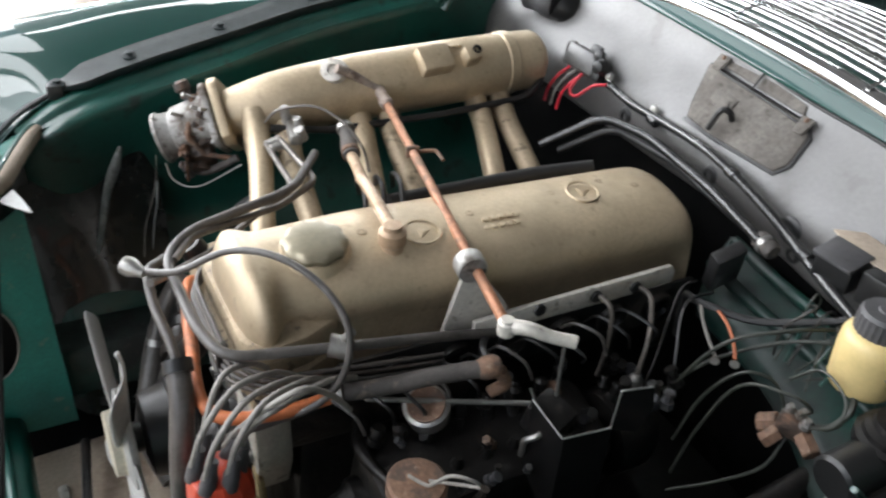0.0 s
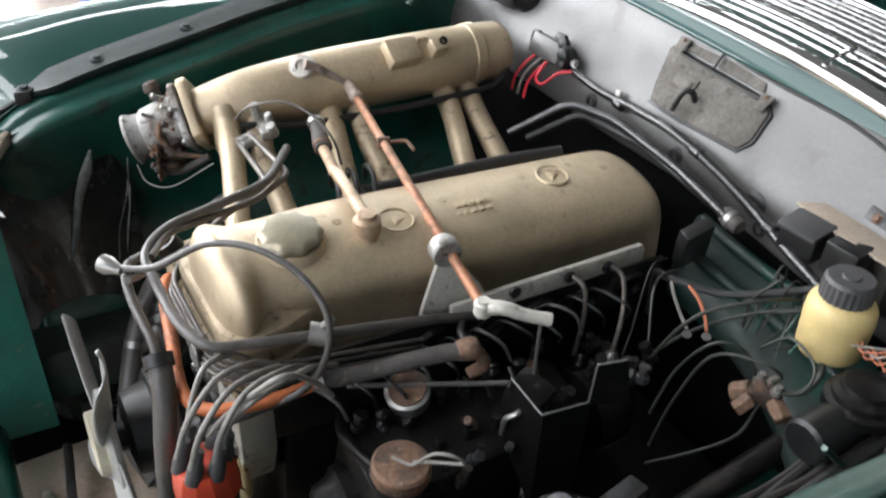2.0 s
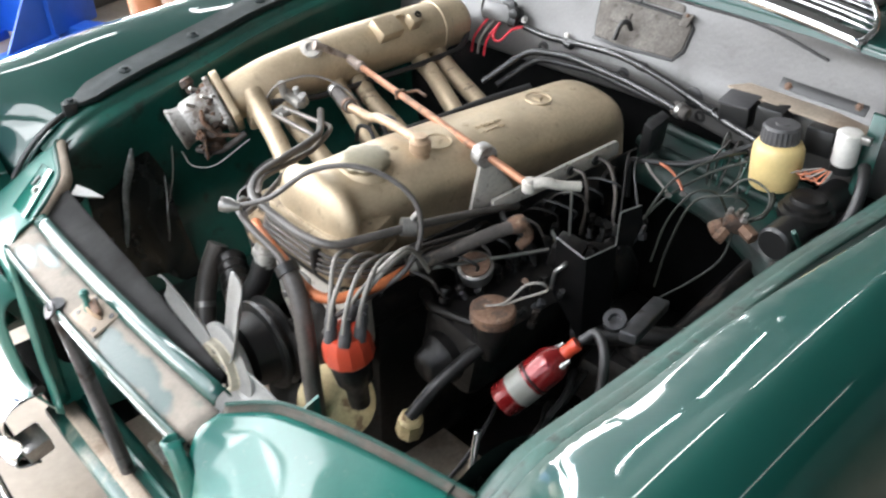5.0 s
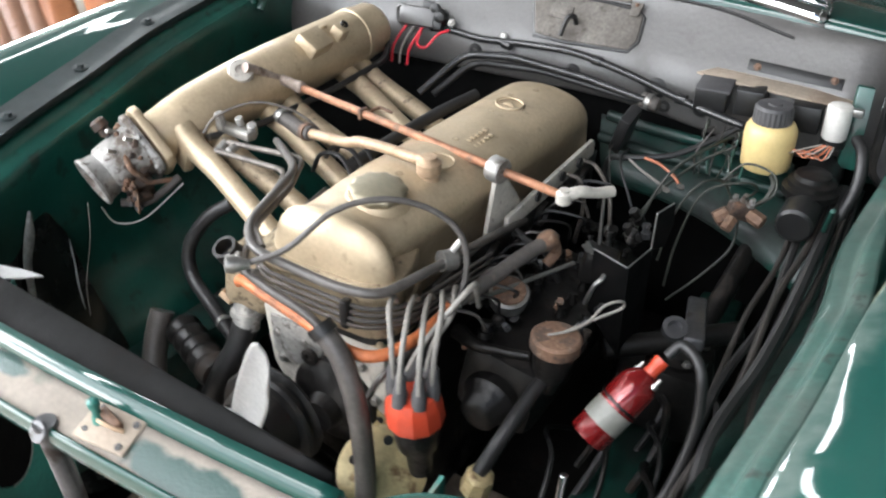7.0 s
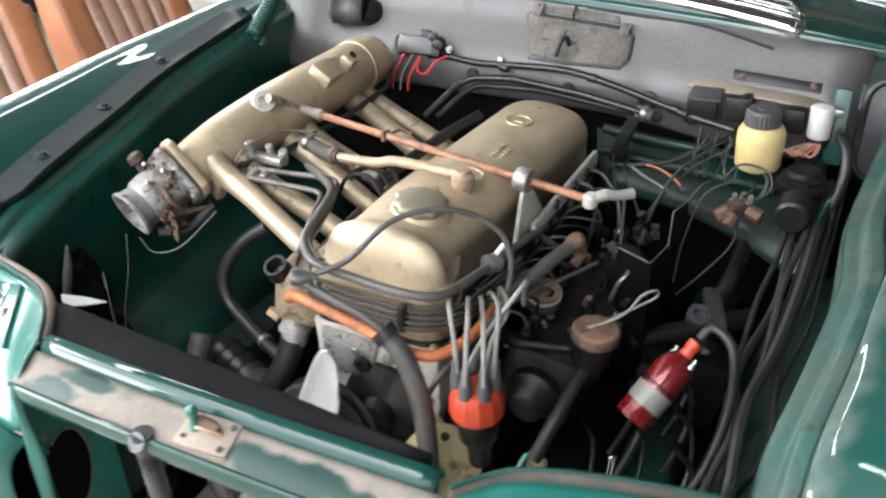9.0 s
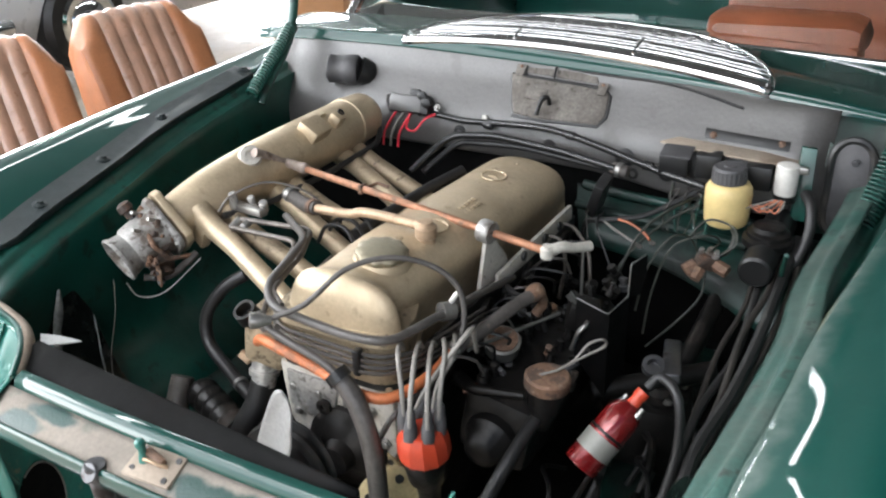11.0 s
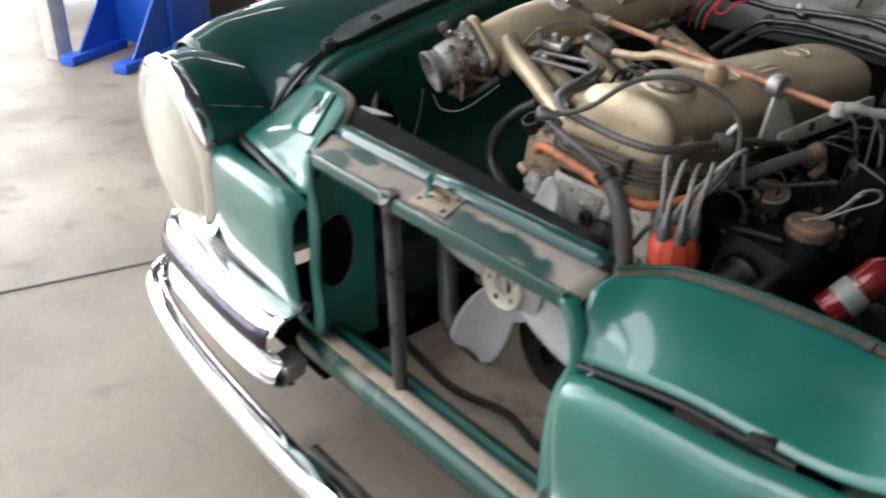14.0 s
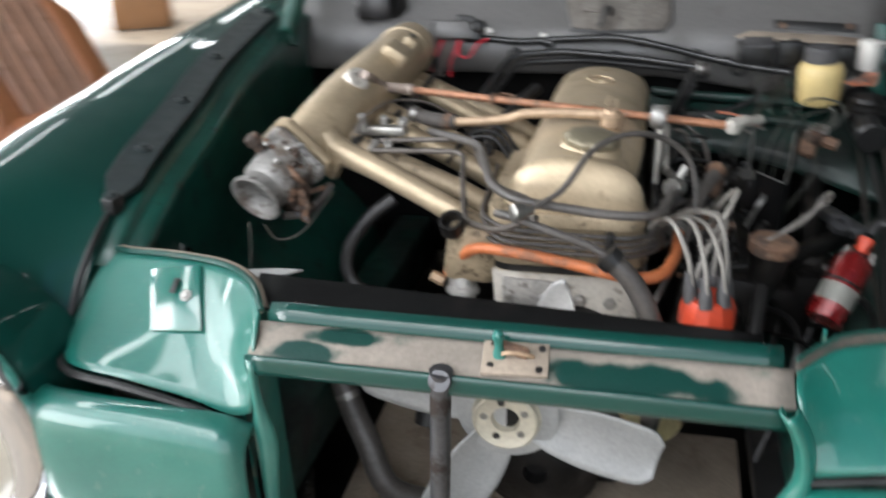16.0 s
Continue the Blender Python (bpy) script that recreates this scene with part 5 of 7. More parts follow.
strip = [(0.166, y, crest(y) - 0.066 + dz) for y, dz in ((0.60, -0.040), (0.60, -0.018), (0.70, -0.010), (0.82, -0.004), (0.93, 0.002), (0.937, -0.008), (0.935, -0.028), (0.82, -0.036), (0.70, -0.040))]
part("rail_strip", plate(strip, (0.008, 0, 0), 0.0015), PALE, rail, "chipped pale rail strip")
for y in (0.70, 0.795, 0.865):
    part("grommet", turned((0.168, y, crest(y) - 0.086), (0.20, y, crest(y) - 0.086), [(0, 0.010), (0.010, 0.009), (0.011, 0.005)], 14), RUBBER, rail)

# ---- breather pipe ----
breather = thing("breather_pipe", "tan plated breather pipe with a banjo fitting", "pipe", (0.0, 0.55, 0.85))
part("pipe", tube([(0.078, 0.523, 0.905), (0.05, 0.527, 0.902), (0.0, 0.535, 0.900), (-0.06, 0.544, 0.894), (-0.09, 0.552, 0.882), (-0.135, 0.565, 0.872), (-0.19, 0.578, 0.864)], 0.0085, 12, 5), BRASS, breather, "", 60)
part("banjo", turned((0.080, 0.522, 0.862), (0.080, 0.522, 0.95), [(0, 0.022), (0.012, 0.016), (0.022, 0.015), (0.026, 0.0185), (0.042, 0.0185), (0.046, 0.013), (0.052, 0.012)], 20), BRASS, breather, "round banjo fitting", 40)
part("spigot", turned((0.08, 0.522, 0.85), (0.08, 0.522, 0.95), [(0, 0.028), (0.010, 0.024), (0.016, 0.018)], 20), GOLD, breather)
part("hose_end", tube([(-0.185, 0.577, 0.865), (-0.215, 0.585, 0.862), (-0.25, 0.597, 0.865), (-0.275, 0.60, 0.872)], [0.0125, 0.0135, 0.013, 0.012], 14, 5), HOSE, breather, "short dark rubber hose")
part("hose_clip", turned((-0.193, 0.579, 0.864), (-0.24, 0.594, 0.863), [(0, 0.0135), (0.0, 0.0150), (0.010, 0.0150), (0.010, 0.0135)], 18), RUST, breather)
part("hose_clip", turned((-0.262, 0.599, 0.868), (-0.29, 0.602, 0.876), [(0, 0.013), (0.0, 0.0145), (0.008, 0.0145), (0.008, 0.013)], 18), STEEL, breather)

# ---- pipes and hoses round the front of the engine ----
cluster = thing("fuel_valve_cluster", "small grey valve with fittings on the manifold's front runner", "valve", (-0.30, 0.52, 0.84))
part("body", block((-0.305, 0.525, 0.862), (0.10, 0.020, 0.016), (0, -6, -14), 0.004), STEEL, cluster)
for p, q, r in (((-0.335, 0.525, 0.86), (-0.335, 0.52, 0.89), 0.008), ((-0.30, 0.535, 0.865), (-0.30, 0.53, 0.885), 0.007), ((-0.27, 0.53, 0.862), (-0.262, 0.52, 0.885), 0.008), ((-0.31, 0.505, 0.848), (-0.31, 0.48, 0.84), 0.007), ((-0.285, 0.505, 0.85), (-0.28, 0.478, 0.848), 0.007)):
    part("fitting", rod(p, q, r, 8), ALU, cluster)
lone("steel_pipe", wire([(-0.30, 0.50, 0.852), (-0.14, 0.502, 0.862), (-0.118, 0.44, 0.846), (-0.065, 0.300, 0.862), (-0.02, 0.268, 0.862)], 0.0049, 0.02), PIPE, "brown-grey bent fuel pipe over the runners", "pipe")
lone("steel_pipe", wire([(-0.31, 0.48, 0.842), (-0.15, 0.472, 0.850), (-0.142, 0.42, 0.83), (-0.122, 0.335, 0.790), (-0.06, 0.262, 0.812), (0.0, 0.232, 0.85)], 0.0049, 0.022), PIPE, "brown-grey bent fuel pipe dropping beside the cover", "pipe")
lone("vacuum_hose", tube([(-0.345, 0.49, 0.862), (-0.33, 0.51, 0.888), (-0.29, 0.555, 0.905), (-0.24, 0.585, 0.895), (-0.20, 0.60, 0.87), (-0.17, 0.60, 0.84)], 0.0022, 8), PIPE, "thin brown-grey vacuum pipe arched over the breather", "hose")
main = thing("coolant_hose", "dark rubber hose wrapped round the front of the valve cover", "hose", (0.1, 0.3, 0.8))
part("hose", wire([(0.172, 0.66, 0.765), (0.180, 0.52, 0.806), (0.186, 0.42, 0.832), (0.160, 0.278, 0.842), (0.10, 0.262, 0.846), (-0.03, 0.258, 0.862), (-0.075, 0.30, 0.865), (-0.12, 0.46, 0.868), (-0.22, 0.53, 0.862)], 0.0068, 0.035, 12), RUBBER_GREY, main, "", 60)
part("hose_clamp", turned((0.176, 0.398, 0.834), (0.196, 0.436, 0.826), [(0, 0.0125), (0, 0.0145), (0.022, 0.0145), (0.022, 0.0125)], 18), STEEL, main, "ridged steel hose clamp")
part("clamp_screw", rod((0.186, 0.412, 0.846), (0.196, 0.420, 0.862), 0.005, 8), STEEL, main)
plug_hose = thing("heater_hose", "dusty grey-brown heater hose with an orange plug in its end", "hose", (0.22, 0.48, 0.75))
part("hose", tube([(0.190, 0.405, 0.765), (0.21, 0.45, 0.775), (0.232, 0.52, 0.788), (0.250, 0.572, 0.795)], 0.0112, 14, 5), HOSE, plug_hose, "", 60)
part("plug", turned((0.246, 0.562, 0.793), (0.258, 0.602, 0.799), [(0, 0.010), (0.004, 0.0125), (0.012, 0.0150), (0.022, 0.0155), (0.029, 0.0125), (0.032, 0.006)], 20), RUST, plug_hose, "orange-brown plug")
part("elbow", tube([(0.256, 0.59, 0.79), (0.256, 0.60, 0.765), (0.248, 0.585, 0.748)], 0.0085, 10), RUST, plug_hose)
part("hose_clamp", turned((0.188, 0.398, 0.764), (0.205, 0.44, 0.773), [(0, 0.0128), (0, 0.0148), (0.012, 0.0148), (0.012, 0.0128)], 18), STEEL, plug_hose)
part("clamp_screw", rod((0.192, 0.40, 0.778), (0.199, 0.403, 0.794), 0.0045, 8), STEEL, plug_hose)
lone("coolant_pipe", tube([(-0.150, 0.335, 0.700), (-0.135, 0.325, 0.725), (-0.10, 0.298, 0.764), (-0.044, 0.280, 0.772), (0.04, 0.265, 0.768), (0.12, 0.252, 0.760), (0.165, 0.268, 0.757), (0.188, 0.33, 0.760), (0.192, 0.402, 0.765)], 0.0085, 12, 6), ORANGE, "orange rusty coolant pipe bent round the engine's front", "pipe", 60)
cable = thing("loose_cable", "loose grey cable with a capped end, looped over the valve cover", "cable", (0.0, 0.24, 0.8))
part("cable", tube([(-0.012, 0.226, 0.862), (0.03, 0.262, 0.880), (0.065, 0.315, 0.918), (0.11, 0.36, 0.928), (0.16, 0.395, 0.912), (0.198, 0.412, 0.876), (0.212, 0.405, 0.825), (0.205, 0.375, 0.775), (0.185, 0.32, 0.745), (0.165, 0.27, 0.722), (0.15, 0.255, 0.69)], 0.0045, 8, 6), RUBBER_GREY, cable, "", 60)
part("end_cap", turned((-0.030, 0.208, 0.866), (0.0, 0.232, 0.862), [(0, 0.008), (0.002, 0.012), (0.012, 0.0125), (0.024, 0.008), (0.032, 0.006)], 16), STEEL, cable, "bright metal end cap")
bypass = thing("bypass_hose", "dark hose dropping in front of the engine", "hose", (0.17, 0.21, 0.5))
part("thin_end", tube([(-0.06, 0.262, 0.84), (-0.03, 0.236, 0.846), (0.02, 0.23, 0.832), (0.07, 0.235, 0.812), (0.105, 0.236, 0.79)], 0.0062, 10), RUBBER_GREY, bypass)
part("hose", tube([(0.095, 0.236, 0.797), (0.13, 0.23, 0.765), (0.160, 0.217, 0.71), (0.172, 0.21, 0.64), (0.165, 0.215, 0.54), (0.13, 0.23, 0.44)], 0.0148, 14, 6), RUBBER_GREY, bypass, "", 60)
part("collar", turned((0.093, 0.236, 0.799), (0.115, 0.234, 0.78), [(0, 0.013), (0.0, 0.0185), (0.016, 0.0185), (0.016, 0.014)], 16), BLACK, bypass)
# bundle of thin pipes following the cover's foot
for k in range(4):
    lone("injection_pipe", wire([(-0.10, 0.50, 0.82 - 0.004 * k), (-0.098, 0.335 - 0.002 * k, 0.803 - 0.0085 * k), (-0.055, 0.294 - 0.003 * k, 0.801 - 0.0085 * k), (0.125, 0.294 - 0.003 * k, 0.797 - 0.0085 * k), (0.162 + 0.002 * k, 0.335, 0.792 - 0.0085 * k), (0.168 + 0.003 * k, 0.56, 0.755 - 0.0085 * k)], 0.0033, 0.035, 8), PIPE if k % 2 else RUBBER_GREY, "thin dark injection pipe along the cover's foot", "pipe", group="injection pipes")
lone("pipe_clip", block((0.095, 0.290, 0.785), (0.012, 0.016, 0.044), (0, 0, 0), 0.003), BLACK, "black clip holding the injection pipes", "clip")
# thermostat housing
housing = thing("thermostat_housing", "champagne cast thermostat housing at the engine's front", "housing", (-0.11, 0.34, 0.69))
part("body", block((-0.112, 0.345, 0.745), (0.080, 0.075, 0.095), (0, 8, 8), 0.014), GOLD_DIRTY, housing)
part("stub", turned((-0.135, 0.318, 0.785), (-0.137, 0.305, 0.808), [(0, 0.020), (0.018, 0.019), (0.022, 0.019), (0.022, 0.014), (0.004, 0.013)], 20), GREASE, housing)
part("outlet", turned((-0.125, 0.33, 0.705), (-0.125, 0.315, 0.655), [(0, 0.022), (0.02, 0.022), (0.022, 0.026), (0.03, 0.026), (0.032, 0.021), (0.05, 0.021)], 20), ALU, housing)
part("outlet_hose", tube([(-0.125, 0.316, 0.665), (-0.135, 0.30, 0.62), (-0.16, 0.27, 0.56), (-0.17, 0.24, 0.48)], 0.021, 14), RUBBER, housing)
part("union", rod((-0.155, 0.325, 0.69), (-0.175, 0.325, 0.70), 0.009, 6), BRASS, housing)
# timing cover and front plate
part("front_plate", plate([(-0.078, 0.310, 0.726), (0.138, 0.310, 0.724), (0.142, 0.310, 0.62), (0.12, 0.310, 0.555), (-0.03, 0.310, 0.555), (-0.07, 0.310, 0.62)], (0, 0.05, 0), 0.006), PALE, engine, "pale grey aluminium timing cover")
part("cover_web", plate([(-0.06, 0.304, 0.716), (0.04, 0.304, 0.712), (0.03, 0.304, 0.665), (-0.02, 0.304, 0.635), (-0.06, 0.304, 0.65)], (0, 0.01, 0), 0.003), ALU, engine)
part("pump_dome", turned((0.05, 0.312, 0.60), (0.05, 0.26, 0.60), [(0, 0.075), (0.012, 0.072), (0.02, 0.055), (0.03, 0.03), (0.05, 0.025)], 28), GREASE, engine)
for x, z in ((-0.05, 0.685), (-0.045, 0.64), (0.0, 0.686), (0.055, 0.685), (0.10, 0.683), (0.122, 0.63), (0.118, 0.575), (-0.04, 0.575)):
    part("bolt", bolt_at((x, 0.308, z), (0, -1, 0), 0.007, 0.006), STEEL, engine)
part("cover_eye", turned((0.015, 0.30, 0.672), (0.015, 0.29, 0.672), [(0, 0.013), (0.006, 0.013), (0.0065, 0.006), (0.002, 0.005)], 18), GREASE, engine)
# water pump, pulleys and fan
drive = thing("cooling_fan", "grey painted cooling fan on a cream hub with black pulleys", "fan", (-0.031, 0.2, 0.5))
hub = Vector((-0.031, 0.163, 0.570))
part("shaft", rod(hub + Vector((0, 0.0, 0)), hub + Vector((0.01, 0.19, 0.0)), 0.022, 16), GREASE, drive)
part("pulley", turned(hub + Vector((0.002, 0.105, 0)), hub + Vector((0.002, 0.02, 0)), [(0, 0.05), (0.0, 0.082), (0.006, 0.085), (0.012, 0.074), (0.02, 0.074), (0.026, 0.085), (0.032, 0.082), (0.034, 0.068), (0.07, 0.06), (0.075, 0.03)], 36), BLACK, drive, "black dished pump pulley", 40)
HUBCREAM = mat("off_white_hub", (0.58, 0.53, 0.42), 0.5, 0.2, 0, 0.15, 16, 0.15, stain=(0.28, 0.15, 0.08), stain_amount=0.12, stain_scale=22, bump=0.25)
part("fan_disc", turned(hub + Vector((0, 0.016, 0)), hub - Vector((0, 0.1, 0)), [(0, 0.072), (0.004, 0.074), (0.010, 0.074), (0.012, 0.070), (0.016, 0.052)], 36), FAN, drive, "grey fan centre ring", 40)
part("hub_disc", turned(hub + Vector((0, 0.012, 0)), hub - Vector((0, 0.1, 0)), [(0, 0.050), (0.012, 0.050), (0.014, 0.048), (0.026, 0.047), (0.028, 0.044), (0.024, 0.040), (0.022, 0.021), (0.010, 0.018)], 36), HUBCREAM, drive, "cream plated fan hub with bolt holes", 40)
for k in range(5):
    a = 0.5 + k * 2 * math.pi / 5
    part("hub_hole", turned(hub + Vector((0.031 * math.cos(a), -0.0100, 0.031 * math.sin(a))), hub + Vector((0.031 * math.cos(a), -0.03, 0.031 * math.sin(a))), [(0, 0.0055), (0.0022, 0.0055)], 12), BLACK if k % 2 else STEEL, drive)
for k, ang in enumerate((-14, 66, 166, 244)):
    a = radians(ang)
    u, v = Vector((math.cos(a), 0, math.sin(a))), Vector((-math.sin(a), 0, math.cos(a)))
    rows_b = []
    for d, w in ((0.04, 0.030), (0.075, 0.040), (0.12, 0.047), (0.17, 0.048), (0.205, 0.044), (0.222, 0.028)):
        twist = -0.40 if k % 2 else -0.14
        w *= 0.74 if k == 1 else 1
        rows_b.append([hub + u * (d * (0.95 if k == 1 else 1) + (0.022 * t * d / 0.222 if k == 1 else 0)) + v * w * t + Vector((0, 0.004 - twist * w * t + 0.012 * (1 - t * t), 0)) for t in (-1, -0.5, 0, 0.5, 1)])
    part("blade", skin(rows_b, 4, 3), FAN, drive, "", 60, 0.003)
crank = Vector((0.0, 0.245, 0.400))
part("crank_pulley", turned(crank + Vector((0, 0.06, 0)), crank, [(0, 0.09), (0.0, 0.098), (0.012, 0.098), (0.018, 0.088), (0.024, 0.098), (0.034, 0.098), (0.04, 0.085), (0.06, 0.05), (0.06, 0.02), (0.04, 0.018)], 36), GREASE, drive, "black crank pulley", 40)
rad_hose = thing("radiator_hose", "black radiator hose low behind the grille opening", "hose", (-0.28, 0.26, 0.45))
part("hose", tube([(-0.335, 0.33, 0.60), (-0.33, 0.30, 0.555), (-0.313, 0.27, 0.50), (-0.274, 0.24, 0.43), (-0.235, 0.22, 0.355), (-0.16, 0.24, 0.315)], 0.021, 14), RUBBER_GREY, rad_hose, "", 60)
part("hose_clamp", turned((-0.313, 0.27, 0.50), (-0.274, 0.24, 0.43), [(0, 0.0192), (0, 0.0212), (0.012, 0.0212), (0.012, 0.0192)], 20), STEEL, rad_hose)
low_hose = thing("lower_hose", "black hose curving down beside the thermostat housing", "hose", (-0.3, 0.42, 0.65))
part("hose", tube([(-0.270, 0.46, 0.765), (-0.31, 0.44, 0.735), (-0.345, 0.42, 0.68), (-0.335, 0.405, 0.63), (-0.27, 0.38, 0.605), (-0.206, 0.35, 0.60), (-0.15, 0.325, 0.60)], 0.0120, 14), RUBBER, low_hose, "", 60)
part("hose_clamp", turned((-0.225, 0.36, 0.601), (-0.206, 0.35, 0.60), [(0, 0.0122), (0, 0.0140), (0.010, 0.0140), (0.010, 0.0122)], 20), STEEL, low_hose)
intake = thing("air_duct", "dark dusty ribbed duct low beside the fan", "duct", (-0.28, 0.30, 0.55))
for k in range(5):
    part("duct_rib", turned((-0.30 + 0.028 * k, 0.335 - 0.012 * k, 0.575), (-0.27 + 0.028 * k, 0.322 - 0.012 * k, 0.575), [(0, 0.026), (0.006, 0.030), (0.016, 0.030), (0.024, 0.026), (0.030, 0.025)], 20), GREASE, intake)
part("front_blank", turned((0.103, 0.318, 0.570), (0.103, 0.28, 0.570), [(0, 0.044), (0.006, 0.047), (0.010, 0.046), (0.012, 0.030), (0.020, 0.026)], 30), CREAM, engine, "cream plated blanking plate")
for k in range(4):
    part("plate_hole", turned((0.103 + 0.037 * math.cos(0.8 + k * 1.57), 0.3075, 0.570 + 0.037 * math.sin(0.8 + k * 1.57)), (0.103 + 0.037 * math.cos(0.8 + k * 1.57), 0.28, 0.570 + 0.037 * math.sin(0.8 + k * 1.57)), [(0, 0.0055), (0.0015, 0.0055)], 10), BLACK, engine)

# ---- distributor and leads ----
dist = thing("distributor", "orange-red distributor cap on a dirty cast body", "distributor", (0.232, 0.245, 0.6))
dc = Vector((0.232, 0.245, 0.700))
tip = Vector((0.0, -0.10, 1)).normalized()
part("body", turned(dc - tip * 0.10, dc + tip, [(0, 0.016), (0.04, 0.018), (0.055, 0.028), (0.095, 0.033), (0.1, 0.031)], 24), GREASE, dist, "oily cast distributor body")
part("cap", turned(dc, dc + tip, [(0, 0.036), (0.004, 0.0385), (0.030, 0.0370), (0.040, 0.0335), (0.048, 0.029), (0.050, 0.01)], 12), RED, dist, "faceted orange-red cap", 25)
part("mount_disc", turned((0.165, 0.255, 0.56), (0.21, 0.215, 0.60), [(0, 0.060), (0.003, 0.064), (0.010, 0.064), (0.014, 0.054), (0.02, 0.02)], 28), CREAM, dist, "cream plated flange with bolt holes")
for k in range(5):
    a = k * 1.25
    c = Vector((0.165, 0.255, 0.56)) + Vector((0.45, -0.4, 0.4)).normalized() * 0.0125 + Vector((0.66, 0.75, 0)).normalized() * 0.046 * math.cos(a) + Vector((-0.35, 0.3, 0.88)) * 0.046 * math.sin(a)
    part("flange_hole", turned(c, c + Vector((0.45, -0.4, 0.4)), [(0, 0.007), (0.002, 0.007)], 10), BLACK, dist)
ends = [(0.150, 0.33, 0.80), (0.165, 0.36, 0.79), (0.175, 0.38, 0.785), (0.178, 0.40, 0.78), (0.182, 0.43, 0.775), (0.235, 0.40, 0.78)]
tops = [(0.180, 0.270, 0.835), (0.205, 0.275, 0.835), (0.222, 0.285, 0.83), (0.238, 0.30, 0.835), (0.247, 0.31, 0.83), (0.262, 0.330, 0.862)]
for k in range(6):
    a = radians(200 + k * 60)
    foot = dc + tip * 0.046 + Vector((0.0245 * math.cos(a), 0.0245 * math.sin(a), 0))
    lead = thing("ignition_lead", "grey ignition lead with a dark rubber boot, plugged into the distributor", "lead", tuple(foot), "ignition leads")
    mid = foot + Vector((0.3 * (tops[k][0] - foot.x), 0.3 * (tops[k][1] - foot.y), 0.055))
    part("lead", tube([foot + Vector((0, 0, 0.015)), mid, tops[k], Vector(tops[k]).lerp(Vector(ends[k]), 0.6) + Vector((0, 0, 0.012)), ends[k]], 0.0037, 8, 6), LEAD, lead, "", 60)
    part("boot", turned(foot - Vector((0, 0, 0.006)), mid, [(0, 0.010), (0.020, 0.0095), (0.026, 0.0075), (0.042, 0.0065)], 12), CAPGREY, lead, "dark rubber boot")
# plug leads at the rear of the head
for y, e in ((0.793, (0.205, 0.80, 0.66)), (0.864, (0.26, 0.82, 0.69))):
    top = Vector((0.184, y, crest(y) - 0.078))
    plug = thing("plug_lead", "grey plug lead leaving the aluminium rail", "lead", tuple(top), "plug leads")
    part("lead", tube([top, top + Vector((0.022, 0.005, -0.01)), top.lerp(Vector(e), 0.5) + Vector((0.022, 0, 0.01)), e], 0.0038, 8, 6), PIPE, plug, "", 60)
    if y > 0.85:
        part("connector", turned(Vector(e) + Vector((0, 0, 0.01)), Vector(e) - Vector((0, 0, 0.1)), [(0, 0.005), (0.006, 0.010), (0.045, 0.011), (0.05, 0.008), (0.09, 0.0075)], 14), STEEL, plug, "bright metal plug connector")
lone("rail_lead", tube([(0.168, 0.625, 0.772), (0.20, 0.60, 0.772), (0.235, 0.61, 0.75), (0.255, 0.62, 0.70)], 0.0055, 8), RUBBER, "dark lead leaving the end of the plug rail", "lead")

# ---- right flank of the engine ----
filler = thing("oil_filter_housing", "rust-brown capped canister with a wire handle", "canister", (0.334, 0.44, 0.64))
fa = Vector((0.06, 0.02, 1)).normalized()
f0 = Vector((0.331, 0.44, 0.690))
part("canister", turned(f0 - fa * 0.045, f0 + fa, [(0, 0.012), (0.02, 0.018), (0.04, 0.027), (0.084, 0.031), (0.088, 0.030)], 24), GREASE, filler)
part("cap", turned(f0 + fa * 0.032, f0 + fa, [(0, 0.034), (0.002, 0.0355), (0.018, 0.0355), (0.0215, 0.032), (0.022, 0.005)], 28), RUST, filler, "flat rust-brown cap")
loop_c = f0 + fa * 0.054
part("wire_handle", tube([loop_c + Vector((-0.01, -0.006, 0)), loop_c + Vector((0.02, -0.004, 0.018)), loop_c + Vector((0.045, -0.008, 0.045)), (0.394, 0.446, 0.812), (0.410, 0.462, 0.815), (0.408, 0.476, 0.795), loop_c + Vector((0.045, 0.024, 0.03)), loop_c + Vector((0.006, 0.012, 0.0))], 0.002, 8, 5), LEAD, filler, "pale bent wire handle")
lone("oil_pipe", tube([(0.30, 0.43, 0.70), (0.26, 0.42, 0.70), (0.22, 0.42, 0.695), (0.18, 0.44, 0.69)], [0.006, 0.007, 0.010, 0.013], 12), GREASE, "dark oil pipe stub beside the canister", "pipe", 60)
gauge = thing("pressure_sender", "round sender with a faded red-orange face", "sender", (0.223, 0.511, 0.72))
part("case", turned((0.222, 0.513, 0.715), (0.230, 0.502, 0.75), [(0, 0.028), (0.018, 0.030), (0.024, 0.030), (0.026, 0.026)], 26), STEEL, gauge)
part("face", turned((0.2277, 0.5055, 0.7395), (0.2355, 0.494, 0.775), [(0, 0.025), (0.003, 0.0245), (0.004, 0.01)], 26), RUST, gauge, "faded red-orange face")
pump = thing("injection_pump", "greasy black injection pump with many unions", "pump", (0.27, 0.6, 0.55))
part("case", block((0.255, 0.58, 0.62), (0.13, 0.34, 0.13), (-2, 10, 0), 0.025), GREASE, pump)
part("nose", turned((0.255, 0.42, 0.62), (0.25, 0.33, 0.61), [(0, 0.045), (0.02, 0.044), (0.03, 0.034), (0.05, 0.028), (0.056, 0.02)], 22), GREASE, pump)
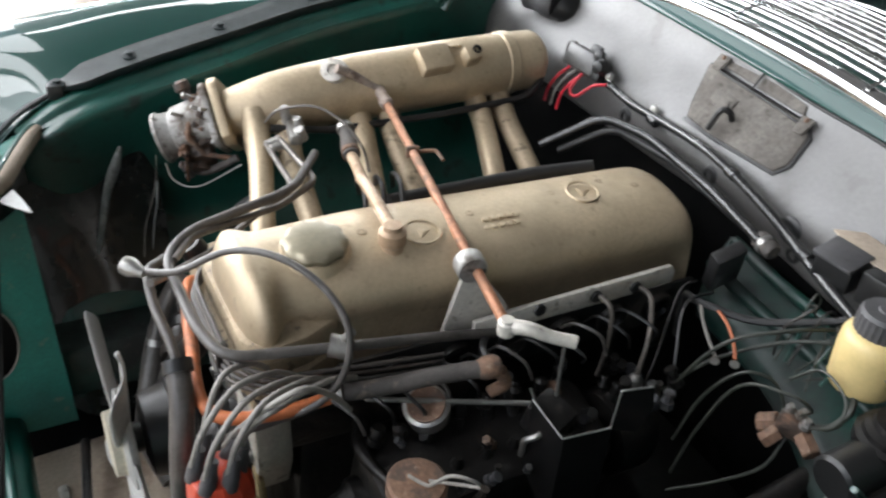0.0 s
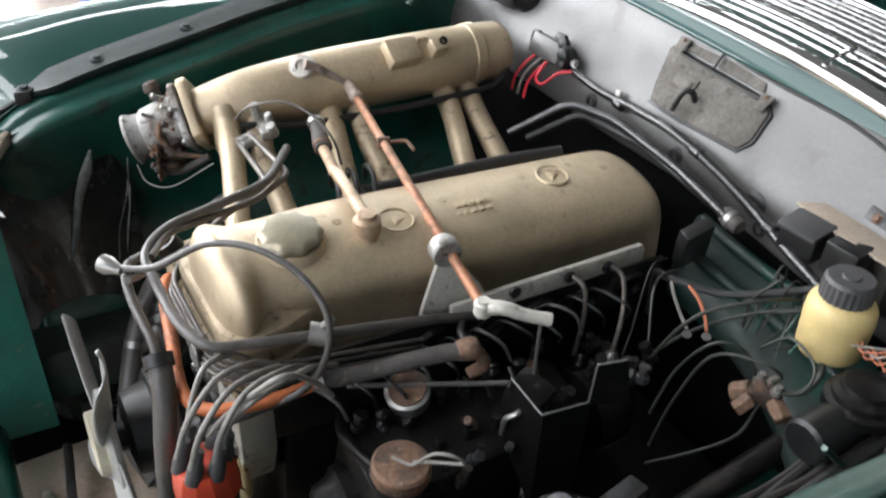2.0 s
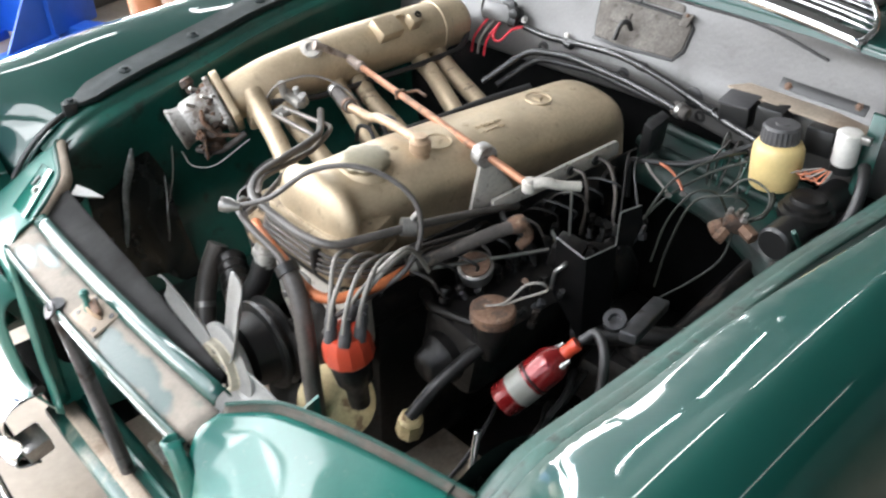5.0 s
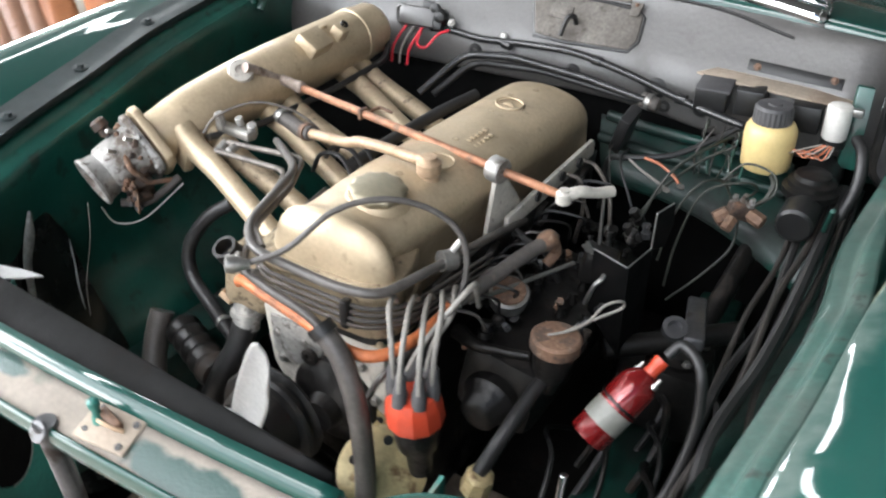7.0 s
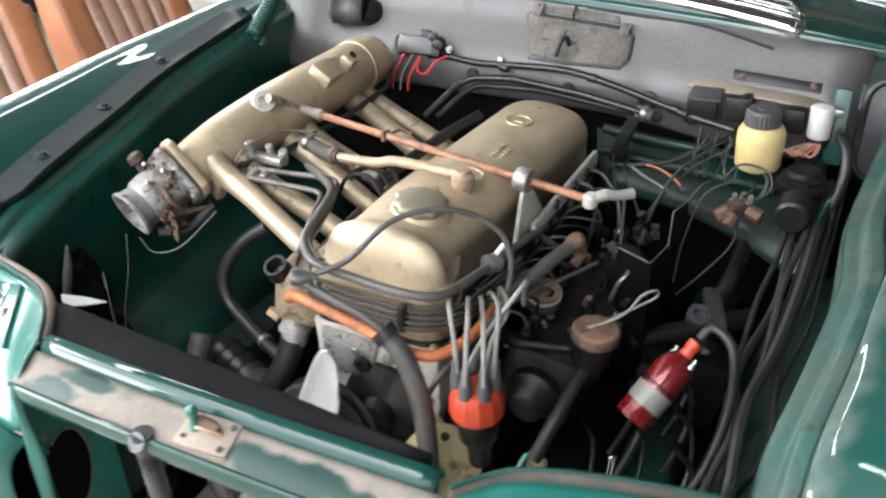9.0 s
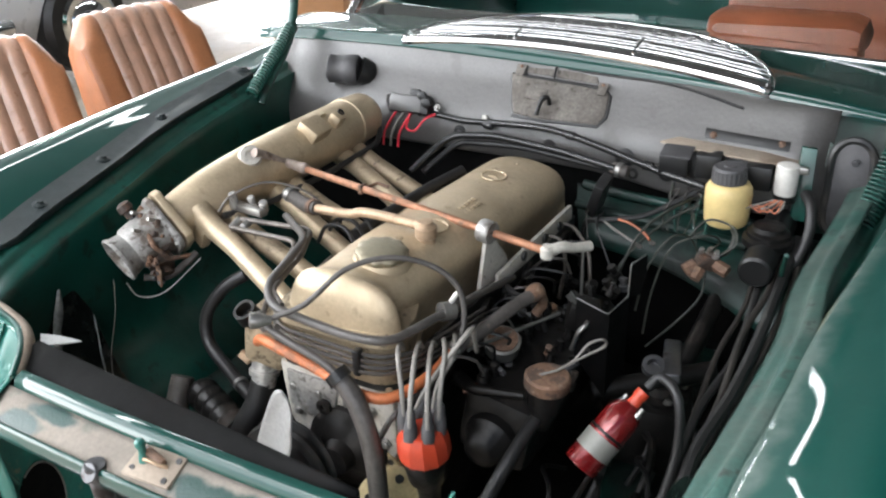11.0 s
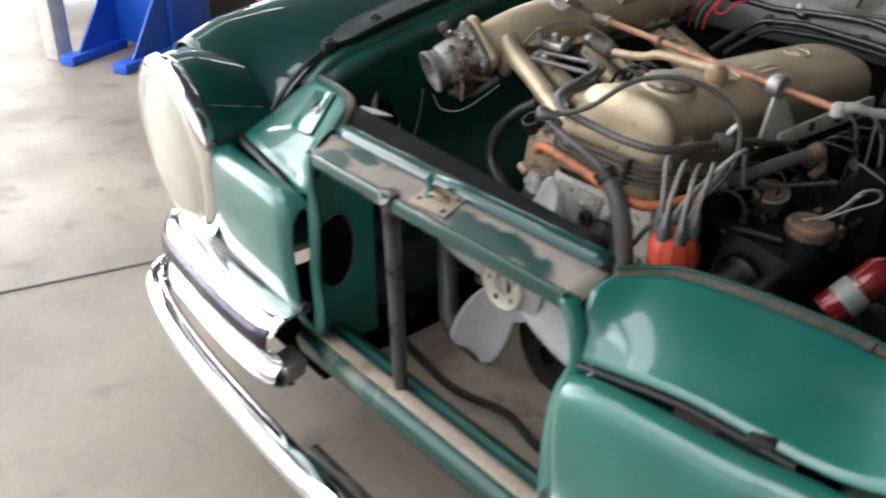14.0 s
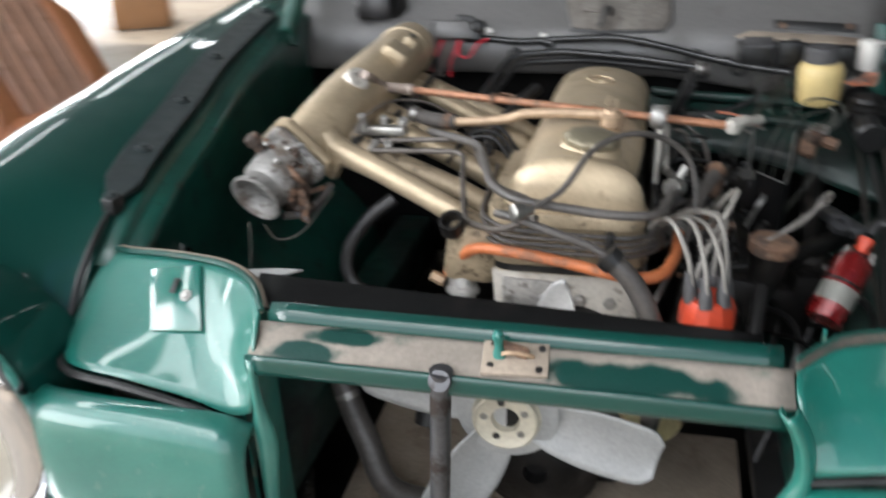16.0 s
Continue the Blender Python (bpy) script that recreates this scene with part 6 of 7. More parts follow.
for i in range(6):
    y = 0.47 + i * 0.042
    part("union", turned((0.235, y, 0.675), (0.225, y, 0.735), [(0, 0.011), (0.012, 0.011), (0.014, 0.008), (0.028, 0.008), (0.030, 0.010), (0.04, 0.010), (0.045, 0.004)], 8), GREASE, pump)
    part("union", turned((0.285, y + 0.01, 0.672), (0.29, y + 0.01, 0.72), [(0, 0.009), (0.012, 0.009), (0.016, 0.006), (0.026, 0.006)], 8), GREASE, pump)
part("governor", turned((0.27, 0.76, 0.62), (0.27, 0.84, 0.62), [(0, 0.062), (0.05, 0.062), (0.07, 0.05), (0.075, 0.02)], 28), GREASE, pump)
part("lever", wire([(0.31, 0.60, 0.69), (0.325, 0.59, 0.735), (0.335, 0.60, 0.745), (0.318, 0.645, 0.755)], 0.004, 0.008, 8), STEEL, pump)
bar = lone("pump_rod", rod((0.20, 0.435, 0.752), (0.275, 0.63, 0.735), 0.0035, 10), STEEL, "thin dark rod along the injection pump", "rod")
bkt = thing("relay_bracket", "thin black angled sheet bracket beside the engine", "bracket", (0.36, 0.62, 0.68))
part("web", plate([(0.365, 0.614, 0.765), (0.379, 0.672, 0.772), (0.379, 0.672, 0.62), (0.365, 0.614, 0.60)], (0.002, 0, 0)), PITCH, bkt)
part("web", plate([(0.365, 0.614, 0.765), (0.315, 0.60, 0.79), (0.315, 0.60, 0.68), (0.365, 0.614, 0.60)], (0, 0.002, 0)), PITCH, bkt)
part("ear", plate([(0.379, 0.672, 0.772), (0.380, 0.674, 0.832), (0.394, 0.707, 0.838), (0.394, 0.715, 0.80), (0.389, 0.70, 0.765)], (0.002, 0, 0)), PITCH, bkt)
part("edge_strip", wire([(0.315, 0.60, 0.7905), (0.365, 0.6135, 0.7655), (0.379, 0.6715, 0.7725), (0.380, 0.674, 0.8325), (0.394, 0.707, 0.8385)], 0.0012, 0.003, 6), STEEL, bkt, "thin bright steel strip along the sheet edge")
part("relay", block((0.315, 0.63, 0.745), (0.05, 0.045, 0.05), (10, 15, 20), 0.005), GREASE, bkt)
part("relay_tab", plate([(0.29, 0.615, 0.78), (0.305, 0.60, 0.80), (0.315, 0.607, 0.775), (0.30, 0.618, 0.765)], (0.001, 0.002, 0)), STEEL, bkt)

# ---- ignition coil ----
coil_t = thing("ignition_coil", "red ignition coil with a grey label band and a steel clamp", "coil", (0.41, 0.43, 0.6))
c0, c1 = Vector((0.411, 0.386, 0.640)), Vector((0.473, 0.473, 0.738))
part("can", turned(c0, c1, [(0, 0.026), (0.003, 0.0275), (0.095, 0.0275), (0.099, 0.0260)], 30), RED_DEEP, coil_t, "glossy red can")
part("label_band", turned(c0 + (c1 - c0).normalized() * 0.026, c1, [(0, 0.0277), (0.0002, 0.0280), (0.030, 0.0280), (0.0302, 0.0277)], 30), mat("grey_label_paper", (0.235, 0.235, 0.21), 0.45, 0.1, 0, 0.08, 20, 0.06, bump=0.05), coil_t, "plain grey label band")
part("clamp", turned(c0 + (c1 - c0).normalized() * 0.060, c1, [(0, 0.0277), (0.0005, 0.0288), (0.004, 0.0288), (0.0045, 0.0277)], 30), GREASE, coil_t, "dark clamp band")
part("cap", turned(c0 + (c1 - c0).normalized() * 0.097, c1, [(0, 0.027), (0.004, 0.026), (0.012, 0.021), (0.02, 0.015), (0.022, 0.011)], 24), RED_DEEP, coil_t)
part("tower", turned(c0 + (c1 - c0).normalized() * 0.116, c1, [(0, 0.0105), (0.016, 0.0095), (0.018, 0.0108), (0.028, 0.0105)], 16), RED, coil_t, "orange-red terminal tower")
for s in (-1, 1):
    n0 = c0 + (c1 - c0).normalized() * 0.108 + Vector((0.016 * s, -0.012 * s, 0.0))
    part("terminal", turned(n0, n0 + (c1 - c0), [(0, 0.005), (0.006, 0.005), (0.007, 0.003), (0.016, 0.003)], 8), STEEL, coil_t)
lone("coil_lead", tube([(0.476, 0.477, 0.742), (0.492, 0.490, 0.757), (0.525, 0.468, 0.74), (0.535, 0.44, 0.66), (0.515, 0.39, 0.56), (0.46, 0.33, 0.48)], 0.0075, 10), RUBBER, "black coil lead curving down beside the coil", "lead", 60)
coil_br = thing("coil_bracket", "grey cast bracket lug behind the coil", "bracket", (0.45, 0.56, 0.66))
part("arm", block((0.47, 0.64, 0.69), (0.03, 0.14, 0.02), (-8, 0, 14), 0.005), STRUT, coil_br)
part("eye", turned((0.454, 0.585, 0.705), (0.460, 0.57, 0.735), [(0, 0.010), (0, 0.018), (0.012, 0.018), (0.012, 0.010), (0.004, 0.009)], 20), STRUT, coil_br)
lone("steering_damper_rod", rod((0.34, 0.62, 0.60), (0.52, 0.75, 0.62), 0.018, 14), GREASE, "dark rod crossing the lower bay", "rod")
lone("battery_tray", block((0.43, 0.32, 0.40), (0.20, 0.20, 0.03), (0, 0, 0), 0.006), BLACK, "black oily tray low in the bay", "tray")
part("motor_arm", block((0.42, 0.68, 0.50), (0.16, 0.10, 0.10), (0, 12, 10), 0.02), GREASE, engine)
lone("cream_plug", turned((0.285, 0.305, 0.54), (0.30, 0.30, 0.59), [(0, 0.016), (0.01, 0.022), (0.045, 0.020), (0.05, 0.014)], 8), CREAM, "cream plastic plug on a dark cable", "plug")
lone("dark_cable", tube([(0.295, 0.302, 0.585), (0.31, 0.34, 0.63), (0.32, 0.40, 0.66), (0.325, 0.43, 0.67)], 0.011, 10), RUBBER, "dark cable running to the canister", "cable", 60)
lone("steel_rod", rod((0.40, 0.345, 0.60), (0.395, 0.33, 0.49), 0.006, 10), CHROME, "bright steel rod low in the bay", "rod")
lone("paper_tag", block((0.43, 0.315, 0.46), (0.05, 0.004, 0.08), (12, 20, 25), 0.001), WHITE, "crumpled pale tag tied to a cable", "tag")
rnd = random.Random(4)
for k in range(46):
    y = 0.40 + 0.48 * rnd.random()
    x = 0.19 + 0.15 * rnd.random()
    z = 0.69 + 0.035 * rnd.random() - 0.10 * max(0.0, x - 0.27)
    way = Vector((rnd.uniform(-0.5, 0.8), rnd.uniform(-0.7, 0.5), 1.0))
    r = rnd.uniform(0.005, 0.011)
    h = rnd.uniform(0.012, 0.034)
    m_ = (GREASE, GREASE, BLACK, GREASE, BLACK, STRUT, GREASE, RUST)[k % 8]
    part("union", turned((x, y, z - 0.02), Vector((x, y, z - 0.02)) + way, [(0, r), (h * 0.4, r), (h * 0.42, r * 0.65), (h * 0.8, r * 0.65), (h * 0.82, r * 0.9), (h, r * 0.8)], (6, 8, 12)[k % 3]), m_, pump)
for k in range(12):
    y = 0.42 + 0.04 * k
    lone("fuel_line", tube([(0.235, y, 0.73), (0.225 + 0.01 * (k % 3), y - 0.01, 0.755 + 0.006 * (k % 2)), (0.195, y - 0.03, 0.765), (0.17, y - 0.035, 0.745 - 0.004 * (k % 4))], 0.0026, 6), (RUBBER_GREY, GREASE, BLACK)[k % 3], "thin dark fuel line rising from the injection pump", "fuel line", group="fuel lines")
for k in range(9):
    x, y = 0.33 + 0.022 * k, 0.30 + 0.045 * ((k * 5) % 7)
    lone("low_cable", tube([(x, y, 0.43), (x + 0.03, y + 0.05, 0.50 + 0.01 * (k % 3)), (x + 0.02, y + 0.12, 0.54), (x - 0.02, y + 0.19, 0.52), (x - 0.01, y + 0.27, 0.46)], 0.004 + 0.0015 * (k % 3), 7), (RUBBER, GREASE)[k % 2], "dark oily cable low in the bay", "cable", group="low cables")
steer = thing("steering_box", "oily black steering box low beside the engine", "gearbox", (0.43, 0.66, 0.40))
part("case", block((0.44, 0.70, 0.52), (0.11, 0.13, 0.12), (0, 8, 14), 0.02), GREASE, steer)
part("cover", turned((0.44, 0.70, 0.575), (0.445, 0.70, 0.65), [(0, 0.05), (0.012, 0.05), (0.016, 0.035), (0.03, 0.03), (0.032, 0.015)], 20), GREASE, steer)
for k in range(4):
    a = 0.6 + k * 1.57
    part("bolt", bolt_at((0.44 + 0.042 * math.cos(a), 0.70 + 0.042 * math.sin(a), 0.587), (0, 0, 1), 0.006, 0.006), STEEL, steer)
part("column", rod((0.45, 0.74, 0.56), (0.48, 1.05, 0.68), 0.018, 14), GREASE, steer)

# ---- firewall fittings ----
pipe_pair = thing("heater_pipe", "dark heater pipe along the firewall", "pipe", (0, 1.05, 0.85))
part("pipe", wire([(-0.215, 0.95, 0.80), (-0.16, 1.035, 0.866), (-0.06, 1.055, 0.872), (0.10, 1.05, 0.862), (0.225, 1.032, 0.850)], 0.0078, 0.03, 12), LOOM, pipe_pair, "", 60)
part("second_pipe", wire([(-0.20, 0.98, 0.79), (-0.15, 1.055, 0.846), (0.0, 1.066, 0.852), (0.225, 1.048, 0.838)], 0.0070, 0.03, 12), RUBBER, pipe_pair, "", 60)
part("rubber_end", turned((0.215, 1.04, 0.848), (0.26, 1.036, 0.842), [(0, 0.011), (0.004, 0.014), (0.032, 0.014), (0.036, 0.011)], 18), HOSE, pipe_pair)
part("clip_band", turned((0.228, 1.039, 0.846), (0.26, 1.036, 0.842), [(0, 0.0142), (0, 0.0156), (0.008, 0.0156), (0.008, 0.0142)], 18), STEEL, pipe_pair)
harness = thing("wiring_harness", "glossy black taped wiring harness along the firewall", "harness", (0.0, 1.1, 0.88))
hl = [(-0.275, 1.095, 0.884), (-0.23, 1.093, 0.888), (-0.15, 1.088, 0.884), (-0.05, 1.084, 0.892), (0.057, 1.074, 0.898), (0.15, 1.070, 0.884), (0.24, 1.064, 0.864), (0.32, 1.045, 0.852), (0.41, 1.02, 0.846)]
part("loom", tube(hl, 0.0076, 10, 6), LOOM, harness, "", 60)
for hx, hy, hz, hr in ((-0.10, 1.086, 0.884, 0.010), (0.10, 1.073, 0.892, 0.0095), (0.275, 1.056, 0.858, 0.010)):
    part("tape_wrap", turned((hx, hy, hz), (hx + 0.03, hy - 0.003, hz - 0.002), [(0, hr * 0.8), (0.002, hr), (0.020, hr), (0.022, hr * 0.8)], 12), LOOM, harness, "thicker wrap of black tape")
lone("harness_clip", block((-0.101, 1.092, 0.897), (0.012, 0.008, 0.012), (0, 0, 0), 0.002), WHITE, "small white clip on the firewall", "clip")
relay = thing("relay_box", "dusty grey relay box with red wires on the firewall", "relay", (-0.30, 1.09, 0.88))
part("case", block((-0.30, 1.088, 0.906), (0.082, 0.032, 0.040), (-22, 0, 4), 0.005), GREY_WALL, relay, "dusty grey case")
part("terminal_block", block((-0.252, 1.088, 0.899), (0.022, 0.026, 0.028), (-22, 0, 4), 0.003), BLACK, relay)
part("plug", turned((-0.246, 1.092, 0.914), (-0.240, 1.062, 0.920), [(0, 0.015), (0.010, 0.016), (0.014, 0.012), (0.024, 0.011), (0.026, 0.006)], 16), BLACK, relay, "black round plug")
part("plug", turned((-0.262, 1.094, 0.928), (-0.258, 1.066, 0.936), [(0, 0.010), (0.012, 0.010), (0.014, 0.006)], 14), BLACK, relay, "black round plug")
part("earth_bolt", bolt_at((-0.222, 1.088, 0.906), (0, -0.8, 0.4), 0.006, 0.006), STEEL, relay, "bright earth bolt")
part("loop_ear", wire([(-0.335, 1.090, 0.925), (-0.352, 1.088, 0.925), (-0.356, 1.086, 0.905), (-0.350, 1.084, 0.886), (-0.336, 1.084, 0.886)], 0.004, 0.010, 8), GREY_WALL, relay)
part("cover_ear", block((-0.285, 1.10, 0.930), (0.026, 0.012, 0.018), (-22, 0, 4), 0.004), BLACK, relay)
for k, m_ in enumerate((REDWIRE, LEAD, REDWIRE, REDWIRE)):
    x = -0.325 + 0.02 * k
    if k < 3:
        pts = [(x, 1.075, 0.888), (x - 0.006, 1.055, 0.87), (x - 0.016, 1.045, 0.845), (x - 0.018, 1.04, 0.815)]
    else:
        pts = [(x - 0.02, 1.072, 0.888), (x - 0.018, 1.05, 0.862), (x + 0.004, 1.048, 0.858), (x + 0.022, 1.068, 0.882), (x + 0.04, 1.085, 0.89)]
    part("wire", tube(pts, 0.003, 8), m_, relay, "bright red wire" if m_ is REDWIRE else "pale wire")
HATCH = mat("grimy_padded_cover", (0.150, 0.136, 0.120), 0.85, 0, 0, 0.35, 14, 0.35, stain=(0.060, 0.050, 0.042), stain_amount=0.55, stain_scale=16, soft=0.3, bump=0.5, bump_scale=70, specks=0.7, speck_tone=(0.04, 0.034, 0.028), speck_scale=50)
hatch = thing("firewall_hatch", "grey sound-deadened hatch cover clipped to the firewall", "hatch", (0.05, 1.13, 0.90))


def on_wall(x, z, out=0.0):
    """A place on the sloping upper part of the firewall."""
    y = 1.092 + (z - 0.875) * 0.72
    return Vector((x, y - 0.8 * out, z + 0.6 * out))


hatch_line = [(-0.066, 0.978), (0.148, 0.971), (0.166, 0.958), (0.168, 0.920), (0.155, 0.904), (0.02, 0.901), (-0.038, 0.905), (-0.048, 0.925)]
gasket = [on_wall(x, z, 0.003) for x, z in hatch_line]
part("gasket", rings(bmesh.new(), gasket + gasket[:1], [0.0056] * 9, 8, False), RUBBER, hatch, "dark rubber edging")
part("cover", plate([on_wall(x, z, 0.001) for x, z in hatch_line], Vector((0, -0.0085, 0.007)), 0.0025), HATCH, hatch, "dusty grey padded cover")
part("upper_cover", plate([on_wall(-0.03, 1.000, 0.001), on_wall(0.03, 0.998, 0.001), on_wall(0.03, 0.982, 0.001), on_wall(-0.035, 0.984, 0.001)], Vector((0, -0.006, 0.005)), 0.002), HATCH, hatch)
part("upper_cover", plate([on_wall(0.036, 0.998, 0.001), on_wall(0.130, 0.990, 0.001), on_wall(0.135, 0.978, 0.001), on_wall(0.036, 0.981, 0.001)], Vector((0, -0.006, 0.005)), 0.002), HATCH, hatch)
part("rib", plate([on_wall(-0.020, 0.957, 0.011), on_wall(0.028, 0.955, 0.011), on_wall(0.028, 0.933, 0.011), on_wall(-0.020, 0.935, 0.011)], Vector((0, -0.003, 0.0025)), 0.001), HATCH, hatch)
part("rib", plate([on_wall(-0.012, 0.951, 0.0145), on_wall(0.020, 0.949, 0.0145), on_wall(0.020, 0.939, 0.0145), on_wall(-0.012, 0.941, 0.0145)], Vector((0, -0.002, 0.0015)), 0.0005), HATCH, hatch)
part("wire_clip", wire([on_wall(-0.045, 0.996, 0.012), on_wall(-0.05, 0.982, 0.014), on_wall(-0.035, 0.975, 0.015), on_wall(0.10, 0.970, 0.015), on_wall(0.138, 0.967, 0.015), on_wall(0.152, 0.978, 0.012)], 0.0022, 0.006, 6), GREASE, hatch, "dark bent wire clip")
part("wire_clip", wire([on_wall(0.034, 0.999, 0.012), on_wall(0.036, 0.974, 0.014)], 0.0022, 0.006, 6), GREASE, hatch)
part("hook", tube([on_wall(0.040, 0.930, 0.012), on_wall(0.040, 0.936, 0.030), on_wall(0.030, 0.930, 0.036), on_wall(0.020, 0.905, 0.022)], 0.005, 8), RUBBER, hatch, "dark rubber hook")
part("hook_foot", block(on_wall(0.0, 0.900, 0.004), (0.09, 0.004, 0.006), (-36, 3, 0), 0.001), RUBBER, hatch)
for x, z in ((-0.045, 0.990), (0.150, 0.972)):
    part("latch", plate([on_wall(x - 0.012, z + 0.006, 0.012), on_wall(x + 0.012, z + 0.006, 0.012), on_wall(x + 0.008, z - 0.016, 0.014), on_wall(x - 0.010, z - 0.016, 0.014)], Vector((0, -0.003, 0.002)), 0.0008), HATCH, hatch)
    part("latch_rivet", bolt_at(on_wall(x, z + 0.002, 0.015), (0, -0.8, 0.6), 0.003, 0.003), RUST, hatch)
lone("bowden_cable", tube([on_wall(0.0, 1.0, 0.006), on_wall(0.15, 0.995, 0.008), on_wall(0.3, 0.99, 0.008), on_wall(0.44, 0.965, 0.006)], 0.0028, 8), GREASE, "thin dark cable along the firewall's top edge", "cable")
horn = thing("washer_motor", "grey round motor on a dark mount at the firewall's corner", "motor", (-0.53, 1.15, 0.9))
w0, w1 = Vector((-0.532, 1.108, 0.960)), Vector((-0.462, 1.132, 0.957))
part("drum", turned(w0, w1, [(0, 0.030), (0.003, 0.0345), (0.010, 0.0345), (0.012, 0.033), (0.040, 0.033), (0.044, 0.036), (0.070, 0.036), (0.074, 0.033)], 28), CAPGREY, horn)
part("face", turned(w0 - (w1 - w0).normalized() * 0.001, w0 - (w1 - w0), [(0, 0.029), (0.002, 0.028), (0.003, 0.012), (0.006, 0.010)], 26), GREY_WALL, horn, "dull grey end face")
part("mount", tube([w1, w1 + Vector((0.012, 0.012, -0.012)), w1 + Vector((0.004, 0.02, -0.05))], [0.034, 0.032, 0.020], 18, 4), BLACK, horn)
shelf = thing("relay_shelf", "tan dusty bracket shelf carrying black relays on the firewall", "shelf", (0.44, 1.08, 0.88))
part("shelf", plate([(0.300, 1.075, 0.906), (0.345, 1.060, 0.906), (0.565, 1.070, 0.893), (0.592, 1.095, 0.890), (0.56, 1.11, 0.900), (0.33, 1.10, 0.912)], (0, 0, -0.004), 0.001), BEIGE, shelf, "dusty tan sheet shelf")
for x, w, z in ((0.338, 0.058, 0.872), (0.405, 0.05, 0.878), (0.50, 0.05, 0.87)):
    part("relay", block((x, 1.062, z), (w, 0.045, 0.048), (0, 0, 4), 0.005), BLACK, shelf, "black relay")
part("relay_lid", block((0.345, 1.045, 0.900), (0.06, 0.05, 0.007), (10, 0, 4), 0.003), CAPGREY, shelf)
lone("wall_plate", plate([on_wall(0.378, 0.926, 0.002), on_wall(0.540, 0.920, 0.002), on_wall(0.540, 0.904, 0.002), on_wall(0.378, 0.910, 0.002)], Vector((0, -0.004, 0.003)), 0.001), BLACK, "dark metal plate screwed to the firewall", "plate")
for x in (0.395, 0.525):
    lone("plate_screw", bolt_at(on_wall(x, 0.915, 0.007), (0, -0.8, 0.6), 0.005, 0.004), RUST, "rusty screw in the dark firewall plate", "screw")
pad_line = [Vector((0.655 + 0.036 * math.cos(a_), 1.084 + 0.10 * max(0.0, z_ - 0.88), z_)) for a_, z_ in [(radians(k * 20), 0.915 + 0.040 * math.sin(radians(k * 20))) for k in range(10)] + [(radians(180 + k * 20), 0.805 + 0.040 * math.sin(radians(180 + k * 20))) for k in range(10)]]
blank = thing("blanking_pad", "dark oval rubber blanking pad screwed to the firewall's end", "pad", (0.655, 1.08, 0.86))
part("pad", plate(pad_line, (0, -0.008, 0), 0.002), CAPGREY, blank)
part("rim", rings(bmesh.new(), [p + Vector((0, -0.006, 0)) for p in pad_line + pad_line[:1]], [0.0075] * 21, 8, False), BLACK, blank, "raised black rubber rim")
for pz in (0.915, 0.805):
    part("screw", bolt_at((0.660, 1.076 + 0.10 * max(0.0, pz - 0.88), pz), (0, -1, 0), 0.006, 0.004), STRUT, blank)
lone("green_gusset", plate([(0.565, 1.078, 0.935), (0.59, 1.078, 0.935), (0.595, 1.05, 0.80), (0.565, 1.05, 0.80)], (0.004, -0.01, 0), 0.001), GREEN_WORN, "green sheet gusset beside the shelf", "gusset")
can = thing("flasher_can", "white metal can with a clamp beside the brake fluid tank", "can", (0.553, 1.035, 0.85))
part("can", turned((0.553, 1.035, 0.852), (0.553, 1.035, 0.95), [(0, 0.019), (0.003, 0.0205), (0.055, 0.0205), (0.058, 0.018), (0.060, 0.008)], 24), WHITE, can)
part("clamp_ear", block((0.578, 1.036, 0.902), (0.022, 0.012, 0.014), (0, 0, 0), 0.003), STEEL, can)
part("base", turned((0.553, 1.035, 0.838), (0.553, 1.035, 0.95), [(0, 0.02), (0.014, 0.02)], 20), BLACK, can)
# brake fluid tank and master cylinder
tank = thing("brake_fluid_tank", "yellowed plastic brake fluid tank with a dark ribbed cap", "fluid tank", (0.460, 0.99, 0.79))
bm = turned((0.462, 0.990, 0.792), (0.459, 0.991, 0.95), [(0, 0.030), (0.004, 0.038), (0.010, 0.041), (0.060, 0.043), (0.074, 0.042), (0.083, 0.037), (0.086, 0.030)], 32)
part("tank", bm, YELLOW, tank, "", 60)
bm = turned((0.459, 0.991, 0.876), (0.458, 0.991, 0.95), [(0, 0.031), (0.002, 0.0325), (0.026, 0.0315), (0.031, 0.028), (0.031, 0.012), (0.033, 0.01)], 48)
for v in bm.verts:
    d = Vector((v.co.x - 0.459, v.co.y - 0.991))
    if d.length > 0.0305 and int(round(math.atan2(d.y, d.x) / (2 * math.pi) * 48)) % 2:
        v.co.x, v.co.y = 0.459 + d.x * 0.96, 0.991 + d.y * 0.96
part("cap", bm, CAPGREY, tank, "dark grey ribbed screw cap", 25)
part("neck_hose", tube([(0.475, 0.965, 0.80), (0.49, 0.945, 0.79), (0.485, 0.93, 0.765), (0.47, 0.92, 0.755)], 0.0045, 8), GREENWIRE, tank)
master = thing("master_cylinder", "black brake master cylinder with a coiled spring top", "cylinder", (0.55, 0.96, 0.75))
part("body", rod((0.545, 0.86, 0.765), (0.552, 1.06, 0.785), 0.030, 22), BLACK, master)
part("dome", turned((0.547, 0.95, 0.785), (0.547, 0.95, 0.85), [(0, 0.045), (0.012, 0.045), (0.016, 0.038), (0.024, 0.038), (0.028, 0.030), (0.036, 0.028), (0.040, 0.014)], 26), GREASE, master)
part("hose", tube([(0.59, 1.03, 0.86), (0.605, 1.0, 0.85), (0.612, 0.97, 0.81), (0.60, 0.94, 0.76), (0.585, 0.93, 0.72)], 0.010, 12), RUBBER, master)
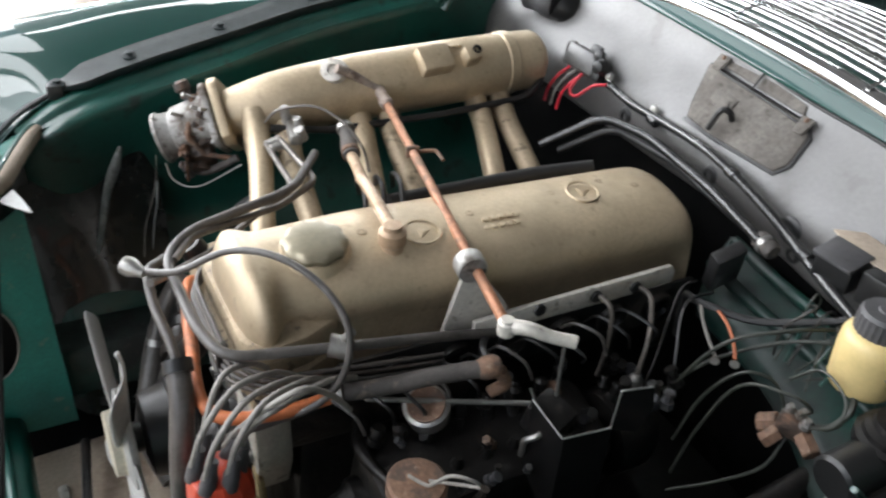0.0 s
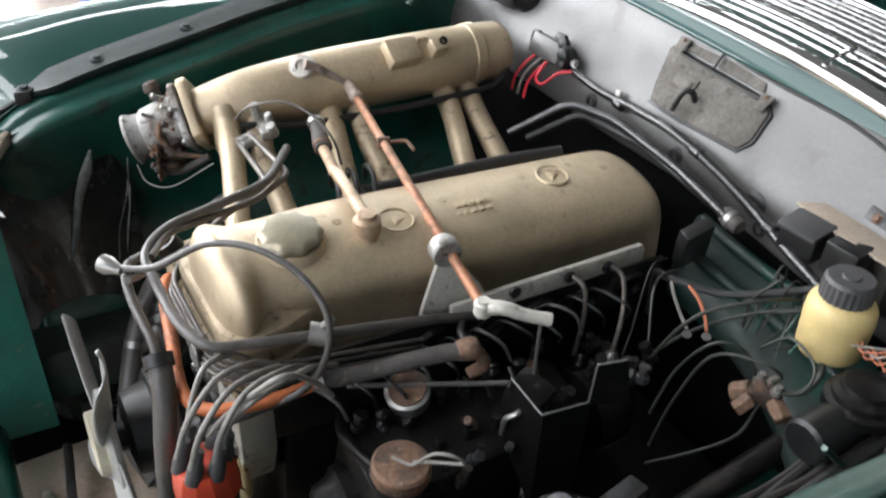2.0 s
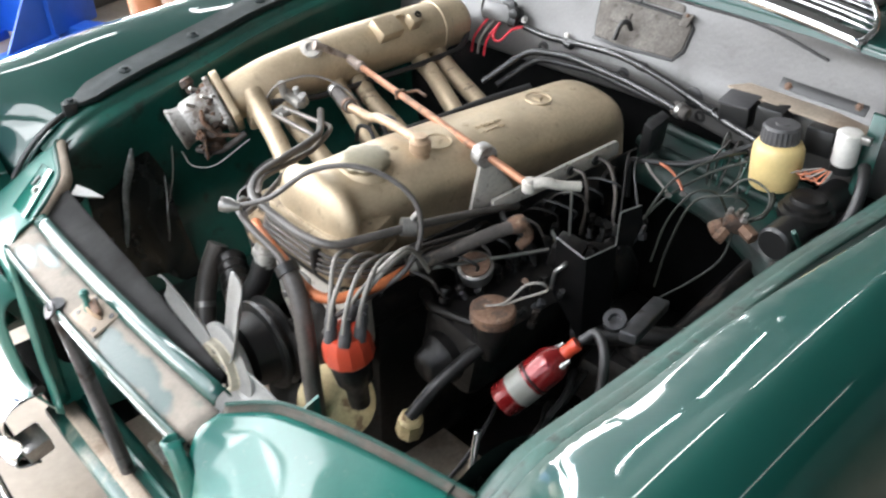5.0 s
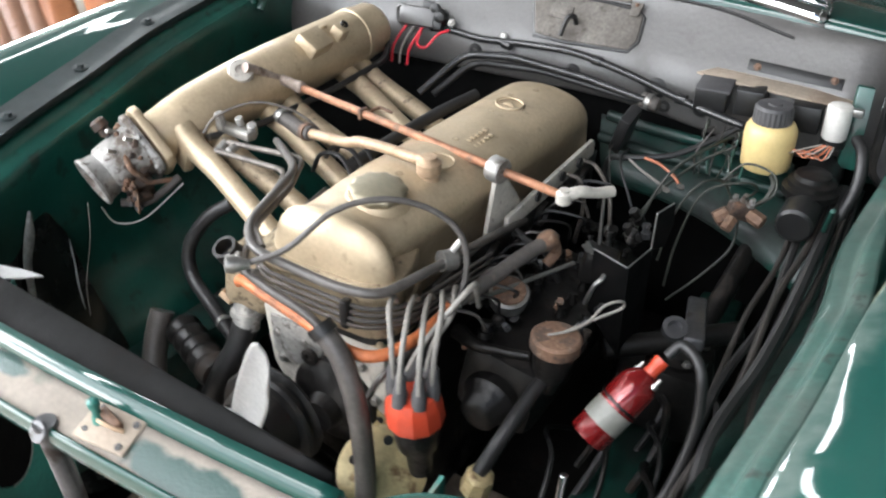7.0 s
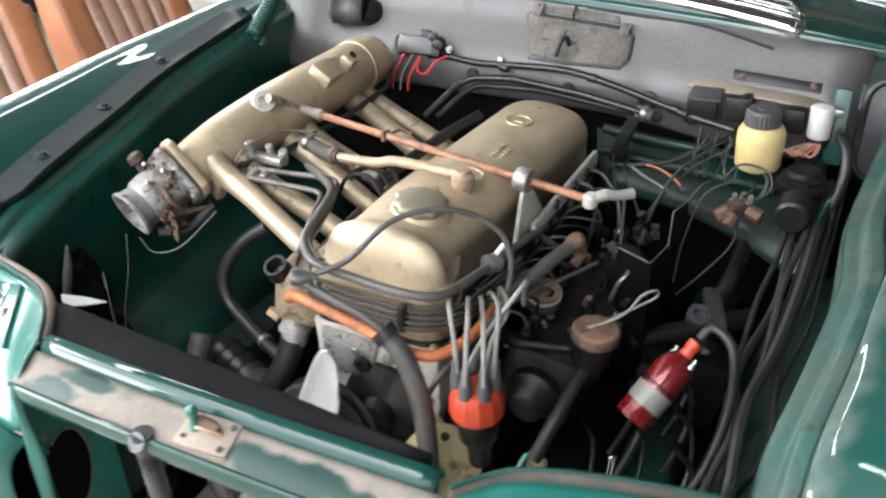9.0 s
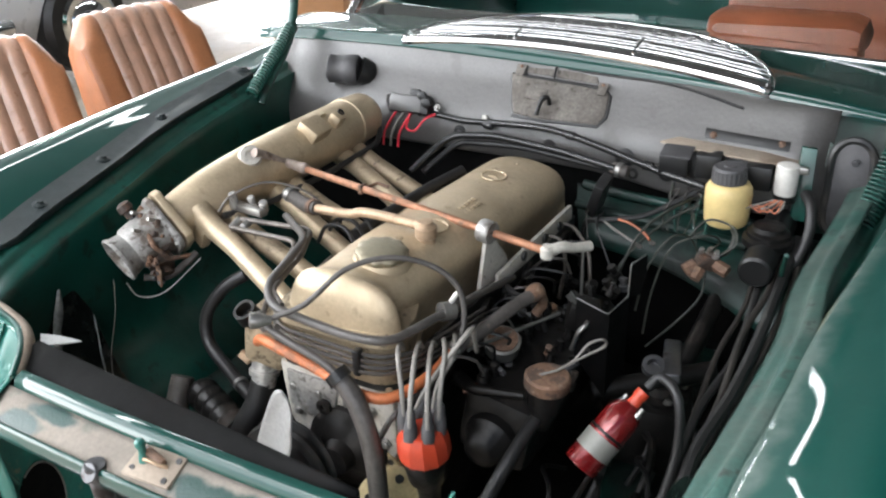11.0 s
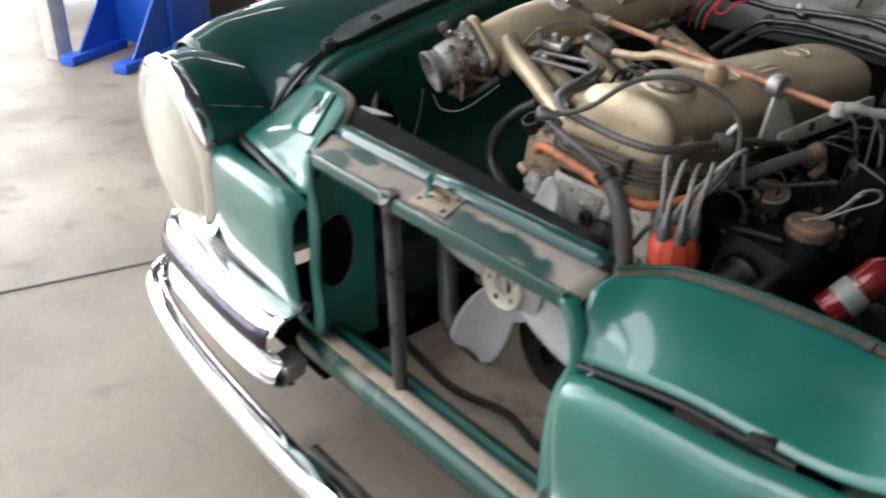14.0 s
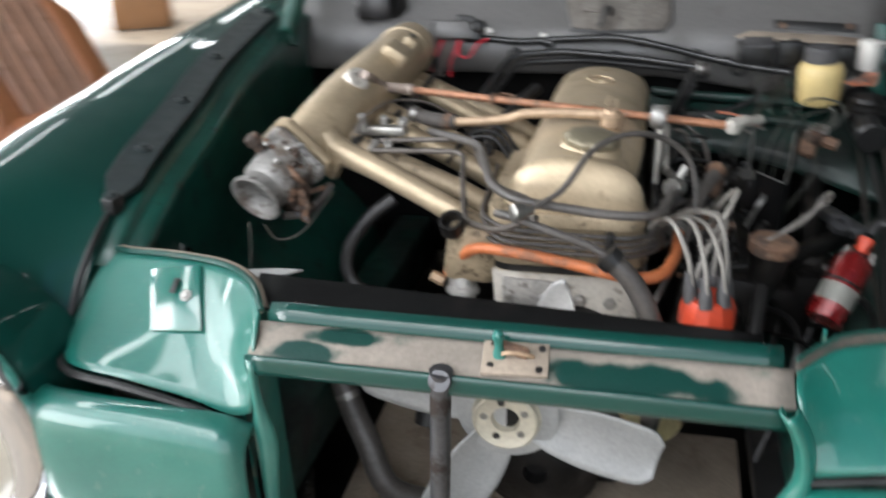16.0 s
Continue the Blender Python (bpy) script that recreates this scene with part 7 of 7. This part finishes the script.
for k in range(7):
    x = 0.50 + 0.008 * k
    lone("loose_wire", tube([(0.495 + 0.004 * k, 0.985, 0.835 + 0.003 * (k % 3)), (x, 0.97, 0.838 + 0.005 * (k % 2)), (x + 0.012, 0.965, 0.848 - 0.004 * (k % 3)), (0.545 + 0.003 * k, 0.975, 0.862)], 0.0012, 6), ORANGEWIRE if k % 3 else LEAD, "loose stripped wire beside the brake fluid tank", "wire", group="loose wires")
# brass distribution block with brake pipes
tee = thing("brake_pipe_block", "rusty brass brake pipe junction block", "junction", (0.452, 0.905, 0.73))
part("body", block((0.452, 0.905, 0.748), (0.040, 0.028, 0.030), (0, 14, 28), 0.006), BROWN_GREASE, tee, "grease-caked body")
part("stub", rod((0.468, 0.905, 0.745), (0.494, 0.897, 0.738), 0.0125, 6), RUST, tee, "rusty union nut")
part("stub", rod((0.437, 0.898, 0.742), (0.418, 0.886, 0.728), 0.0135, 8), RUST, tee)
part("stub", rod((0.446, 0.890, 0.738), (0.440, 0.872, 0.722), 0.011, 6), RUST, tee)
for nx, ny, nz in ((0.440, 0.902, 0.760), (0.455, 0.908, 0.762), (0.468, 0.902, 0.760)):
    part("union", turned((nx, ny, nz), (nx + 0.004, ny - 0.002, nz + 0.02), [(0, 0.0075), (0.008, 0.0075), (0.009, 0.0055), (0.016, 0.0045)], 6), CAST_GREY, tee)
for k, pts in enumerate((
        [(0.44, 0.90, 0.76), (0.42, 0.885, 0.80), (0.39, 0.86, 0.80), (0.36, 0.84, 0.74), (0.35, 0.82, 0.66)],
        [(0.455, 0.905, 0.765), (0.475, 0.89, 0.80), (0.455, 0.87, 0.815), (0.40, 0.85, 0.79), (0.375, 0.83, 0.70), (0.37, 0.81, 0.62)],
        [(0.47, 0.90, 0.762), (0.50, 0.905, 0.79), (0.49, 0.925, 0.815), (0.44, 0.94, 0.815), (0.41, 0.93, 0.78)],
        [(0.455, 0.895, 0.735), (0.455, 0.87, 0.69), (0.42, 0.84, 0.64), (0.38, 0.80, 0.60)])):
    lone("brake_pipe", tube(pts, 0.0021, 8), GREENWIRE, "thin green-grey brake pipe leaving the junction block", "brake pipe", group="brake pipes")
lone("loom_branch", tube([(0.40, 1.02, 0.84), (0.37, 1.0, 0.82), (0.31, 0.96, 0.79), (0.24, 0.93, 0.78), (0.20, 0.94, 0.76), (0.195, 0.95, 0.68)], 0.0055, 8), RUBBER, "black wiring branch with loose ends", "wiring")
for k, pts in enumerate((
        [(0.24, 0.93, 0.78), (0.27, 0.91, 0.775), (0.30, 0.895, 0.77), (0.325, 0.885, 0.765)],
        [(0.27, 0.935, 0.785), (0.30, 0.925, 0.785), (0.33, 0.91, 0.778), (0.345, 0.90, 0.77)])):
    lug = thing("bare_wire", "loose tan wire ending in a bare ring lug", "wire", pts[-1], "loose ring lugs")
    part("wire", tube(pts, 0.0026, 6), ORANGEWIRE if k else LEAD, lug)
    part("ring_lug", turned(Vector(pts[-1]) + Vector((0.006, -0.006, -0.002)), Vector(pts[-1]) + Vector((0.01, -0.01, 0.02)), [(0, 0.0035), (0, 0.0065), (0.0015, 0.0065), (0.0015, 0.0035)], 14), STEEL, lug)
for pts in ([(0.41, 0.99, 0.82), (0.36, 0.96, 0.79), (0.31, 0.90, 0.74), (0.27, 0.86, 0.66)], [(0.40, 1.0, 0.83), (0.38, 0.95, 0.83), (0.33, 0.89, 0.79), (0.30, 0.85, 0.70), (0.29, 0.83, 0.62)]):
    lone("bay_wire", tube(pts, 0.0027, 8), GREENWIRE, "green-grey wire sagging across the bay", "wire", group="bay wires")
rnd_w = random.Random(21)
for k in range(9):
    j = [rnd_w.uniform(-0.014, 0.014) for _ in range(8)]
    wx = 0.345 + 0.009 * k
    lone("green_wire", tube([(wx + j[0], 1.05, 0.79 + j[1]), (wx + j[2], 1.03 + j[3], 0.825 + 1.4 * j[1]), (wx + 0.012 + j[4], 1.005 + j[5], 0.835 + j[6]), (wx + 0.006 + 1.5 * j[7], 0.985 + j[2], 0.80 + j[4]), (wx + 0.01 + j[5], 0.965 + j[0], 0.765 + j[3])], 0.0016 + 0.0003 * (k % 3), 6), (GREENWIRE, CABLE, GREEN_WORN)[k % 3], "tangled dull wire below the relay shelf", "wire", group="green wires")
for k in range(2):
    j = [rnd_w.uniform(-0.02, 0.02) for _ in range(6)]
    lone("drooping_lead", tube([(0.20 + 0.03 * k, 0.97 + j[0], 0.79 + 0.5 * j[1]), (0.225 + 0.028 * k + j[1], 0.92 + j[2], 0.765 + j[3]), (0.25 + 0.03 * k + j[4], 0.86 + j[5], 0.70 + j[0]), (0.26 + 0.03 * k, 0.80 + j[3], 0.60)], 0.0016 + 0.0006 * (k % 3), 6), (CABLE, RUBBER, RUBBER)[k % 3], "thin dusty lead drooping behind the engine", "wire", group="drooping leads")
for rib_y, rib_z in ((1.075, 0.772), (1.035, 0.742)):
    part("inner_rib", tube([(0.14, rib_y + 0.012, rib_z + 0.01), (0.24, rib_y + 0.004, rib_z + 0.004), (0.36, rib_y, rib_z), (0.50, rib_y - 0.01, rib_z - 0.006)], 0.010, 12, 5), GREEN_GRIMY_SHADE, car, "green pressed rib at the bay's rear corner", 60)
# The toe panel's dark green carries the corner's shade as well as grime.
part("rear_floor", skin([[(0.12, 1.10, 0.775), (0.30, 1.10, 0.765), (0.46, 1.09, 0.755), (0.62, 1.08, 0.75)], [(0.14, 1.05, 0.742), (0.30, 1.05, 0.735), (0.46, 1.04, 0.725), (0.62, 1.0, 0.72)], [(0.16, 1.015, 0.705), (0.32, 1.005, 0.70), (0.46, 0.97, 0.69), (0.62, 0.92, 0.69)], [(0.17, 1.01, 0.68), (0.33, 0.995, 0.67), (0.46, 0.95, 0.65), (0.60, 0.86, 0.63)]], 4, 4), GREEN_GRIMY_SHADE, car, "grimy green toe panel, darkened for shade at the bay's rear corner", 60, 0.003)
lone("dark_strap", block((0.205, 1.0, 0.80), (0.022, 0.05, 0.09), (20, 20, 0), 0.004), RUBBER, "dark rubber strap behind the engine", "strap")
# cables along the inner wing
for k, (r, x) in enumerate(((0.010, 0.572), (0.006, 0.556), (0.005, 0.588), (0.007, 0.535), (0.004, 0.56), (0.005, 0.52), (0.004, 0.597))):
    w = [0.012 * math.sin(1.7 * k + 2.3 * j) for j in range(7)]
    lone("wing_cable", tube([(x - 0.04 + w[0], 0.20, 0.52 - 0.02 * k), (x - 0.02 + w[1], 0.32, 0.60 - 0.02 * k + w[2]), (x - 0.005 + w[2], 0.45, 0.65 - 0.018 * k + w[3]), (x + w[3] * 0.6, 0.58, 0.69 - 0.015 * k), (x + 0.012 + w[4] * 0.6, 0.72, 0.725 - 0.013 * k + w[5]), (x + 0.018, 0.86, 0.75 - 0.01 * k), (x + 0.02, 1.0, 0.78)], r, 8), CABLE if k % 3 else RUBBER, "dusty black cable along the inner wing", "cable", group="wing cables")
lone("stay_rod", rod((0.60, 0.80, 0.84), (0.585, 0.90, 0.74), 0.004, 8), GREEN_WORN, "thin green rod beside the wing", "rod")
lone("vacuum_pipe", wire([(-0.352, 1.023, 0.880), (-0.335, 1.02, 0.862), (-0.318, 0.98, 0.842), (-0.315, 0.80, 0.838), (-0.33, 0.60, 0.836), (-0.345, 0.50, 0.85)], 0.0065, 0.018), RUBBER, "dark pipe along the underside of the manifold", "pipe", 60)
lone("dark_hose", tube([(-0.14, 0.62, 0.80), (-0.15, 0.75, 0.79), (-0.13, 0.88, 0.80), (-0.10, 0.98, 0.81)], 0.012, 10), RUBBER, "dark hose between the runners and the cover", "hose", 60)
for k in range(3):
    lone("thin_hose", tube([(-0.085, 0.56 + 0.03 * k, 0.80), (-0.12, 0.57 + 0.03 * k, 0.84), (-0.17, 0.58 + 0.03 * k, 0.83), (-0.21, 0.6 + 0.03 * k, 0.78)], 0.004, 8), RUBBER, "thin black hose arched beside the cover", "hose", group="thin hoses")

# ---- behind the car ----
def seat(x, y, turn):
    s = thing("car_seat", "tan leather car seat with vertical pleats, standing on the floor", "seat", (0, 0, 0), "loose car seats")
    rows_s = []
    n = 56
    for i in range(n + 1):
        u = i / n
        xx = -0.28 + 0.56 * u
        inside = 0.21 < u < 0.79
        v = (u - 0.21) / 0.58 * 5
        pleat = 0.020 * abs(math.sin(math.pi * v)) ** 0.6 if inside else 0.030 * max(0.0, 1 - (abs(u - (0.1 if u < 0.5 else 0.9)) / 0.115) ** 4)
        top = 0.80 + (0.012 * abs(math.sin(math.pi * v)) ** 0.6 if inside else 0.012) - 0.10 * max(0.0, abs(2 * u - 1) - 0.72) ** 1.3 / 0.19 - 0.02 * (2 * u - 1) ** 2
        rows_s.append([(xx, yy + 0.30 * max(0.0, zz - 0.30), zz) for yy, zz in ((0.13, 0.30), (-0.10 - pleat, 0.32), (-0.075 - pleat, 0.50), (-0.03 - pleat, 0.68), (0.0 - 0.5 * pleat, top - 0.02), (0.05, top), (0.11, top - 0.04), (0.125, 0.55), (0.13, 0.31))])
    for name, first, last, leather, label in (("side_bolster", 0, 12, LEATHER, "smooth orange-tan side bolster"), ("pleat_panel", 12, 44, LEATHER_PALE, "paler panel with five pleats"), ("side_bolster", 44, 56, LEATHER, "smooth orange-tan side bolster")):
        shell = skin(rows_s[first:last + 1], 1, 3)
        for x_end in (-0.28, 0.28):
            rim = [v for v in shell.verts if abs(v.co.x - x_end) < 1e-5]
            if rim:
                mid = sum((v.co for v in rim), Vector()) / len(rim)
                shell.faces.new(sorted(rim, key=lambda v: math.atan2(v.co.z - mid.z, v.co.y - mid.y - 0.3 * (v.co.z - mid.z))))
        part(name, shell, leather, s, label, 50)
    part("cushion", block((0, -0.30, 0.30), (0.55, 0.50, 0.18), (5, 0, 0), 0.06), LEATHER, s, "tan seat cushion")
    for k in (-1, 1):
        part("runner", block((k * 0.2, -0.2, 0.105), (0.03, 0.5, 0.21), (0, 0, 0), 0.006), BLACK, s)
    s.matrix_basis = pose(x, y, 0, 0, 0, turn)
    return s


first_seat = seat(-2.16, 2.04, 76)
copy_thing(first_seat, pose(-2.20, 1.30, 0, 0, 0, 70))

other = thing("silver_car", "silver car with chrome bumper parked further back", "car", (-4.6, 3.6, 0))
body_rows = []
for y, dz, dx in ((0.9, 0.0, 0.0), (1.2, 0.03, -0.03), (1.9, 0.06, -0.05), (2.7, 0.08, -0.05), (4.3, 0.1, -0.05), (6.4, 0.1, -0.05)):
    body_rows.append([(-4.35 + dx, y, 0.22), (-4.22 + dx, y, 0.45), (-4.25 + dx, y, 0.70 + dz), (-4.42 + dx, y, 0.86 + dz), (-4.9, y, 0.93 + dz), (-5.5, y, 0.92 + dz), (-5.95, y, 0.7 + dz), (-6.0, y, 0.25)])
part("body", skin(body_rows, 5, 5), SILVER, other, "", 60, 0.01)
part("front_panel", plate([(-4.36, 0.9, 0.24), (-4.26, 0.9, 0.68), (-4.45, 0.9, 0.85), (-5.5, 0.9, 0.90), (-5.94, 0.9, 0.68), (-5.98, 0.9, 0.26)], (0, 0.02, 0)), SILVER, other)
part("bumper", tube([(-4.15, 2.75, 0.44), (-4.14, 2.2, 0.44), (-4.14, 1.2, 0.44), (-4.3, 0.82, 0.44), (-5.0, 0.78, 0.44), (-5.9, 0.82, 0.44)], 0.05, 12), CHROME, other, "chrome wrap-round bumper")
wh = Vector((-4.22, 3.38, 0.34))
wheel = part("wheel", turned(wh + Vector((-0.2, 0, 0)), wh + Vector((0.2, 0, 0)), [(0, 0.2), (0.0, 0.31), (0.03, 0.335), (0.17, 0.335), (0.21, 0.30), (0.212, 0.21)], 40), RUBBER, other, "black tyre")
part("hub_cap", turned(wh + Vector((0.013, 0, 0)), wh + Vector((0.2, 0, 0)), [(0, 0.21), (0.0, 0.225), (0.012, 0.20), (0.0, 0.15), (0.03, 0.12), (0.04, 0.06), (0.03, 0.05), (0.045, 0.02)], 32), CHROME, wheel, "chrome wheel trim")
part("cabin", skin([[(-4.4, 3.9, 0.98), (-4.55, 4.3, 1.30), (-5.1, 4.4, 1.42), (-5.6, 4.3, 1.30), (-5.8, 3.9, 0.98)], [(-4.4, 5.8, 0.98), (-4.55, 5.6, 1.32), (-5.1, 5.6, 1.44), (-5.6, 5.6, 1.32), (-5.8, 5.8, 0.98)]], 4, 4), SILVER, other, "", 60, 0.01)

press = thing("workshop_press", "blue painted steel workshop stand with splayed feet", "stand", (-3.75, 1.15, 0))
part("column", block((-3.85, 1.18, 0.75), (0.42, 0.34, 1.42), (0, 0, 28), 0.015), BLUE, press, "broad blue steel column")
part("base", block((-3.85, 1.18, 0.03), (0.75, 0.14, 0.06), (0, 0, 28), 0.008), BLUE, press)
for k in (-1, 1):
    u = Vector((math.cos(radians(28)), math.sin(radians(28)), 0))
    v = Vector((-u.y, u.x, 0))
    c = Vector((-3.85, 1.18, 0)) + u * 0.17 * k
    part("gusset", plate([c - v * 0.17 + Vector((0, 0, 0.42)), c - v * 0.17 + Vector((0, 0, 0.02)), c - v * 0.50 + Vector((0, 0, 0.02))], u * 0.012), BLUE, press, "blue triangular gusset")
    part("foot", block(c - v * 0.36 + Vector((0, 0, 0.025)), (0.09, 0.42, 0.05), (0, 0, 28), 0.006), BLUE, press)
lone("grey_locker", block((-4.35, 1.65, 0.6), (0.5, 0.5, 1.2), (0, 0, 20), 0.012), GREY_WALL, "grey sheet locker beside the blue stand", "locker")
lone("white_post", block((-3.9, 0.62, 0.5), (0.10, 0.10, 1.0), (0, 0, 20), 0.01), WHITE, "white post standing on the workshop floor", "post")


def carton(x, y, z, size, turn, label):
    """A closed carton with its tape and lid seam."""
    box = thing("cardboard_box", label, "box", (0, 0, 0), "stacked cartons")
    part("carton", block((0, 0, size[2] / 2), size, (0, 0, 0), 0.006), CARD, box)
    part("tape", block((0, 0, size[2] + 0.0015), (0.06, size[1] * 0.98, 0.003), (0, 0, 0), 0.0), BEIGE, box, "pale packing tape")
    box.matrix_basis = pose(x, y, z, 0, 0, turn)
    return box


carton(-3.66, 5.20, 0.0, (0.40, 0.30, 0.24), 24, "tan cardboard box standing on the workshop floor")
carton(-3.68, 5.22, 0.24, (0.32, 0.26, 0.20), 18, "smaller tan cardboard box stacked on another")
